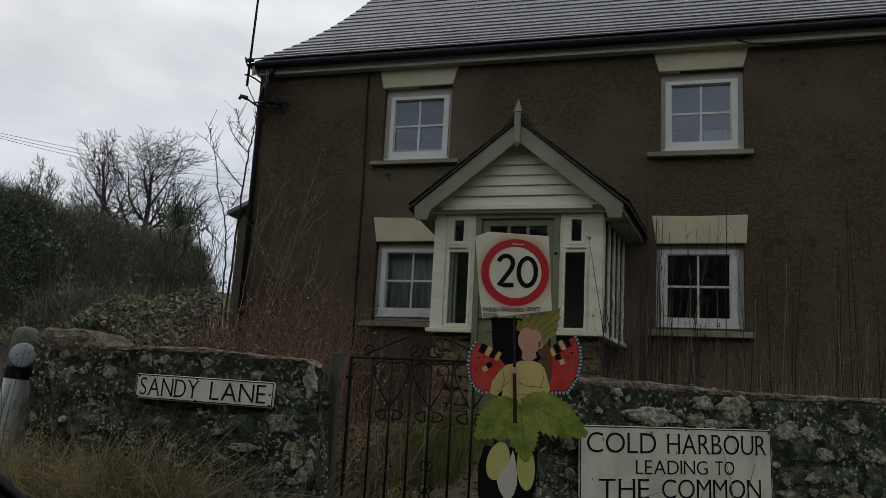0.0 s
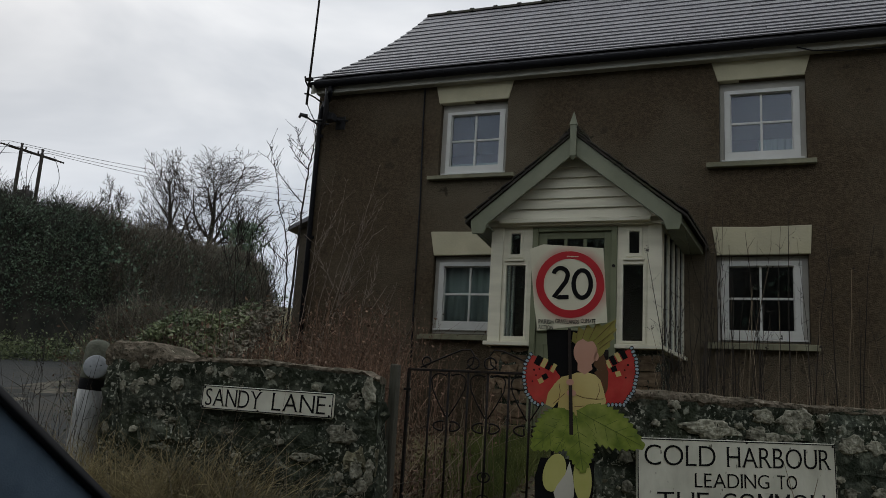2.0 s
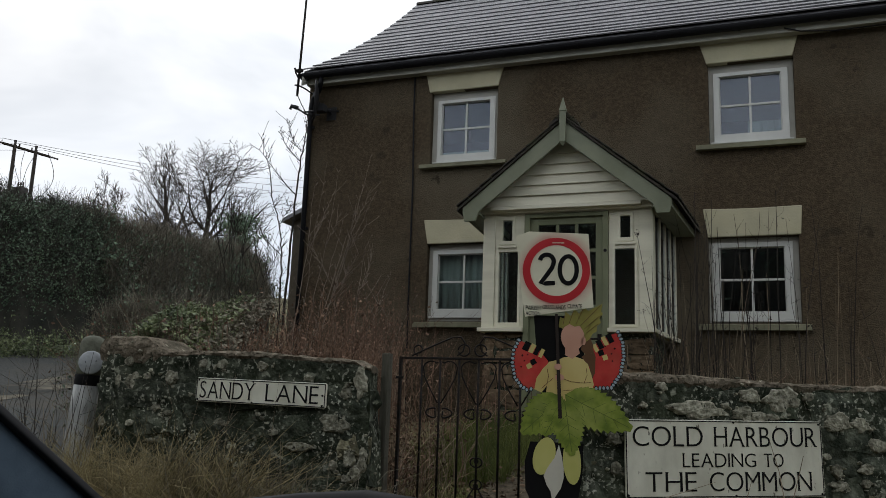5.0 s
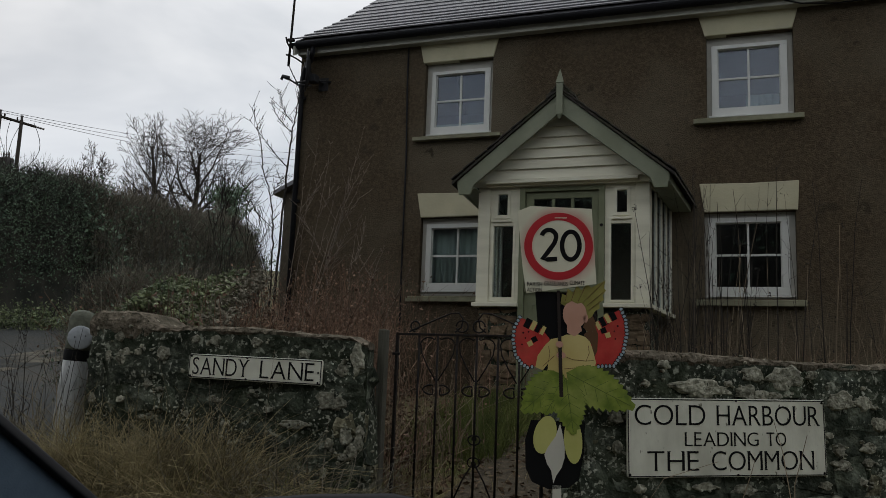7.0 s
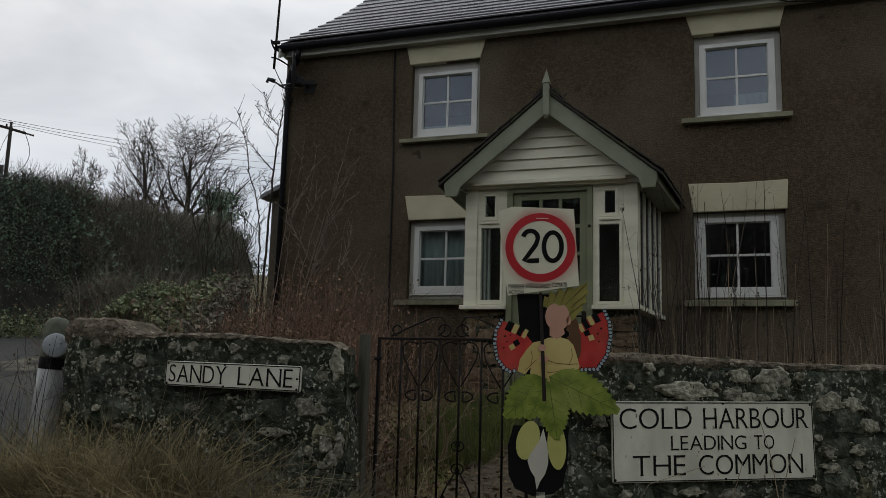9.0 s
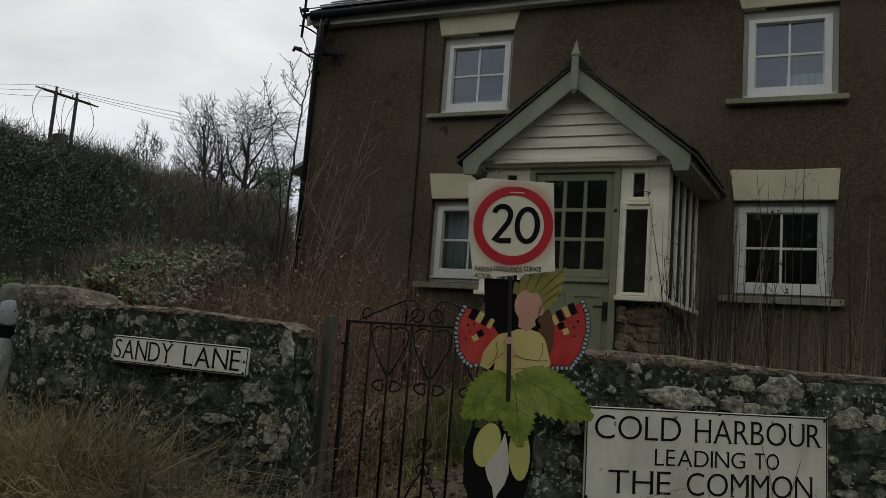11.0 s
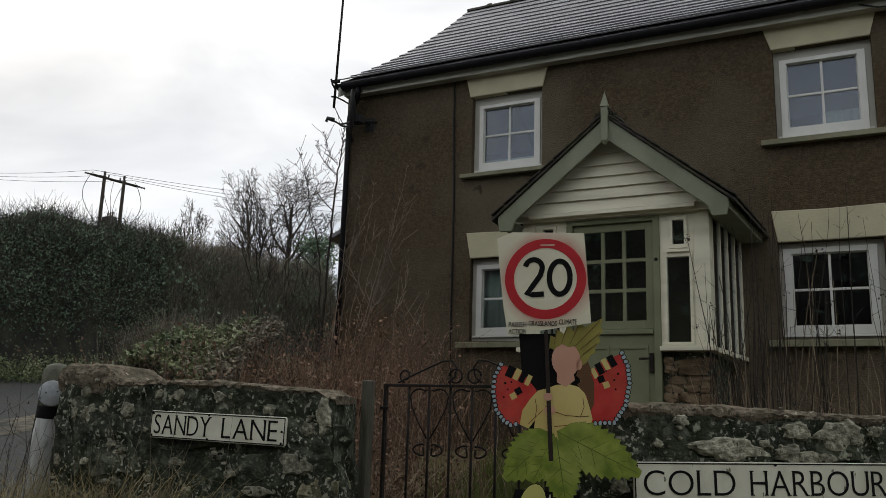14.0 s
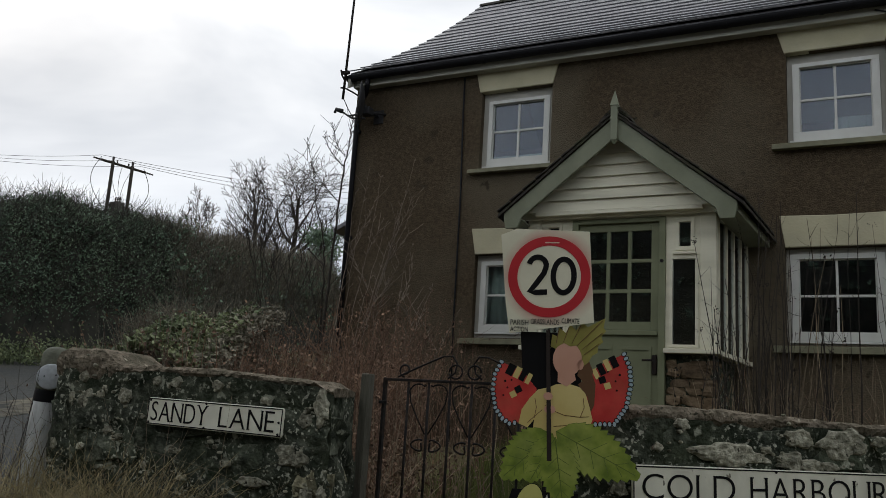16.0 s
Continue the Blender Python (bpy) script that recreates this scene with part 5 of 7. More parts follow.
# stones of the porch plinth
rubble(porch, (PX0 + 0.02, PY + 0.03), (1, 0), DX0 - 0.02 - PX0, 0.75, lambda s: PZ - 0.05, 31, lambda s, z: 0.0, (0.14, 0.26), (0.08, 0.14), (BROWN, BROWN), 0.01, "plinth_stone")
rubble(porch, (DX1 + 0.01, PY + 0.03), (1, 0), PX1 - 0.02 - DX1, 0.75, lambda s: PZ - 0.05, 32, lambda s, z: 0.0, (0.14, 0.26), (0.07, 0.10), (BROWN, BROWN), 0.01, "plinth_stone")
rubble(porch, (PX1 - 0.04, PY + 0.05), (0, 1), WALL_Y - PY - 0.06, 0.75, lambda s: PZ - 0.05, 33, lambda s, z: 0.0, (0.14, 0.26), (0.07, 0.10), (BROWN, BROWN), 0.01, "plinth_stone")


# ---- name plates ----
def placed(ob, at, yaw=0.0, roll=0.0):
    ob.matrix_basis = Matrix.Translation(at) @ Matrix.Rotation(yaw, 4, "Z") @ Matrix.Rotation(roll, 4, "Y")
    return ob


def plate_part(name, me_or_bm, material, parent, label=""):
    if isinstance(me_or_bm, bmesh.types.BMesh):
        me = bpy.data.meshes.new(name)
        bmesh.ops.recalc_face_normals(me_or_bm, faces=me_or_bm.faces)
        me_or_bm.to_mesh(me); me_or_bm.free()
    else:
        me = me_or_bm
        me.name = name
    me.materials.append(material)
    ob = new(name, me)
    ob.parent = parent
    if label:
        ob["label"] = label
    return ob


def rounded(x0, x1, z0, z1, r, n=4):
    pts = []
    for cx, cz, a in ((x1 - r, z1 - r, 0), (x0 + r, z1 - r, 90), (x0 + r, z0 + r, 180), (x1 - r, z0 + r, 270)):
        pts += [(cx + r * math.cos(radians(a + 90 * k / n)), cz + r * math.sin(radians(a + 90 * k / n))) for k in range(n + 1)]
    return pts


def name_plate(label, width, height, words, at, yaw, roll, bolts, enamel):
    ob = thing("street_sign", (0, 0, 0), label, "street sign")
    plate_part("plate", slab(rounded(0, width, 0, height, 0.012), 0.014, -0.002, bevel=0.002), enamel, ob)
    t = 0.0045
    bm = bmesh.new()
    for c in ((0.004, width - 0.004, 0.004, 0.004 + t), (0.004, width - 0.004, height - 0.004 - t, height - 0.004), (0.004, 0.004 + t, 0.004 + t, height - 0.004 - t), (width - 0.004 - t, width - 0.004, 0.004 + t, height - 0.004 - t)):
        box(c[0], c[1], -0.0035, -0.0022, c[2], c[3], 0, bm)
    plate_part("border", bm, M["sign_black"], ob, "thin black border")
    for body, a, b, c, d in words:
        o = plate_part("lettering", carved_word(body, a * width, b * width, c * height, d * height), M["sign_black"], ob, "raised black lettering " + body)
        o.location = (0, -0.0022, 0)
    for a, b in bolts:
        bm = lathe([(0.006, 0), (0.005, 0.003), (0.001, 0.004)], (0, 0, 0), 10)
        bm.transform(Matrix.Translation((a * width, -0.002, b * height)) @ Matrix.Rotation(radians(90), 4, "X"))
        plate_part("bolt", bm, M["sign_black"], ob)
    placed(ob, at, yaw, roll)
    return ob


name_plate("white enamel street sign reading SANDY LANE on the wall", 0.81, 0.130,
           [("SANDY", 0.035, 0.465, 0.16, 0.86), ("LANE", 0.553, 0.945, 0.16, 0.86)],
           (-2.752, LWY - 0.040, 1.276), radians(0.5), radians(0.9), ((0.02, 0.1), (0.02, 0.9), (0.45, 0.07), (0.45, 0.93), (0.975, 0.5), (0.975, 0.1)), M["sign_white"])
yaw_r = math.atan2(RW[1], RW[0])
name_plate("white enamel street sign reading COLD HARBOUR LEADING TO THE COMMON", 1.062, 0.368,
           [("COLD", 0.037, 0.382, 0.66, 0.915), ("HARBOUR", 0.44, 0.968, 0.66, 0.915), ("LEADING", 0.279, 0.648, 0.395, 0.57), ("TO", 0.69, 0.79, 0.395, 0.57),
            ("THE", 0.095, 0.345, 0.085, 0.33), ("COMMON", 0.41, 0.932, 0.085, 0.33)],
           (-0.428 + RW[1] * 0.012, 4.033 - RW[0] * 0.012, 0.901), yaw_r, radians(-1.1), ((0.012, 0.04), (0.012, 0.96), (0.985, 0.04), (0.985, 0.96), (0.54, 0.975), (0.54, 0.025)), M["sign_grimy"])

# ---- the placard and the painted cutout ----
BP = (-0.70, 3.885)
BYAW = radians(13)


def board_frame(y=0.0):
    return Matrix.Translation((BP[0], BP[1] + y, 0)) @ Matrix.Rotation(BYAW, 4, "Z") @ Matrix.Translation((-BP[0], 0, 0))


placard = thing("speed_placard", (0, 0, 0), "home-made white placard with a red ring and the number 20", "placard")
plate_part("board", slab([(-0.936, 2.140), (-0.872, 2.166), (-0.582, 2.156), (-0.556, 1.795), (-0.885, 1.742), (-0.905, 1.86)], 0.006, -0.022), M["card"], placard)
def disc_ring(cx, cz, r0, r1, y, depth, n=72):
    bm = bmesh.new()
    vs = [[bm.verts.new((cx + r * math.cos(a), yy, cz + r * math.sin(a))) for a in (2 * math.pi * k / n for k in range(n))] for r, yy in ((r1, y), (r0, y), (r0, y + depth), (r1, y + depth))]
    for i in range(4):
        for k in range(n):
            bm.faces.new((vs[i][k], vs[i][(k + 1) % n], vs[(i + 1) % 4][(k + 1) % n], vs[(i + 1) % 4][k]))
    return bm
plate_part("ring", disc_ring(-0.737, 1.972, 0.126, 0.163, -0.0235, 0.0014), M["red_ring"], placard, "painted red ring")
oversprayed(M["card"], board_frame() @ Vector((-0.730, -0.023, 1.972)), 0.160, 0.205, (0.42, 0.05, 0.05, 1))
def digit_bm(points, w):
    bm = bmesh.new()
    pts = [Vector((a, 0, b)) for a, b in points]
    L, R = [], []
    for i, p in enumerate(pts):
        d = (pts[min(i + 1, len(pts) - 1)] - pts[max(i - 1, 0)]).normalized()
        nrm = Vector((-d.z, 0, d.x)) * w / 2
        L.append(p + nrm); R.append(p - nrm)
    rows = [[bm.verts.new((q.x, y, q.z)) for q in line] for y in (-0.0238, -0.0222) for line in (L, R)]
    for i in range(len(pts) - 1):
        for a, b in ((0, 1), (1, 3), (3, 2), (2, 0)):
            bm.faces.new((rows[a][i], rows[a][i + 1], rows[b][i + 1], rows[b][i]))
    bm.faces.new((rows[0][0], rows[1][0], rows[3][0], rows[2][0])); bm.faces.new((rows[0][-1], rows[1][-1], rows[3][-1], rows[2][-1]))
    return bm
two = [(-0.783 + 0.034 * math.cos(a), 2.016 + 0.034 * math.sin(a)) for a in np.linspace(radians(170), radians(-20), 14)] + [(-0.757, 1.985), (-0.785, 1.945), (-0.812, 1.908), (-0.790, 1.907), (-0.742, 1.910)]
plate_part("digit", digit_bm(two, 0.0215), M["sign_black"], placard, "black painted figure two")
zero = [(-0.679 + 0.041 * math.cos(a), 1.976 + 0.067 * math.sin(a)) for a in np.linspace(0, 2 * math.pi, 33)]
plate_part("digit", digit_bm(zero, 0.0215), M["sign_black"], placard, "black painted figure nought")
plate_part("highlight_bar", box(-0.757, -0.700, -0.0245, -0.0238, 2.107, 2.112), M["card"], placard)
for body, a, b, c, d in (("PARISH", -0.882, -0.811, 1.776, 1.797), ("GRASSLANDS", -0.802, -0.690, 1.781, 1.802), ("CLIMATE", -0.681, -0.612, 1.788, 1.808), ("ACTION", -0.882, -0.812, 1.750, 1.769)):
    o = plate_part("lettering", text_mesh(body, a, b, c, d), M["sign_black"], placard, "hand-lettered word " + body)
    o.location = (0, -0.0222, 0)
placed(placard, board_frame().translation, BYAW)

def ellipse(cx, cz, rx, rz, tilt=0.0, n=22):
    t = radians(tilt)
    return [(cx + rx * math.cos(a) * math.cos(t) - rz * math.sin(a) * math.sin(t), cz + rx * math.cos(a) * math.sin(t) + rz * math.sin(a) * math.cos(t)) for a in (2 * math.pi * k / n for k in range(n))]


def leaf_outline(base, tip, width, teeth=6, depth=0.16, bulge=0.45):
    """A serrated leaf between two points."""
    b, t = Vector((base[0], base[1])), Vector((tip[0], tip[1]))
    d = t - b
    nrm = Vector((-d.y, d.x)).normalized()
    side = []
    for k in range(2 * teeth + 1):
        u = k / (2 * teeth)
        w = width * 0.5 * math.sin(math.pi * u ** (0.62 + bulge * 0.3)) ** 0.8
        if k % 2:
            side.append((u + 0.035, w * (1 + depth)))
        else:
            side.append((u, w * (1 - depth)))
    up = [b + d * min(u, 1) + nrm * w for u, w in side[1:-1]]
    dn = [b + d * min(u, 1) - nrm * w for u, w in side[1:-1]]
    return [tuple(b)] + [tuple(p) for p in up] + [tuple(t)] + [tuple(p) for p in dn[::-1]]


cut = bmesh.new()
cut_mats = [M["sign_black"], M["wing_red"], M["wing_blue"], M["cloth_yellow"], M["pink"], M["leaf_paint"], M["hair_paint"], M["petal"], M["bud"], M["stick"], M["vein"], M["hair_brown"]]
def layer(points, level, mi):
    slab(points, 0.0035, -0.004 - 0.0011 * level, bm=cut, mi=mi)
layer([(-0.843, 1.752), (-0.63, 1.752), (-0.60, 1.60), (-0.60, 1.35), (-0.80, 1.35), (-0.825, 1.55)], 0, 0)
layer([(-0.85, 1.15), (-0.875, 1.06), (-0.870, 0.93), (-0.84, 0.87), (-0.76, 0.840), (-0.67, 0.852), (-0.625, 0.89), (-0.605, 1.0), (-0.60, 1.15)], 0, 0)
wing_l = [(-0.913, 1.629), (-0.938, 1.58), (-0.943, 1.52), (-0.930, 1.45), (-0.90, 1.41), (-0.871, 1.392), (-0.83, 1.40), (-0.79, 1.44), (-0.77, 1.53), (-0.82, 1.590), (-0.87, 1.612)]
wing_r = [(-0.440, 1.680), (-0.418, 1.63), (-0.412, 1.565), (-0.428, 1.48), (-0.471, 1.414), (-0.56, 1.408), (-0.61, 1.5), (-0.60, 1.56), (-0.53, 1.635)]
layer(wing_l, 1, 1); layer(wing_r, 1, 1)
jot = random.Random(40)
for edge in (wing_l[:7], wing_r[:6]):
    for (a, b), (c, d) in zip(edge, edge[1:]):
        steps = max(2, int(math.hypot(c - a, d - b) / 0.0155))
        for k in range(steps):
            u = k / steps
            tilt = math.degrees(math.atan2(d - b, c - a)) + jot.uniform(-14, 14)
            layer(ellipse(a + (c - a) * u, b + (d - b) * u, 0.0092, 0.0120, tilt, 8), 2, 0)
            layer(ellipse(a + (c - a) * u, b + (d - b) * u, 0.0066, jot.uniform(0.0078, 0.0096), tilt, 8), 3, 2)
for cx, cz, w, h, tilt, mi in ((-0.875, 1.600, 0.030, 0.045, -25, 0), (-0.848, 1.590, 0.022, 0.045, -25, 3), (-0.825, 1.580, 0.022, 0.045, -25, 0), (-0.803, 1.568, 0.018, 0.042, -25, 3),
                                (-0.842, 1.525, 0.026, 0.026, 30, 0), (-0.862, 1.505, 0.024, 0.024, 30, 3),
                                (-0.478, 1.648, 0.026, 0.045, 28, 0), (-0.502, 1.635, 0.020, 0.045, 28, 3), (-0.525, 1.618, 0.024, 0.045, 28, 0), (-0.545, 1.600, 0.018, 0.04, 28, 3),
                                (-0.520, 1.578, 0.026, 0.026, 20, 0), (-0.500, 1.556, 0.024, 0.024, 20, 3)):
    layer([(cx + (a * w / 2) * math.cos(radians(tilt)) - (b * h / 2) * math.sin(radians(tilt)), cz + (a * w / 2) * math.sin(radians(tilt)) + (b * h / 2) * math.cos(radians(tilt))) for a, b in ((-1, -1), (1, -1), (1, 1), (-1, 1))], 2, mi)
layer([(-0.835, 1.395), (-0.825, 1.45), (-0.795, 1.495), (-0.765, 1.528), (-0.720, 1.540), (-0.695, 1.552), (-0.640, 1.555), (-0.605, 1.545), (-0.582, 1.522), (-0.566, 1.475), (-0.553, 1.425), (-0.562, 1.402), (-0.60, 1.390), (-0.598, 1.345), (-0.782, 1.340), (-0.775, 1.415), (-0.80, 1.382)], 4, 3)
# swept hair behind the head, a fringe over it
layer([(-0.722, 1.700), (-0.716, 1.745), (-0.697, 1.738), (-0.690, 1.772), (-0.664, 1.752), (-0.648, 1.786), (-0.624, 1.764), (-0.600, 1.796), (-0.580, 1.778), (-0.513, 1.815), (-0.520, 1.778), (-0.510, 1.765), (-0.528, 1.742),
       (-0.520, 1.722), (-0.540, 1.705), (-0.540, 1.680), (-0.560, 1.668), (-0.575, 1.640), (-0.600, 1.622), (-0.640, 1.640), (-0.690, 1.680)], 4.6, 6)
layer([(-0.600, 1.650), (-0.572, 1.648), (-0.556, 1.61), (-0.560, 1.575), (-0.590, 1.565), (-0.615, 1.590)], 4.2, 11)
layer([(-0.690, 1.600), (-0.628, 1.605), (-0.620, 1.572), (-0.655, 1.545), (-0.690, 1.562)], 5, 4)
layer(ellipse(-0.655, 1.650, 0.056, 0.066), 5.9, 4)
layer(ellipse(-0.604, 1.632, 0.012, 0.020), 5.9, 4)
layer([(-0.722, 1.690), (-0.712, 1.705), (-0.690, 1.700), (-0.670, 1.712), (-0.645, 1.700), (-0.620, 1.705), (-0.604, 1.680), (-0.596, 1.660), (-0.580, 1.700), (-0.60, 1.735), (-0.66, 1.740), (-0.71, 1.730)], 6.8, 6)
for a, b in (((-0.700, 1.71), (-0.692, 1.762)), ((-0.672, 1.715), (-0.652, 1.775)), ((-0.640, 1.71), (-0.606, 1.785)), ((-0.618, 1.705), (-0.522, 1.806)), ((-0.600, 1.69), (-0.522, 1.758)), ((-0.590, 1.67), (-0.535, 1.715))):
    d = Vector((b[0] - a[0], b[1] - a[1])).normalized() * 0.0011
    layer([(a[0] - d.y, a[1] + d.x), (b[0] - d.y, b[1] + d.x), (b[0] + d.y, b[1] - d.x), (a[0] + d.y, a[1] - d.x)], 7.7, 11)
LEAVES = (((-0.700, 1.365), (-0.893, 1.185), 0.175, 5.2), ((-0.690, 1.375), (-0.376, 1.225), 0.180, 6.1), ((-0.690, 1.352), (-0.785, 1.178), 0.120, 7.0), ((-0.690, 1.340), (-0.652, 1.092), 0.145, 7.9))
for a, b, c, lv in LEAVES:
    layer(leaf_outline(a, b, c * 1.03, 12, 0.085), lv - 0.35, 10)
    layer(leaf_outline(a, b, c, 12, 0.085), lv, 5)
    A, B = Vector(a), Vector(b)
    along, across = (B - A).normalized(), Vector((-(B - A).y, (B - A).x)).normalized()
    veins = [(A, A.lerp(B, 0.95), 0.0016)]
    for u in (0.25, 0.42, 0.58, 0.72):
        for sd in (-1, 1):
            veins.append((A.lerp(B, u), A.lerp(B, u + 0.12) + across * sd * c * 0.30 * math.sin(math.pi * (u + 0.1)), 0.0010))
    for p0, p1, wv in veins:
        w = (p1 - p0).normalized() * wv
        layer([(p0.x - w.y, p0.y + w.x), (p1.x - w.y, p1.y + w.x), (p1.x + w.y, p1.y - w.x), (p0.x + w.y, p0.y - w.x)], lv + 0.86, 10)
for run in (((-0.800, 1.40), (-0.775, 1.425), (-0.745, 1.452)), ((-0.735, 1.47), (-0.70, 1.45), (-0.66, 1.436), (-0.60, 1.432), (-0.565, 1.436)), ((-0.60, 1.43), (-0.585, 1.47), (-0.59, 1.505)), ((-0.775, 1.42), (-0.768, 1.46), (-0.775, 1.495)), ((-0.700, 1.392), (-0.650, 1.398), (-0.60, 1.392))):
    for a, b in zip(run, run[1:]):
        d = Vector((b[0] - a[0], b[1] - a[1])).normalized() * 0.0012
        layer([(a[0] - d.y, a[1] + d.x), (b[0] - d.y, b[1] + d.x), (b[0] + d.y, b[1] - d.x), (a[0] + d.y, a[1] - d.x)], 4.86, 11)
layer([(-0.612, 1.555), (-0.560, 1.60), (-0.545, 1.56), (-0.548, 1.48), (-0.562, 1.45), (-0.575, 1.51)], 2.6, 11)
for cx, cz, r in ((-0.895, 1.555, 0.005), (-0.885, 1.53, 0.004), (-0.90, 1.50, 0.004), (-0.455, 1.60, 0.005), (-0.47, 1.575, 0.004), (-0.50, 1.61, 0.004), (-0.87, 1.56, 0.004), (-0.465, 1.54, 0.004)):
    layer(ellipse(cx, cz, r, r, n=8), 2, 0)
layer(ellipse(-0.784, 1.085, 0.054, 0.092, -14), 3.6, 0); layer(ellipse(-0.784, 1.086, 0.051, 0.089, -14), 4.4, 7)
layer(ellipse(-0.654, 1.064, 0.045, 0.108, 4), 3.6, 0); layer(ellipse(-0.654, 1.065, 0.042, 0.105, 4), 4.4, 7)
layer([(-0.715, 1.14), (-0.735, 1.08), (-0.770, 1.03), (-0.785, 0.995), (-0.772, 0.955), (-0.752, 0.925), (-0.742, 0.868), (-0.728, 0.905), (-0.705, 0.94), (-0.692, 0.985), (-0.692, 1.03), (-0.700, 1.08)], 5.3, 8)
layer([(-0.741, 1.76), (-0.727, 1.76), (-0.702, 1.262), (-0.720, 1.262)], 9.2, 9)
layer(ellipse(-0.724, 1.505, 0.018, 0.015), 10.2, 4); layer(ellipse(-0.716, 1.455, 0.022, 0.016), 8.2, 4)
layer([(-0.745, 0.86), (-0.705, 0.86), (-0.700, 0.28), (-0.740, 0.28)], 0, 8)
cutout = part("cutout_figure", cut, cut_mats, None)
cutout.matrix_basis = board_frame()
tagged(cutout, "painted plywood cutout with red wings and green leaf skirt", "garden ornament")
placard.matrix_basis = board_frame()

# ---- gate, gatepost, bollard ----
GY = 4.43
gate = thing("garden_gate", (-1.34, GY, 0.55), "rusty black wrought-iron garden gate with scrolls, closed", "gate")
def bar(x, z0, z1, r=0.0068, name="bar"):
    part(name, tube([(x, GY, z0), (x, GY, z1)], r, 8), M["iron"], gate, "", True)
part("stile", box(-1.787, -1.772, GY - 0.012, GY + 0.012, 0.55, 1.575, 0.003), M["iron"], gate)
part("stile", box(-0.928, -0.912, GY - 0.012, GY + 0.012, 0.55, 1.575, 0.003), M["iron"], gate)
part("top_rail", box(-1.772, -0.928, GY - 0.012, GY + 0.012, 1.560, 1.573, 0.003), M["iron"], gate)
part("bottom_rail", box(-1.772, -0.928, GY - 0.012, GY + 0.012, 0.62, 0.633, 0.003), M["iron"], gate)
for x in (-1.645, -1.532, -1.416, -1.300, -1.176, -1.055):
    bar(x, 0.634, 1.559)
def scroll(pts, r=0.0042):
    part("scroll", tube([(a, GY, b) for a, b in pts], r, 6), M["iron"], gate, "", True)
for c in (-1.532, -1.300, -1.06):
    for s in (-1, 1):
        scroll([(c + s * 0.012, 1.545)] + [(c + s * (0.055 - 0.050 * math.cos(a)), 1.505 + 0.045 * math.sin(a)) for a in np.linspace(0.9, math.pi - 0.2, 9)] + [(c + s * 0.095, 1.46), (c + s * 0.055, 1.385), (c + s * 0.008, 1.31)])
        scroll([(c + s * (0.012 + 0.028 * (1 - math.cos(a)) + 0.012 * math.cos(2 * a)), 1.27 - 0.033 * math.sin(a) - 0.004 * a) for a in np.linspace(0, 5.2, 18)], 0.005)
for s in (-1, 1):
    c = -1.34
    scroll([(c + s * 0.37, 1.580), (c + s * 0.30, 1.612), (c + s * 0.20, 1.655), (c + s * 0.12, 1.688), (c + s * 0.07, 1.690), (c + s * 0.045, 1.655), (c + s * 0.055, 1.61), (c + s * 0.09, 1.583)], 0.0048)
    scroll([(c + s * (0.05 + 0.035 * math.cos(a)), 1.615 + 0.033 * math.sin(a)) for a in np.linspace(0, 6.0, 16)], 0.005)
    scroll([(c + s * (0.33 + 0.03 * math.cos(a) * (1 - a / 12)), 1.615 + 0.03 * math.sin(a) * (1 - a / 12)) for a in np.linspace(-1.5, 5, 16)], 0.005)
    scroll([(-1.30 + s * 0.01, 0.86), (-1.30 + s * 0.06, 0.78), (-1.30 + s * 0.115, 0.66)], 0.005)
    for cz, flip in ((0.965, 1), (0.905, -1)):
        scroll([(-1.30 + s * (0.006 + 0.034 * math.sin(a) * (1 - a / 9)), cz + flip * (0.034 - 0.030 * math.cos(a) * (1 - a / 9))) for a in np.linspace(0, 6.2, 20)], 0.0042)
part("latch", box(-1.80, -1.755, GY - 0.022, GY - 0.0125, 1.445, 1.460, 0.003), M["iron"], gate)
gatepost = thing("gate_post", (-1.82, 4.33, 0.4), "weathered grey timber gate post against the wall's end", "post")
part("post", box(-1.846, -1.800, 4.30, 4.36, 0.3, 1.585, 0.008), M["timber"], gatepost)
bollard = thing("marker_bollard", (-3.758, 4.0, 0.3), "leaning white-painted marker post with black band and round reflector", "bollard")
lean = Matrix.Translation((-3.758, 4.0, 0.3)) @ Matrix.Rotation(radians(4), 4, "Y") @ Matrix.Translation((3.758, -4.0, -0.3))
bm = lathe([(0.080, 0.25), (0.079, 0.6), (0.076, 1.20), (0.075, 1.345)], (-3.758, 4.0, 0), 20); bm.transform(lean)
part("post", bm, M["post_white"], bollard, "", True)
bm = lathe([(0.075, 1.347), (0.076, 1.35), (0.076, 1.405), (0.075, 1.41)], (-3.758, 4.0, 0), 20); bm.transform(lean)
part("band", bm, M["car_seal"], bollard, "black band", True)
bm = lathe([(0.075, 1.412), (0.076, 1.42), (0.075, 1.58), (0.071, 1.612), (0.056, 1.636), (0.03, 1.648), (0.004, 1.651)], (-3.758, 4.0, 0), 20); bm.transform(lean)
part("cap", bm, M["bollard_cap"], bollard, "pale olive worn cap", True)
bm = lathe([(0.070, 0), (0.070, 0.007), (0.064, 0.010), (0.001, 0.011)], (0, 0, 0), 28)
bm.transform(lean @ Matrix.Translation((-3.696, 3.936, 1.487)) @ Matrix.Rotation(radians(43), 4, "Z") @ Matrix.Rotation(radians(90), 4, "X"))
part("reflector", bm, M["reflector"], bollard, "round grey reflector", True)
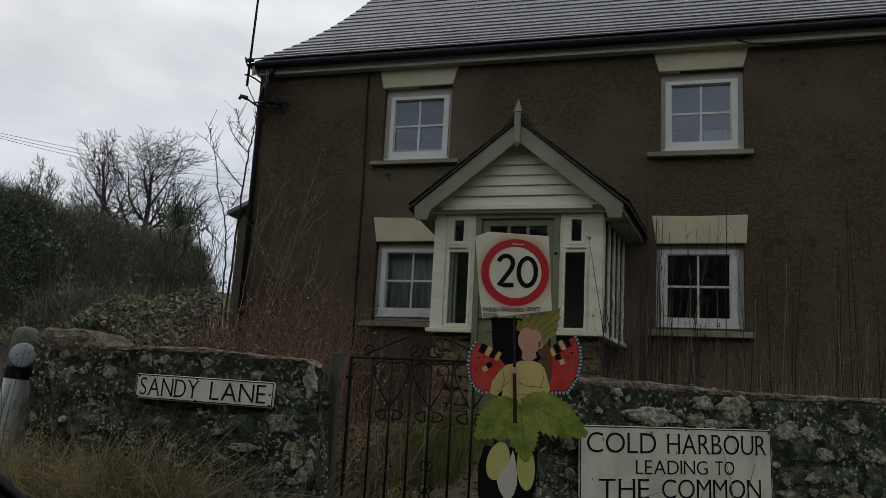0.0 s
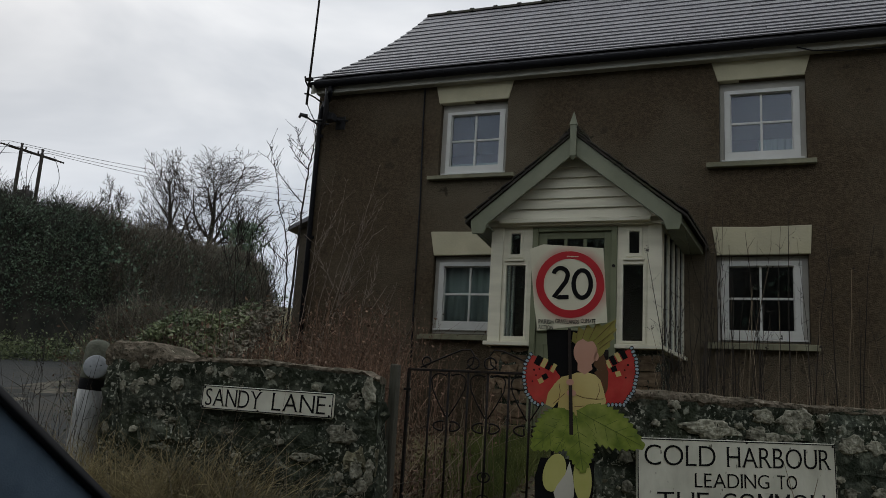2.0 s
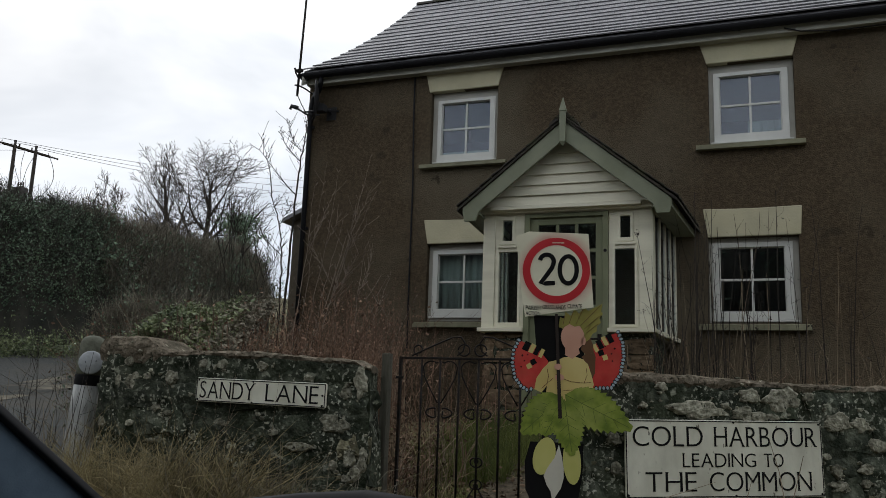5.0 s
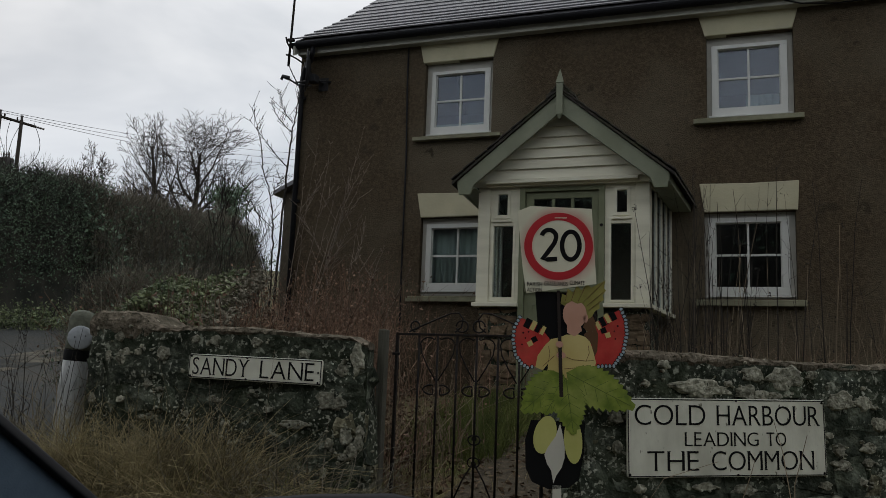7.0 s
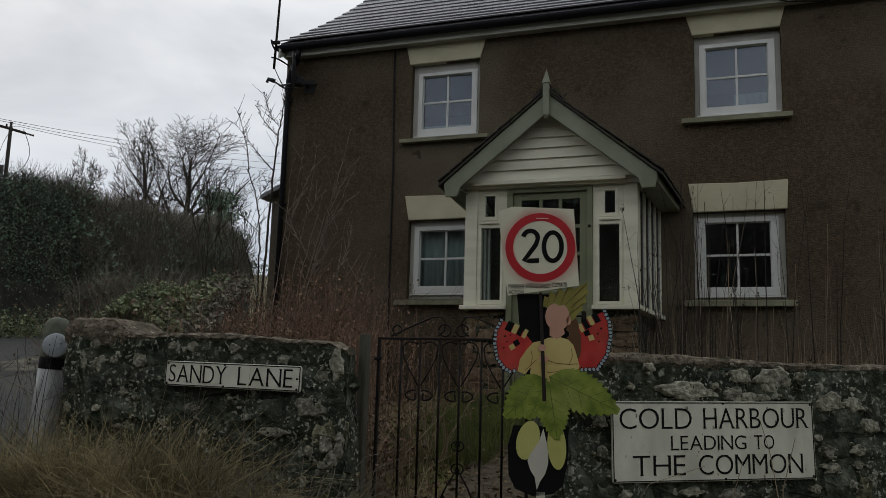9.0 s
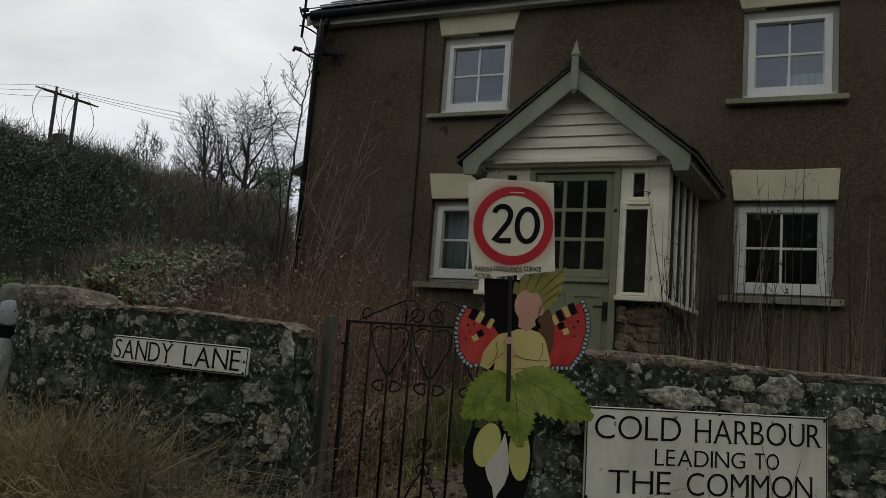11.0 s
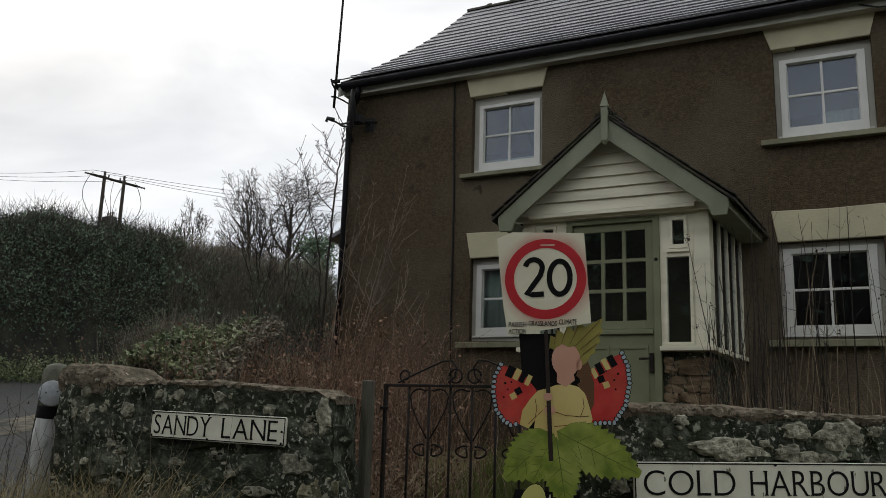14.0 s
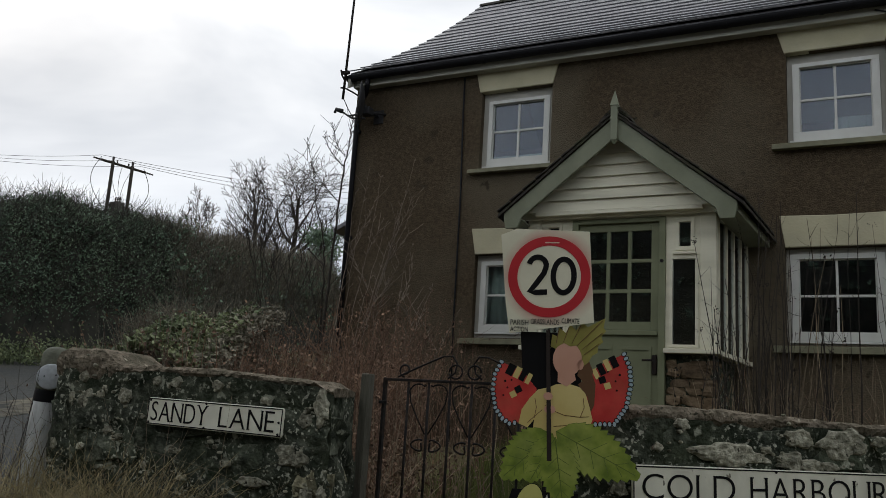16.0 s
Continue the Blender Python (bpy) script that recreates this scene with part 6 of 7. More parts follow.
for a, b in ((-0.03, 0.0), (0.028, 0.012)):
    bm = lathe([(0.004, 0), (0.004, 0.003), (0.001, 0.004)], (a, b, 0.0105), 8)
    bm.transform(lean @ Matrix.Translation((-3.696, 3.936, 1.487)) @ Matrix.Rotation(radians(43), 4, "Z") @ Matrix.Rotation(radians(90), 4, "X"))
    part("rivet", bm, M["car_seal"], bollard)


# ---- plants ----
def stems(name, n, area, height, radius, material, label, category, seed, lean=0.22, k=5, keep=None, top=None):
    """Upright dead stems over a rectangle x0, x1, y0, y1."""
    g = np.random.default_rng(seed)
    x, y = g.uniform(area[0], area[1], n), g.uniform(area[2], area[3], n)
    if keep is not None:
        ok = keep(x, y, g); x, y = x[ok], y[ok]; n = len(x)
    h = g.uniform(height[0], height[1], n)
    if top is not None:
        h = h * top(x, y)
    z = ground_height(x, y) - 0.05
    t = np.linspace(0, 1, k)[None, :]
    a, l = g.uniform(0, 2 * np.pi, n), np.abs(g.normal(0, lean, n))
    bend = t ** 1.6
    px = x[:, None] + (np.cos(a) * l * h)[:, None] * bend + g.normal(0, 0.012, (n, k)) * t
    py = y[:, None] + (np.sin(a) * l * h)[:, None] * bend + g.normal(0, 0.012, (n, k)) * t
    pz = z[:, None] + h[:, None] * t * (1 - 0.25 * (l[:, None] * t) ** 1.0)
    r = g.uniform(radius[0], radius[1], n)[:, None] * (1.05 - 0.75 * t)
    lines = np.stack([px, py, pz], -1)
    return strands(name, lines, r, material, label, category), lines


def side_twigs(name, lines, per, length, radius, material, label, category, seed, lo=0.35, parent=None, up=0.5):
    g = np.random.default_rng(seed)
    n, k, _ = lines.shape
    pick = np.repeat(np.arange(n), per)
    u = g.uniform(lo, 1.0, len(pick)) * (k - 1)
    i = np.minimum(u.astype(int), k - 2); f = (u - i)[:, None]
    p = lines[pick, i] * (1 - f) + lines[pick, i + 1] * f
    d = g.normal(size=(len(pick), 3)); d[:, 2] = np.abs(d[:, 2]) * up + 0.35
    d /= np.linalg.norm(d, axis=1, keepdims=True)
    L = g.uniform(length[0], length[1], len(pick))[:, None]
    t = np.linspace(0, 1, 4)[None, :, None]
    out = p[:, None, :] + d[:, None, :] * L[:, None, :] * t + np.array([0, 0, 1.0]) * (t ** 2) * L[:, None, :] * 0.25 + g.normal(0, 0.008, (len(pick), 4, 3)) * t
    r = np.full((len(pick), 4), 1.0) * g.uniform(radius[0], radius[1], len(pick))[:, None] * np.linspace(1, 0.35, 4)[None, :]
    ob = strands(name, out, r, material, label, category, parent)
    return ob, out


def polar(yaw, dist, z=None):
    """A place at a bearing left of straight ahead, seen from the gateway side of the road."""
    x, y = 0.09 - dist * math.sin(radians(yaw)), -0.05 + dist * math.cos(radians(yaw))
    return (x, y, float(ground_height(x, y)) - 0.1 if z is None else z)


def behind_left(x, y, g):
    return (x > -3.25 - 1.0 * (y - 4.0)) & (g.random(len(x)) < 0.10 + 0.90 * smoothstep(0.40, 0.47, (0.09 - x) / y)) & ~((x > -1.75) & (y > 4.2))


def left_top(x, y):
    return (0.42 + 0.58 * smoothstep(-1.9, -3.5, x) + 0.10 * smoothstep(6.0, 8.0, y)) * (1 - 0.25 * smoothstep(-5.0, -6.4, x))


_, brush = stems("dead_stems", 4300, (-6.6, -1.85, 4.42, 9.0), (0.80, 1.52), (0.003, 0.0066), M["stem_red"], "dense red-brown dead stems filling the garden", "dead plants", 3, 0.26, 5, behind_left, left_top)
side_twigs("stem_twigs", brush, 2, (0.06, 0.24), (0.0014, 0.0026), M["stem_red"], "fine red-brown side twigs of the dead stems", "dead plants", 4)
g0 = np.random.default_rng(5)
pick = brush[g0.integers(0, len(brush), 15000), g0.integers(2, 5, 15000)] + g0.normal(0, 0.04, (15000, 3))
leaves("seed_heads", pick, 0.0155, M["stem_red"], "withered brown seed heads and leaves on the stems", "dead plants", seed=6)
_, pale_l = stems("pale_stems", 420, (-4.6, -1.7, 4.3, 6.2), (0.4, 1.1), (0.002, 0.004), M["stem_tan"], "pale dry stalks leaning among the brush", "dead plants", 7, 0.5)
# garden behind the gate and the foot of the porch
def open_path(x, y, g, few):
    return (x < 0.09 - 0.375 * y) | (x > -0.75) | (g.random(len(x)) < few)


stems("garden_grass", 3600, (-2.6, -0.5, 4.5, 8.0), (0.10, 0.38), (0.0015, 0.003), M["straw"], "matted dry grass beside the garden path", "grass", 8, 0.7, 4, lambda x, y, g: open_path(x, y, g, 0.10))
stems("green_grass", 4200, (-2.5, -0.4, 5.4, 8.0), (0.07, 0.22), (0.0015, 0.003), M["green_grass"], "low winter grass in front of the porch", "grass", 9, 0.5, 4, lambda x, y, g: np.abs(x + 1.28) > 0.30)
stems("leaf_litter", 700, (-2.4, -0.6, 4.5, 6.5), (0.15, 0.6), (0.0015, 0.003), M["stem_red"], "tangled brown weeds behind the gate", "dead plants", 19, 0.8, 4, lambda x, y, g: open_path(x, y, g, 0.0))
g5 = np.random.default_rng(75)
cl_y = g5.uniform(4.7, 6.4, 38)
clumps = np.stack([0.09 - cl_y * g5.uniform(0.375, 0.47, 38), cl_y, g5.uniform(0.65, 1.05, 38)], -1)
leaves("dead_leaves", np.repeat(clumps, 50, 0) + g5.normal(0, 1, (1900, 3)) * np.array([0.13, 0.13, 0.16]), 0.017, M["dead_leaf"], "curled brown dead leaves on the weeds behind the gate", "dead plants", seed=76)
lx, ly = g5.uniform(-2.4, -0.6, 1500), g5.uniform(4.4, 7.6, 1500)
leaves("ground_litter", np.stack([lx, ly, ground_height(lx, ly) + 0.05], -1), 0.022, M["dead_leaf"], "fallen leaves on the garden path", "leaf litter", seed=77, flat=0.8)
stems("green_tuft", 5200, (-2.35, -1.55, 5.9, 7.8), (0.12, 0.34), (0.002, 0.0036), M["green_grass"], "green winter grass beside the garden path", "grass", 39, 0.45, 4)
# right garden: tall thin stalks in front of the windows
_, tall = stems("tall_stalks", 64, (-0.75, 2.4, 5.6, 8.9), (0.8, 2.0), (0.0028, 0.0055), M["stem_tan"], "tall bare tan stalks in front of the house", "dead plants", 12, 0.085, 6)
side_twigs("stalk_twigs", tall, 3, (0.04, 0.15), (0.0014, 0.0025), M["twig"], "thin dark twigs on the stalks", "dead plants", 13, 0.4)
_, dark_t = stems("dark_stalks", 56, (-0.8, 2.4, 6.4, 9.0), (1.0, 2.3), (0.004, 0.0075), M["twig"], "dark bare stalks against the house wall", "dead plants", 14, 0.09, 6)
side_twigs("dark_twigs", dark_t, 6, (0.04, 0.16), (0.0014, 0.0026), M["twig"], "fine dark twigs against the house wall", "dead plants", 15, 0.35)
_, thick_t = stems("stalk_thicket", 150, (-0.60, 2.6, 5.9, 8.6), (0.5, 1.15), (0.0022, 0.0045), M["stem_tan"], "thicket of brown stalks along the foot of the porch and wall", "dead plants", 34, 0.16, 6)
side_twigs("thicket_twigs", thick_t, 2, (0.05, 0.22), (0.0013, 0.0022), M["stem_red"], "fine side twigs of the brown stalks", "dead plants", 35, 0.3)
_, dark_k = stems("dark_thicket", 30, (-0.62, 0.25, 6.6, 8.0), (1.2, 2.3), (0.004, 0.007), M["twig"], "dark bare stalks standing above the thicket", "dead plants", 36, 0.12, 7)
side_twigs("dark_thicket_twigs", dark_k, 7, (0.04, 0.18), (0.0015, 0.0026), M["twig"], "dark side twigs above the thicket", "dead plants", 37, 0.3)
g4 = np.random.default_rng(70)
pods = np.concatenate([tall[g4.integers(0, len(tall), 70), g4.integers(4, 6, 70)], dark_t[g4.integers(0, len(dark_t), 60), g4.integers(4, 6, 60)]])
leaves("dry_heads", np.repeat(pods, 5, 0) + g4.normal(0, 0.015, (len(pods) * 5, 3)), 0.009, M["twig"], "withered dark seed heads on the stalks", "dead plants", seed=71)
stems("dead_weeds", 260, (-0.7, 3.6, 5.2, 8.6), (0.45, 1.15), (0.002, 0.0042), M["stem_tan"], "thicket of pale dead weeds behind the roadside wall", "dead plants", 16, 0.5, 6, lambda x, y, g: y > 4.75 + 0.63 * (x + 0.6))
stems("brown_weeds", 620, (-0.7, 3.6, 5.4, 9.1), (0.30, 0.85), (0.002, 0.004), M["stem_red"], "brown weeds along the foot of the house", "dead plants", 17, 0.5, 6, lambda x, y, g: y > 4.75 + 0.63 * (x + 0.6))


def tussock(name, n, area, length, material, label, seed, droop=1.15, lo=0.25):
    """Arching grass blades over a stretch of verge."""
    g = np.random.default_rng(seed)
    m = n // 40 + 1
    cx, cy = g.uniform(area[0], area[1], m), g.uniform(area[2], area[3], m)
    c = g.integers(0, len(cx), n)
    x, y = cx[c] + g.normal(0, 0.05, n), cy[c] + g.normal(0, 0.04, n)
    L = g.uniform(length[0], length[1], n)
    a = g.uniform(0, 2 * np.pi, m)[c] + g.normal(0, 0.9, n)
    t = np.linspace(0, 1, 6)[None, :]
    out = g.uniform(lo, droop, n)[:, None]
    rad = L[:, None] * out * t ** 1.5
    zz = ground_height(x, y)[:, None] - 0.02 + L[:, None] * (t * (1.15 - 0.3 * out) - 0.75 * out * t ** 2.6)
    curl = np.cumsum(g.normal(0, 0.055, (n, 6, 2)), axis=1) * t[..., None]
    lines = np.stack([x[:, None] + np.cos(a)[:, None] * rad + curl[..., 0], y[:, None] + np.sin(a)[:, None] * rad + 0.5 * curl[..., 1], zz + 0.6 * curl[..., 1]], -1)
    r = np.full((n, 6), 1.0) * g.uniform(0.0014, 0.0028, n)[:, None] * np.array([1, 1, 0.95, 0.8, 0.55, 0.2])[None, :]
    return strands(name, lines, r, material, label, "grass")


tussock("verge_grass", 9000, (-3.70, -2.3, 3.1, 3.80), (0.40, 0.95), M["straw"], "long tangled dry grass against the wall", 21, 1.5, 0.30)
tussock("verge_grass", 3200, (-2.4, -1.7, 3.1, 3.7), (0.25, 0.7), M["straw"], "shorter dry grass near the gate", 27, 1.6, 0.5)
tussock("verge_grass", 7000, (-3.20, -2.10, 3.2, 3.7), (0.45, 0.95), M["straw"], "mound of matted yellow grass below the wall", 20, 1.3, 0.30)
tussock("verge_weeds", 2200, (-3.8, -1.7, 3.2, 3.82), (0.35, 0.85), M["stem_grey"], "dark withered weeds among the verge grass", 28, 1.3)
tussock("verge_grass_green", 1900, (-3.6, -1.7, 3.1, 3.75), (0.2, 0.62), M["green_grass"], "green blades among the dry verge grass", 22, 0.6)
tussock("verge_grass", 500, (-3.85, -3.5, 3.35, 3.8), (0.25, 0.5), M["straw"], "long dry grass round the marker post", 23)
tussock("verge_grass", 1500, (-0.6, 2.6, 3.3, 4.4), (0.15, 0.42), M["straw"], "short dry verge grass below the name plate", 24)
stems("verge_stalks", 46, (-3.9, -1.75, 3.3, 3.8), (0.5, 1.15), (0.002, 0.0038), M["stem_tan"], "scattered dry stalks in front of the wall", "dead plants", 25, 0.3)
_, post_twigs = stems("bollard_stalks", 26, (-3.98, -3.52, 3.60, 3.86), (0.75, 1.35), (0.0022, 0.0042), M["twig"], "dark twiggy stalks round the marker post", "dead plants", 26, 0.16, 6)
side_twigs("bollard_twigs", post_twigs, 4, (0.06, 0.26), (0.0012, 0.0022), M["twig"], "fine dark twigs round the marker post", "dead plants", 46, 0.25)
strands("sign_twigs", np.array([[[-0.40, 3.86, 0.45], [-0.36, 3.88, 0.75], [-0.25, 3.93, 0.92], [-0.02, 4.05, 1.0]], [[0.05, 4.05, 0.5], [0.07, 4.1, 0.8], [0.12, 4.12, 0.95], [0.14, 4.14, 1.02]],
                                [[0.3, 4.2, 0.5], [0.29, 4.25, 0.85], [0.26, 4.25, 1.05], [0.22, 4.2, 1.2]], [[0.3, 4.22, 0.6], [0.31, 4.26, 0.9], [0.35, 4.28, 1.05], [0.37, 4.28, 1.13]]]),
        np.tile(np.array([0.003, 0.0026, 0.002, 0.0012]), (4, 1)), M["stem_tan"], "thin dry twigs in front of the name plate", "dead plants")
g1 = np.random.default_rng(30)
n_ivy = 9000
u_, v_ = g1.uniform(0, 1, n_ivy), g1.uniform(0, 1, n_ivy)
ivx = -4.48 + 1.05 * u_ - 0.12 * v_
ivy_ = 4.90 + 0.75 * v_ + 0.05 * g1.normal(size=n_ivy)
ivz = 1.60 + 0.40 * v_ * (0.45 + 0.55 * u_) + 0.13 * np.sin(math.pi * u_) + 0.05 * np.sin(9 * ivx + 5 * ivy_) + g1.normal(0, 0.03, n_ivy)
ok = g1.random(n_ivy) < 0.25 + 0.75 * np.sin(math.pi * np.clip(u_ * 1.02, 0, 1)) ** 0.5
leaves("ivy", np.stack([ivx, ivy_, ivz], -1)[ok], 0.0195, M["ivy_pale"], "grey-green ivy and bramble leaves sprawling behind the wall's end", "ivy", seed=31, flat=0.5)
withered = np.stack([ivx, ivy_, ivz], -1)[~ok]
leaves("dead_bramble", np.concatenate([withered, withered + np.array([0.1, 0.1, 0.03])]), 0.018, M["stem_grey"], "withered grey-brown leaves among the ivy", "dead plants", seed=32, flat=0.4)
bank = bmesh.new()
rows_ = []
for a in np.linspace(0, 1, 30):
    rows_.append([])
    for b in np.linspace(0, 1, 18):
        px, py = -4.60 + 1.35 * a - 0.15 * b, 4.72 + 1.20 * b
        top_z = 1.54 + 0.40 * b * (0.45 + 0.55 * a)
        f = math.sin(math.pi * a) ** 0.45 * math.sin(math.pi * b) ** 0.45
        rows_[-1].append(bank.verts.new((px, py, 0.3 + (top_z - 0.3) * f + 0.05 * noise.noise((a * 8, b * 6, 2)))))
for a, b in zip(rows_, rows_[1:]):
    for k in range(17):
        bank.faces.new((a[k], b[k], b[k + 1], a[k + 1]))
# the bank's dark colour is painted shade under the ivy
tagged(part("garden_bank", bank, M["foliage_shade"], None, "", True), "bank under the ivy behind the wall, coloured dark as shade", "bank", "", "structure")
gl = np.random.default_rng(81)
foot = np.array([polar(a, d + 0.10 * (62 - a), 0) for a, d in zip(gl.uniform(43, 63, 9000), gl.uniform(16.5, 17.6, 9000))])
foot[:, 2] = ground_height(foot[:, 0], foot[:, 1]) + 0.05 + np.abs(gl.normal(0, 0.22, 9000))
leaves("lane_bank", foot, 0.032, M["ivy_pale"], "low green weeds along the foot of the hedge", "weeds", seed=82)
_, lane_st = stems("lane_stems", 300, (-11.5, -6.6, 9.3, 13.0), (1.5, 2.9), (0.005, 0.010), M["hedge_twig"], "tall dark bare stems between the lane and the garden", "dead plants", 83, 0.12, 6, lambda x, y, g: x > -3.3 - 0.928 * (y - 3.86))
side_twigs("lane_stem_twigs", lane_st, 4, (0.15, 0.6), (0.003, 0.005), M["hedge_twig"], "dark side twigs of the tall stems", "dead plants", 84, 0.3)
_, ivy_stems = stems("ivy_stems", 420, (-4.5, -3.3, 4.8, 5.8), (1.0, 1.7), (0.002, 0.004), M["stem_grey"], "bare grey stalks rising through the ivy", "dead plants", 33, 0.25)


def branching(seed, base, height, spread=0.55, levels=5, first=0.35, trunk_r=0.12, forks=(2, 3), up=0.35, lean=(0, 0)):
    """Limbs as lists of points and radii, from thick to thin."""
    g = random.Random(seed)
    limbs = []

    def grow(p, d, length, r, level):
        pts, q = [p.copy()], p.copy()
        dd = d.copy()
        steps = 5 if level < 2 else 4
        for _ in range(steps):
            dd = (dd + Vector((g.gauss(0, 0.10), g.gauss(0, 0.10), g.gauss(0.03, 0.06)))).normalized()
            q = q + dd * length / steps
            pts.append(q.copy())
        r1 = r * (0.70 if level < levels else 0.4)
        limbs.append((level, pts, [r + (r1 - r) * i / steps for i in range(steps + 1)]))
        if level >= levels:
            return
        n = g.randint(*forks) + (1 if level == 0 else 0)
        for k in range(n):
            at = steps if k < 2 else g.randint(steps - 2, steps - 1)
            a = g.uniform(0, 2 * math.pi)
            side = Vector((math.cos(a), math.sin(a), 0))
            nd = (dd + side * spread * g.uniform(0.6, 1.3) + Vector((0, 0, up * g.uniform(0.2, 1.0)))).normalized()
            grow(pts[at], nd, length * g.uniform(0.58, 0.82), r1 * g.uniform(0.72, 0.95), level + 1)

    grow(Vector(base), Vector((lean[0], lean[1], 1)).normalized(), height * first, trunk_r, 0)
    return limbs


def bare_tree(name, base, height, seed, label, category="tree", thick=2, tip=0.013, twig="twig", **k):
    limbs = branching(seed, base, height, **k)
    ob = thing(name, base, label, category)
    bm = bmesh.new()
    for level, pts, rad in limbs:
        if level < thick:
            tube(pts, rad, 7, bm)
    part("trunk", bm, M["bark"], ob, "", True)
    fine = [(p, r) for level, p, r in limbs if level >= thick]
    by_len = {}
    for p, r in fine:
        by_len.setdefault(len(p), []).append((p, r))
    for n, group in by_len.items():
        strands("crown", np.array([[tuple(q) for q in p] for p, _ in group]), np.maximum(tip, np.array([r for _, r in group])), M[twig], "", "", ob)
    return ob


def ash_tree(yaw, dist, crown_yaw, half, fork, top, r, seed, label, forks):
    """A bare tree of ascending limbs that fork level by level and turn upwards at their ends; half is the crown's half width, fork and top are heights."""
    g = random.Random(seed)
    base, c = Vector(polar(yaw, dist)), Vector(polar(crown_yaw, dist, 0))
    segs = []

    def limb(p, d, level, length, r0):
        n = (9, 8, 6, 4, 3)[level]
        axis = d.copy()
        turn = g.uniform(0, 6.28)
        kids = [] if level == len(forks) else [(k + g.uniform(0.1, 0.9)) / forks[level] * 0.92 + (0.04 if level else 0.02) for k in range(forks[level])]
        for k in range(n):
            axis = (axis + Vector((g.gauss(0, 0.09), g.gauss(0, 0.09), g.gauss(0, 0.04) + (0.03, 0.09, 0.09, 0.08, 0.05)[level]))).normalized()
            q = p + axis * length / n
            ra, rb = (r0 * (1 - 0.80 * u) for u in (k / n, (k + 1) / n))
            segs.append((p, q, ra, rb))
            for u in [v for v in kids if k / n <= v < (k + 1) / n]:
                turn += 2.4 + g.gauss(0, 0.35)
                side = Matrix.Rotation(turn, 3, axis) @ axis.orthogonal().normalized()
                spread = radians(g.uniform(34, 58) if level else 62 - 34 * u + g.gauss(0, 6))
                kid = (axis * math.cos(spread) + side * math.sin(spread)).normalized()
                reach = (1, 0.74, 0.36, 0.19, 0.10)[level + 1] * g.uniform(0.72, 1.15) * (1.1 - 0.55 * u)
                limb(p.lerp(q, (u - k / n) * n), kid, level + 1, reach, r0 * (1 - 0.80 * u) * (0.55 if level else 0.62))
            p = q

    limb(Vector((0, 0, 0)), Vector((0, 0, 1)), 0, 1.0, 1.0)
    ends = np.array([tuple(q) for _, q, _, _ in segs])
    wide, high = np.percentile(np.hypot(ends[:, 0], ends[:, 1]), 96), ends[:, 2].max()
    lift = Vector((base.x, base.y, fork))
    def put(p):
        z = p.z / high
        return lift + Vector((p.x * half / wide, p.y * half / wide, (top - fork) * z)) + (c - Vector((base.x, base.y, 0))) * min(1.0, max(0.0, z)) ** 0.7 * 1.15
    lines = np.array([[tuple(put(p)), tuple(put(q))] for p, q, _, _ in segs])
    radii = np.array([[max(0.013, a * r), max(0.013, b * r)] for _, _, a, b in segs])
    ob = thing("bare_tree", tuple(base), label, "tree")
    part("trunk", tube([base, base.lerp(lift, 0.5) + Vector((0.15, 0, 0)), lift + Vector((0, 0, 0.05))], [r * 1.35, r * 1.1, r], 9), M["bark"], ob, "", True)
    big = radii[:, 0] > 0.05
    strands("limb", lines[big], radii[big], M["bark"], "", "", ob, 6)
    strands("crown", lines[~big], radii[~big], M["bark"], "", "", ob)["kind"] = "stuff"
    return ob


ash_tree(36.9, 62, 36.1, 4.7, 9.8, 20.2, 0.30, 3, "bare winter ash tree with a rounded crown behind the hedge", (11, 7, 5, 4))
ash_tree(38.8, 62, 40.6, 2.5, 11.4, 20.0, 0.19, 11, "slim bare winter tree leaning over the hedge", (9, 6, 5, 3))
ash_tree(40.6, 66, 40.4, 2.9, 9.0, 15.8, 0.13, 14, "small bare tree between the larger trees", (10, 6, 4, 3))
ash_tree(42.9, 60, 43.1, 1.7, 9.6, 16.2, 0.12, 17, "small upright bare tree at the top of the hedge", (9, 6, 4, 3))
ash_tree(44.6, 60, 44.8, 1.6, 9.0, 13.9, 0.09, 19, "low bare tree at the top of the hedge", (9, 5, 4, 3))
ash_tree(34.0, 66, 33.9, 2.3, 8.0, 15.2, 0.13, 26, "bare tree close to the house's gable", (10, 6, 4, 3))
ash_tree(39.3, 50, 39.5, 3.0, 6.8, 12.0, 0.11, 23, "dense bare thorn bush behind the hedge", (12, 7, 4, 3))
ash_tree(36.4, 50, 36.4, 2.4, 6.8, 11.0, 0.10, 29, "low bare thorn bush behind the hedge", (11, 6, 4, 3))
g2 = np.random.default_rng(62)
holly = thing("evergreen_tree", polar(34.7, 45), "ragged small evergreen tree behind the hedge", "tree")
hb = Vector(polar(34.7, 45))
part("trunk", tube([hb, hb + Vector((0.1, 0, 4)), hb + Vector((0, 0, 11.3 - hb.z))], [0.14, 0.1, 0.03], 7), M["bark"], holly, "", True)
tier = g2.uniform(0.25, 1.0, 26)
cen = np.array([[hb.x, hb.y, hb.z + (11.2 - hb.z) * t] for t in tier]) + g2.normal(0, 1, (26, 3)) * (1.25 * (1.15 - tier))[:, None] * np.array([1, 1, 0.3])
pts = np.repeat(cen, 90, 0) + g2.normal(0, 1, (26 * 90, 3)) * np.array([0.38, 0.38, 0.16])
leaves("crown", pts, 0.10, M["ivy"], parent=holly, seed=63)


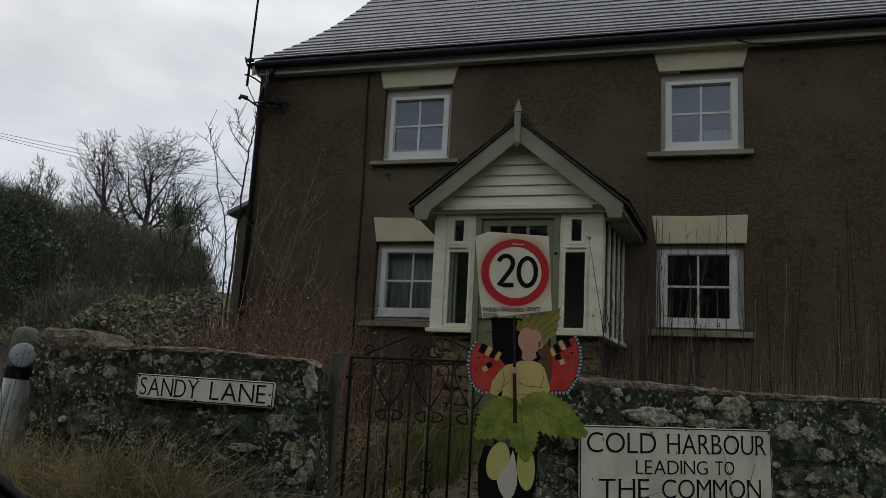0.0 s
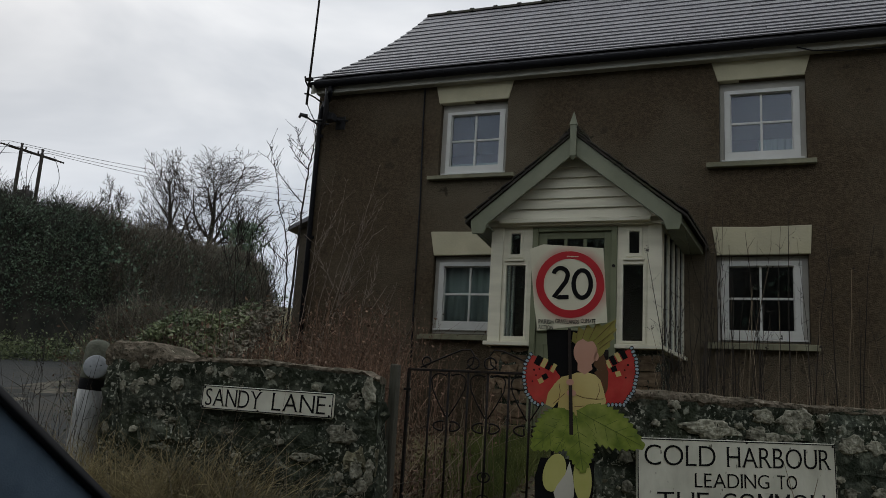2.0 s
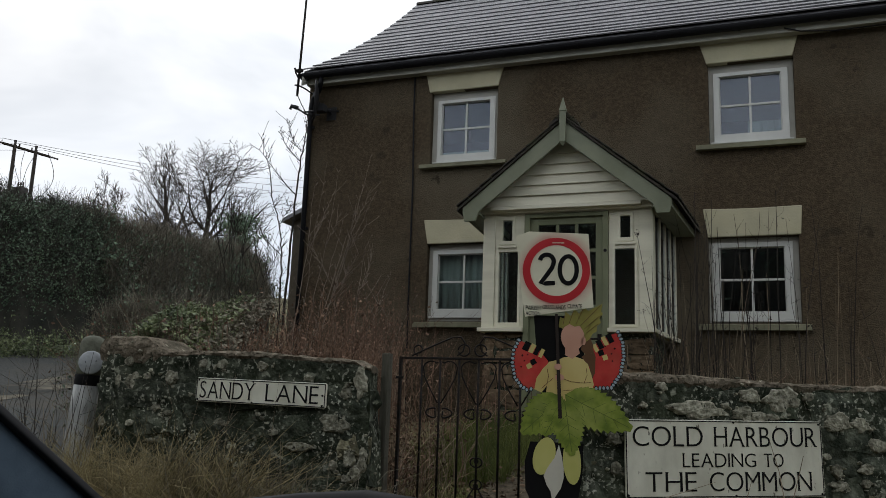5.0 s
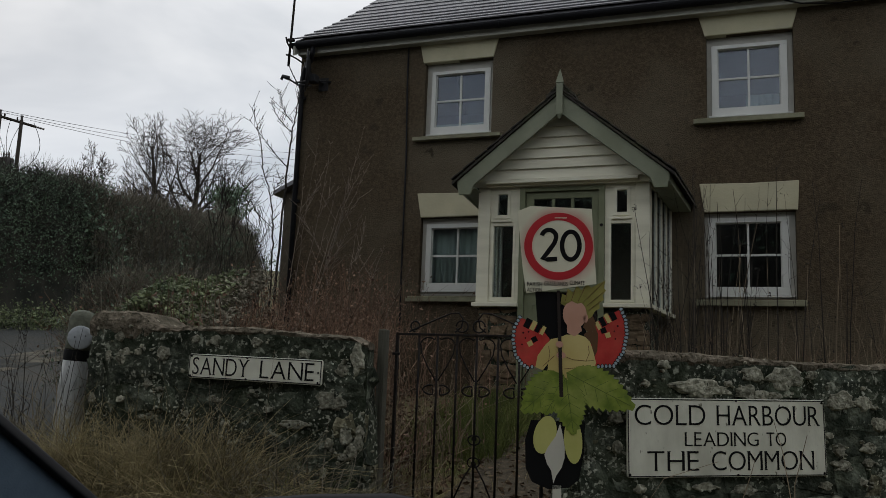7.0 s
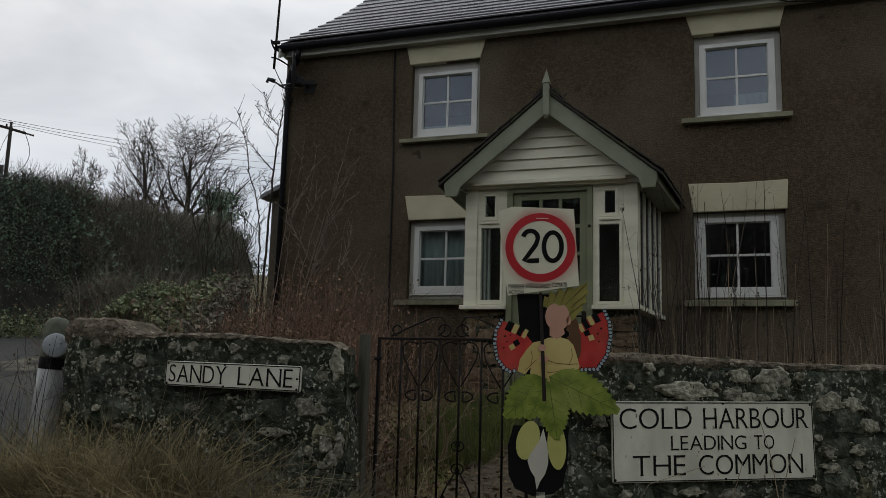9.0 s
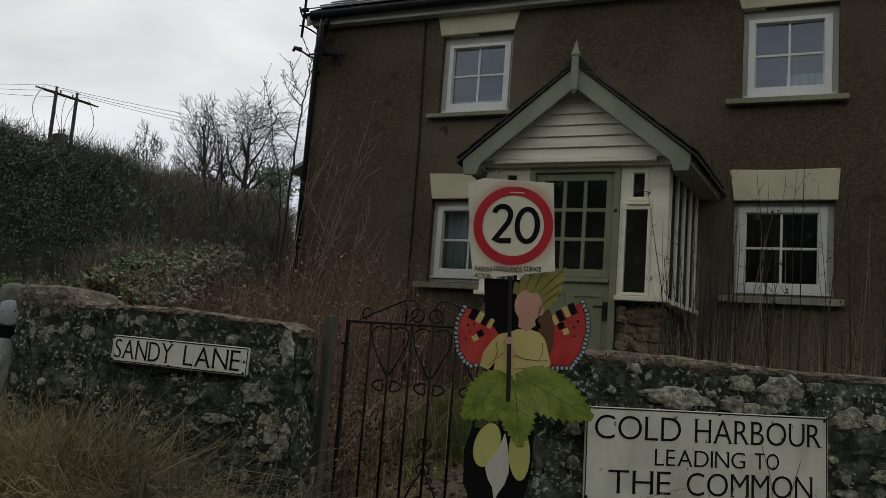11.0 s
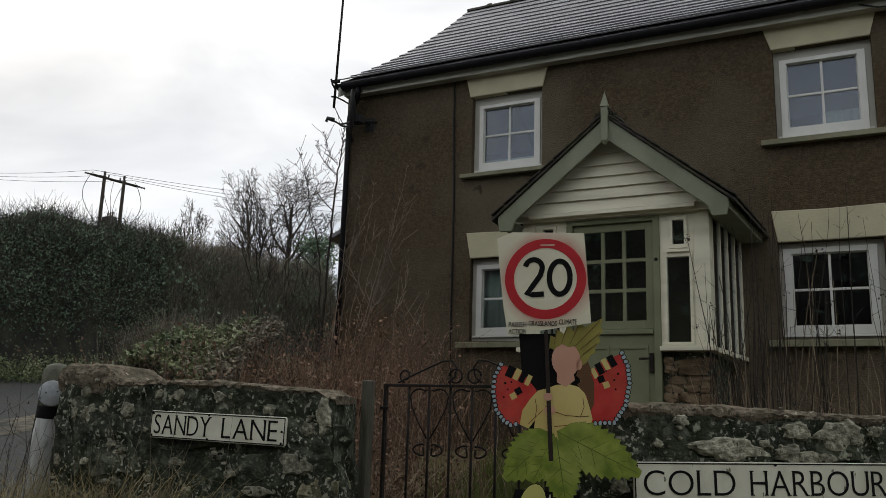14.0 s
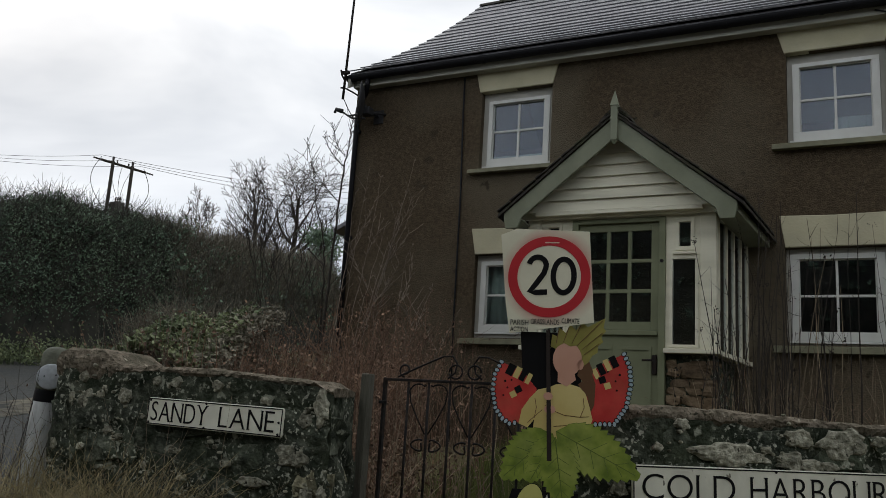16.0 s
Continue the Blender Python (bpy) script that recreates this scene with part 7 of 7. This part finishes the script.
def budding(name, base, stems_, label, seed, bark="twig", category="sapling", bare=0.40):
    """A young tree of a few slim stems with alternate upward twigs and swelling buds."""
    g = random.Random(seed)
    ob = thing(name, base, label, category)
    twigs, buds = [], []
    bm = bmesh.new()
    for pts, r in stems_:
        pts = [Vector(p) for p in pts]
        fine = []
        for a, b in zip(pts, pts[1:]):
            fine += [a.lerp(b, k / 7) + Vector((g.gauss(0, 0.006), g.gauss(0, 0.005), 0)) for k in range(7)]
        fine.append(pts[-1])
        n = len(fine)
        tube(fine, [r * (1 - 0.8 * k / (n - 1)) for k in range(n)], 6, bm)
        way = (pts[-1] - pts[0]).normalized()
        for k in range(3, n):
            for _ in range(3 if r > 0.012 else 2):
                if g.random() < bare:
                    continue
                side = Vector((g.gauss(0, 1), g.gauss(0, 0.5), 0)).normalized()
                d = (way * 0.75 + side * 0.75 + Vector((0, 0, 0.1))).normalized()
                L = (g.uniform(0.12, 0.38) if g.random() < 0.28 else g.uniform(0.03, 0.09)) * (1.15 - 0.5 * k / n)
                line = [fine[k] + d * L * u + Vector((0, 0, 0.10 * L * u * u)) for u in (0, 0.34, 0.67, 1)]
                twigs.append(line)
                buds += [line[0].lerp(line[3], g.uniform(0.2, 1)) for _ in range(2)] + [line[3]]
        buds += [fine[k] for k in range(n // 2, n)]
    part("trunk", bm, M[bark], ob, "", True)
    strands("crown", np.array([[tuple(q) for q in t] for t in twigs]), np.tile(np.array([0.0036, 0.0032, 0.0027, 0.0018]), (len(twigs), 1)), M[bark], "", "", ob)
    leaves("bud", np.array([tuple(b) for b in buds]), 0.0095, M[bark], parent=ob, seed=seed)["kind"] = "stuff"
    return ob


budding("sapling", (-5.40, 9.0, 0.9), [([(-5.40, 9.0, 0.9), (-5.36, 9.0, 2.56), (-5.33, 9.0, 3.52), (-5.28, 9.0, 4.27), (-5.22, 9.0, 4.7), (-5.2, 9.0, 4.94)], 0.019), ([(-5.31, 9.0, 3.88), (-5.47, 9.0, 4.03), (-5.68, 9.0, 4.27), (-5.91, 9.0, 4.53)], 0.008),
                                       ([(-5.28, 9.0, 4.33), (-5.44, 9.0, 4.49), (-5.54, 9.0, 4.61), (-5.61, 9.0, 4.78)], 0.007), ([(-5.27, 9.0, 4.46), (-5.37, 9.0, 4.57), (-5.47, 9.0, 4.77), (-5.51, 9.0, 4.91)], 0.006)], "slender budding sapling against the house's corner", 21)
budding("sapling", (-5.55, 9.2, 0.9), [([(-5.55, 9.2, 0.9), (-5.56, 9.2, 2.58), (-5.58, 9.2, 3.17), (-5.65, 9.2, 3.57), (-5.8, 9.2, 3.96), (-5.86, 9.2, 4.32), (-5.96, 9.2, 4.63), (-6.05, 9.2, 4.8)], 0.012), ([(-5.58, 9.2, 3.12), (-5.83, 9.2, 3.34), (-6.07, 9.2, 3.7), (-6.15, 9.2, 3.81)], 0.007),
                                       ([(-5.64, 9.2, 3.55), (-5.56, 9.2, 3.7), (-5.49, 9.2, 3.79)], 0.006), ([(-5.56, 9.2, 2.3), (-5.75, 9.2, 2.9), (-5.9, 9.2, 3.2)], 0.006)], "thin budding sapling beside the gable", 25)
SHRUB = dict(thick=1, levels=5, up=0.7, first=0.32, tip=0.0031)
def fan(base, tops, seed, r=0.008):
    """Slim stems rising from one stool, each forking once on its way."""
    g = random.Random(seed)
    out = []
    for x, z in tops:
        top = Vector((x, base[1] + g.gauss(0, 0.06), z))
        b = Vector(base) + Vector((g.gauss(0, 0.05), g.gauss(0, 0.04), 0))
        run = [b, b.lerp(top, 0.35) + Vector((g.gauss(0, 0.04) - 0.06, 0, 0.06)), b.lerp(top, 0.7) + Vector((g.gauss(0, 0.04) - 0.03, 0, 0.03)), top]
        out.append((run, r * g.uniform(0.8, 1.1)))
        side = Vector((g.uniform(0.12, 0.35) * g.choice((-1, 1)), 0, g.uniform(0.35, 0.6)))
        out.append(([run[2], run[2] + side * 0.5 + Vector((0, 0, -0.02)), run[2] + side], r * 0.6))
    return out


budding("shrub", (-4.95, 8.75, 0.9), fan((-4.95, 8.75, 0.9), ((-4.59, 4.08), (-4.17, 4.26), (-4.23, 3.86), (-4.32, 3.13), (-3.99, 3.77), (-4.77, 4.22), (-4.45, 3.53), (-4.83, 3.87)), 28), "bare budding shrub against the house wall", 28, "stem_shrub", "shrub", 0.45)
budding("shrub", (-4.2, 8.75, 0.9), fan((-4.2, 8.75, 0.9), ((-4.5, 2.9), (-4.1, 3.1), (-3.8, 2.8), (-3.5, 2.5)), 33), "low bare budding shrub against the house wall", 33, "stem_shrub", "shrub", 0.5)
bare_tree("shrub", (-5.1, 7.6, 0.9), 3.0, 36, "fine bare shrub at the gable corner", "shrub", trunk_r=0.012, spread=0.5, twig="twig", **SHRUB)


def hedge(name, line, top, depth, seed, label, n_leaf, n_twig, green, leaf=0.06, twig_r=0.008, twig_l=(0.15, 0.6)):
    """A lumpy bank between two points with leaves and twigs on it; the height of its top as a function of the way along."""
    ob = thing(name, (*line[0], float(ground_height(*line[0]))), label, "hedge")
    (x0, y0), (x1, y1) = line
    L = math.hypot(x1 - x0, y1 - y0)
    d = ((x1 - x0) / L, (y1 - y0) / L)
    nn = (-d[1], d[0])
    nu, nv = 90, 22
    bm = bmesh.new()
    grid = []
    def surf(u, v):
        s, a = u * L, math.pi * v
        side = 1 + 0.22 * noise.noise((s * 0.55, a * 1.4, seed)) + 0.14 * noise.noise((s * 1.7, a * 3.1, seed + 5)) + 0.06 * noise.noise((s * 4.5, a * 7, seed + 8))
        crest = 1 + 0.09 * noise.noise((s * 0.8, 3.0, seed + 2)) + 0.07 * noise.noise((s * 2.6, a * 2, seed + 6))
        o = -math.cos(a) * depth * side
        px, py = x0 + d[0] * s + nn[0] * o, y0 + d[1] * s + nn[1] * o
        low = float(ground_height(px, py)) - 0.2
        return Vector((px, py, low + abs(math.sin(a)) ** 0.5 * (top(u) - low) * crest))
    for i in range(nu + 1):
        grid.append([bm.verts.new(surf(i / nu, j / nv)) for j in range(nv + 1)])
    for a, b in zip(grid, grid[1:]):
        for j in range(nv):
            bm.faces.new((a[j], a[j + 1], b[j + 1], b[j]))
    # inner sheet coloured as the hedge's shaded inside
    part("bank", bm, M["foliage_shade"], ob, "", True)
    g = np.random.default_rng(seed)
    pts = np.array([tuple(surf(a, b)) for a, b in zip(g.uniform(0, 1, n_leaf), g.uniform(0.03, 0.97, n_leaf))]) + g.normal(0, 0.12, (n_leaf, 3))
    leaves("foliage", pts, leaf, M["ivy"] if green else M["bramble"], parent=ob, seed=seed)["kind"] = "stuff"
    base = np.array([tuple(surf(a, b)) for a, b in zip(g.uniform(0, 1, n_twig), g.uniform(0.05, 0.95, n_twig))])
    dirs = g.normal(size=(n_twig, 3)); dirs[:, 2] = np.abs(dirs[:, 2]) + (0.2 if green else 0.45)
    dirs /= np.linalg.norm(dirs, axis=1, keepdims=True)
    ln = g.uniform(*twig_l, n_twig)[:, None, None]
    t = np.linspace(-0.3, 1, 4)[None, :, None]
    lines = base[:, None, :] + dirs[:, None, :] * ln * t + g.normal(0, 0.05, (n_twig, 4, 3))
    if not green:
        spot = pts[g.integers(0, n_leaf, 110)]
        tufts = np.repeat(spot, n_leaf // 300, 0)
        leaves("foliage", tufts + g.normal(0, 1, tufts.shape) * np.array([0.30, 0.30, 0.25]) * twig_l[1], leaf * 1.25, M["ivy"], parent=ob, seed=seed + 1)["kind"] = "stuff"
        nb = n_twig // 60
        tall_d = np.stack([g.normal(0, 0.40, nb), g.normal(0, 0.40, nb), np.ones(nb)], -1)
        tall_l = g.uniform(0.7, 1.5, nb)[:, None, None] * twig_l[1]
        tt = np.linspace(-0.3, 1, 5)[None, :, None]
        spears = base[:nb, None, :] + tall_d[:, None, :] * tall_l * tt + g.normal(0, 0.03, (nb, 5, 3)) * twig_l[1]
        strands("brushwood", spears, np.full((nb, 5), twig_r * 1.35) * np.linspace(1, 0.4, 5)[None, :], M["stem_grey"], "", "", ob)["kind"] = "stuff"
    strands("brushwood", lines, np.full((n_twig, 4), twig_r) * np.linspace(1, 0.4, 4)[None, :], M["stem_hedge"] if not green else M["hedge_twig"], "", "", ob)["kind"] = "stuff"
    return ob


def xy(yaw, dist):
    p = polar(yaw, dist, 0)
    return (p[0], p[1])


hedge("hedge", (xy(62, 18.5), xy(44.3, 22.3)), lambda u: 4.95 + 0.66 * u, 1.3, 41, "dark overgrown evergreen hedge beside the lane", 90000, 11000, True, 0.030, 0.006, (0.2, 0.75))
hedge("hedge", (xy(45.0, 21.8), xy(34.5, 28)), lambda u: 5.22 + 0.36 * u + 0.22 * u ** 5 + 0.05 * math.sin(9 * u), 1.3, 47, "brown leafless hedge running towards the house", 42000, 40000, False, 0.036, 0.0066, (0.15, 0.7))
hedge("hedge", (xy(41.2, 10.3), xy(36.0, 9.4)), lambda u: 2.1 - 0.05 * u, 0.55, 53, "grey-brown brambles at the corner of the garden", 9000, 12000, False, 0.016, 0.003, (0.10, 0.36))
hedge("hedge", ((30, -8.5), (-34, -8.5)), lambda u: 7.4, 1.8, 59, "tall dark hedge across the road", 9000, 1500, True, 0.16, 0.02)

# ---- power line ----
for k, (yaw, dist) in enumerate(((48.85, 55), (47.64, 55.2))):
    p = polar(yaw, dist)
    top = 15.72 - 0.1 * k
    pl = thing("power_pole", p, "dark wooden power-line pole", "power pole", "power-line poles")
    part("pole", tube([p, (p[0], p[1], top)], [0.14, 0.10], 8), M["pole_wood"], pl, "", True)
    part("insulator", tube([(p[0], p[1], top), (p[0], p[1], top + 0.28)], [0.06, 0.09], 8), M["ceramic"], pl)
pa, pb = Vector(polar(48.85, 55, 15.60)), Vector(polar(47.64, 55.2, 15.47))
dv = (pb - pa).normalized()
cross = thing("cross_arm", (pa + pb) / 2, "timber cross arm joining the two power poles", "cross arm")
part("beam", tube([pa - dv * 0.72, pb + dv * 0.85], 0.09, 6), M["pole_wood"], cross)
for off in (0.25, 0.95):
    q = pa + dv * off + Vector((0, 0, 0.09))
    part("insulator", lathe([(0.03, 0), (0.06, 0.05), (0.03, 0.08), (0.06, 0.13), (0.03, 0.16)], q, 8), M["ceramic"], cross)
for q, s_ in ((pa - dv * 0.72, -1), (pb + dv * 0.85, 1)):
    part("strain_insulator", tube([q, q + dv * s_ * 0.12, q + dv * s_ * 0.16, q + dv * s_ * 0.28, q + dv * s_ * 0.32, q + dv * s_ * 0.46], [0.03, 0.075, 0.035, 0.075, 0.035, 0.07], 8), M["ceramic"], cross)
mid = (pa + pb) / 2
tank = part("transformer", box(mid.x - 0.38, mid.x + 0.38, mid.y - 0.28, mid.y + 0.28, 12.45, 13.15, 0.06), M["ceramic"], cross, "grey pole-mounted transformer")
for k in range(5):
    part("fin", box(mid.x - 0.30 + 0.14 * k, mid.x - 0.26 + 0.14 * k, mid.y - 0.36, mid.y - 0.281, 12.52, 13.08, 0.005), M["ceramic"], tank)
for k in (-1, 0, 1):
    part("bushing", lathe([(0.05, 0), (0.07, 0.08), (0.04, 0.12), (0.065, 0.2), (0.03, 0.34)], (mid.x + 0.2 * k, mid.y, 13.15), 8), M["ceramic"], tank)
part("platform", tube([pa - Vector((0, 0, 3.24)) - dv * 0.3, pb - Vector((0, 0, 3.11)) + dv * 0.3], 0.08, 6), M["pole_wood"], cross)
for k, off in enumerate((-0.7, 0.35, 1.6)):
    a = pa + dv * off + Vector((0, 0, 0.3))
    b = Vector(polar(24, 80 + k, 22.6 - 0.5 * k))
    pts = [a.lerp(b, u) - Vector((0, 0, 0.9 * 4 * u * (1 - u))) for u in np.linspace(0, 1, 24)]
    w = part("power_cable", tube(pts, 0.015, 4), M["iron"], None)
    tagged(w, "thin black overhead power cable", "cable", "overhead cables")
    c = Vector(polar(70, 60, 16))
    pts = [a.lerp(c, u) - Vector((0, 0, 1.2 * 4 * u * (1 - u))) for u in np.linspace(0, 1, 16)]
    w = part("power_cable", tube(pts, 0.015, 4), M["iron"], None)
    tagged(w, "thin black overhead power cable", "cable", "overhead cables")
for off in (-0.1, 0.6, 1.25):
    p0, p1 = pa + dv * off, Vector((mid.x + 0.2 * (off - 0.6), mid.y, 13.45))
    w = part("dropper_cable", tube([p0.lerp(p1, u) + Vector((0, -0.15 * math.sin(math.pi * u), 0)) for u in np.linspace(0, 1, 8)], 0.014, 4), M["iron"], None)
    tagged(w, "thin dropper cable above the transformer", "cable", "overhead cables")
for a, s in ((pa, -1), (pb, 1)):
    p0, p1 = a + dv * 0.7 * s + Vector((0, 0, 0.2)), a + Vector((0, 0, -3.2))
    pts = [p0.lerp(p1, u) + dv * s * 0.8 * math.sin(math.pi * u) for u in np.linspace(0, 1, 12)]
    w = part("dropper_cable", tube(pts, 0.018, 4), M["iron"], None)
    tagged(w, "curved dropper cable beside the power pole", "cable", "overhead cables")


# ---- the car's windscreen pillar ----
car = thing("car", (0.1, -0.07, 0.0), "silver car standing in the road with dark grey trim", "car")
LOW, HIGH = Vector((-0.689, 0.843, 1.181)), Vector((-0.699, 0.671, 1.302))
run = (HIGH - LOW).normalized()
seen = ((LOW + HIGH) / 2 - Vector((0.09, -0.07, 1.32))).normalized()
outward = run.cross(seen).normalized()
if outward.x > 0:
    outward = -outward
def pillar_piece(name, near, far, depth0, depth1, a, b, material, label=""):
    bm = bmesh.new()
    prof = []
    for k in range(13):
        u = k / 12
        prof.append((near + (far - near) * u, depth0 + (depth1 - depth0) * 0 - 0.022 * math.sin(math.pi * u)))
    prof += [(far, depth1), (near, depth1)]
    rings = []
    for i in range(15):
        c = LOW + run * (a + (b - a) * i / 14)
        rings.append([bm.verts.new(c + outward * o + seen * d) for o, d in prof])
    for r0, r1 in zip(rings, rings[1:]):
        for k in range(len(prof)):
            bm.faces.new((r0[k], r0[(k + 1) % len(prof)], r1[(k + 1) % len(prof)], r1[k]))
    bm.faces.new(rings[0]); bm.faces.new(rings[-1][::-1])
    return part(name, bm, material, car, label, True)
pillar_piece("windscreen_pillar", 0.0125, 0.15, 0.0, 0.06, -0.36, 0.55, M["car_trim"], "smooth grey pillar trim")
pillar_piece("seal", 0.0, 0.015, 0.005, 0.036, -0.36, 0.55, M["car_seal"], "black rubber windscreen seal")


def in_car(f, l, z):
    """A place by the metres ahead of, and left of, the driver's eye."""
    return (0.10 + 0.36 * f - 0.933 * l, -0.07 + 0.933 * f + 0.36 * l, z)


def lofted(name, side, cuts, material, label=""):
    """A panel or a body: a side outline (ahead, up) carried across the car, each cut (left, scale) drawn in a little."""
    bm = bmesh.new()
    rings = [[bm.verts.new(in_car(f * k, l, 0.5 + (z - 0.5) * k)) for f, z in side] for l, k in cuts]
    for a, b in zip(rings, rings[1:]):
        for k in range(len(side)):
            bm.faces.new((a[k], a[(k + 1) % len(side)], b[(k + 1) % len(side)], b[k]))
    bm.faces.new(rings[0]); bm.faces.new(rings[-1][::-1])
    return part(name, bm, material, car, label, False)


ACROSS = ((-0.60, 0.94), (-0.56, 0.985), (-0.2, 1.0), (0.25, 1.004), (0.7, 1.0), (1.08, 0.985), (1.12, 0.94))
lofted("body", [(-2.5, 0.34), (-2.55, 0.7), (-2.5, 0.98), (-0.2, 1.02), (0.42, 1.05), (0.58, 1.085), (1.2, 1.018), (1.60, 0.89), (1.78, 0.65), (1.74, 0.30)], ACROSS, M["car_paint"], "silver lower bodywork")
lofted("bonnet", [(0.80, 1.072), (0.80, 1.090), (1.2, 1.042), (1.56, 0.925), (1.56, 0.91), (1.2, 1.025)], ((-0.45, 0.985), (-0.05, 1.0), (0.55, 1.0), (0.96, 0.985)), M["car_paint"], "silver bonnet panel")
lofted("dashboard", [(0.02, 1.055), (0.05, 1.12), (0.16, 1.155), (0.34, 1.158), (0.47, 1.150), (0.47, 1.056)], ((-0.48, 0.985), (-0.24, 1.0), (0.25, 1.004), (0.75, 1.0), (1.0, 0.985)), M["car_dash"], "dark grey dashboard top")
lofted("scuttle", [(0.474, 1.06), (0.474, 1.125), (0.60, 1.130), (0.76, 1.122), (0.80, 1.085)], ((-0.54, 0.99), (-0.15, 1.0), (0.65, 1.0), (1.06, 0.99)), M["car_seal"], "black plastic scuttle below the windscreen")
wiper = part("wiper", tube([in_car(0.738, 0.542, 1.147), in_car(0.736, 0.625, 1.191), in_car(0.734, 0.708, 1.194), in_car(0.731, 0.832, 1.182), in_car(0.727, 0.984, 1.162)], [0.013, 0.018, 0.016, 0.013, 0.009], 8), M["car_seal"], car, "black windscreen wiper, parked", True)
part("blade", tube([in_car(0.720, 0.611, 1.163), in_car(0.722, 0.749, 1.166), in_car(0.724, 0.929, 1.162), in_car(0.716, 1.03, 1.149), in_car(0.704, 1.10, 1.129)], [0.007, 0.011, 0.012, 0.010, 0.006], 6), M["car_seal"], wiper, "", True)
wing = part("wing_mirror", lathe([(0.03, -0.085), (0.085, -0.075), (0.10, -0.02), (0.10, 0.05), (0.08, 0.085), (0.02, 0.095)], in_car(0.34, 1.28, 1.16), 18), M["car_paint"], car, "silver wing mirror shell", True)
disc = lathe([(0.084, 0.0), (0.084, 0.008), (0.002, 0.009)], (0, 0, 0), 24)
disc.transform(Matrix.Translation(in_car(0.235, 1.28, 1.165)) @ Matrix.Rotation(radians(-21), 4, "Z") @ Matrix.Rotation(radians(90), 4, "X"))
part("mirror_glass", disc, M["mirror"], wing, "", True)
part("stalk", tube([in_car(0.40, 1.08, 1.05), in_car(0.36, 1.22, 1.10)], 0.03, 8), M["car_seal"], wing)
for f in (1.12, -1.55):
    for l in (-0.52, 1.04):
        a, b = Vector(in_car(f, l - 0.09, 0.31)), Vector(in_car(f, l + 0.09, 0.31))
        w = part("wheel", tube([a, a.lerp(b, 0.12), a.lerp(b, 0.88), b], [0.27, 0.31, 0.31, 0.27], 28), M["car_seal"], car, "black tyre", True)
        o = Vector(in_car(f, l + (0.095 if l > 0 else -0.095), 0.31))
        part("rim", tube([o, Vector(in_car(f, l + (0.10 if l > 0 else -0.10), 0.31))], [0.19, 0.17], 20), M["car_paint"], w)
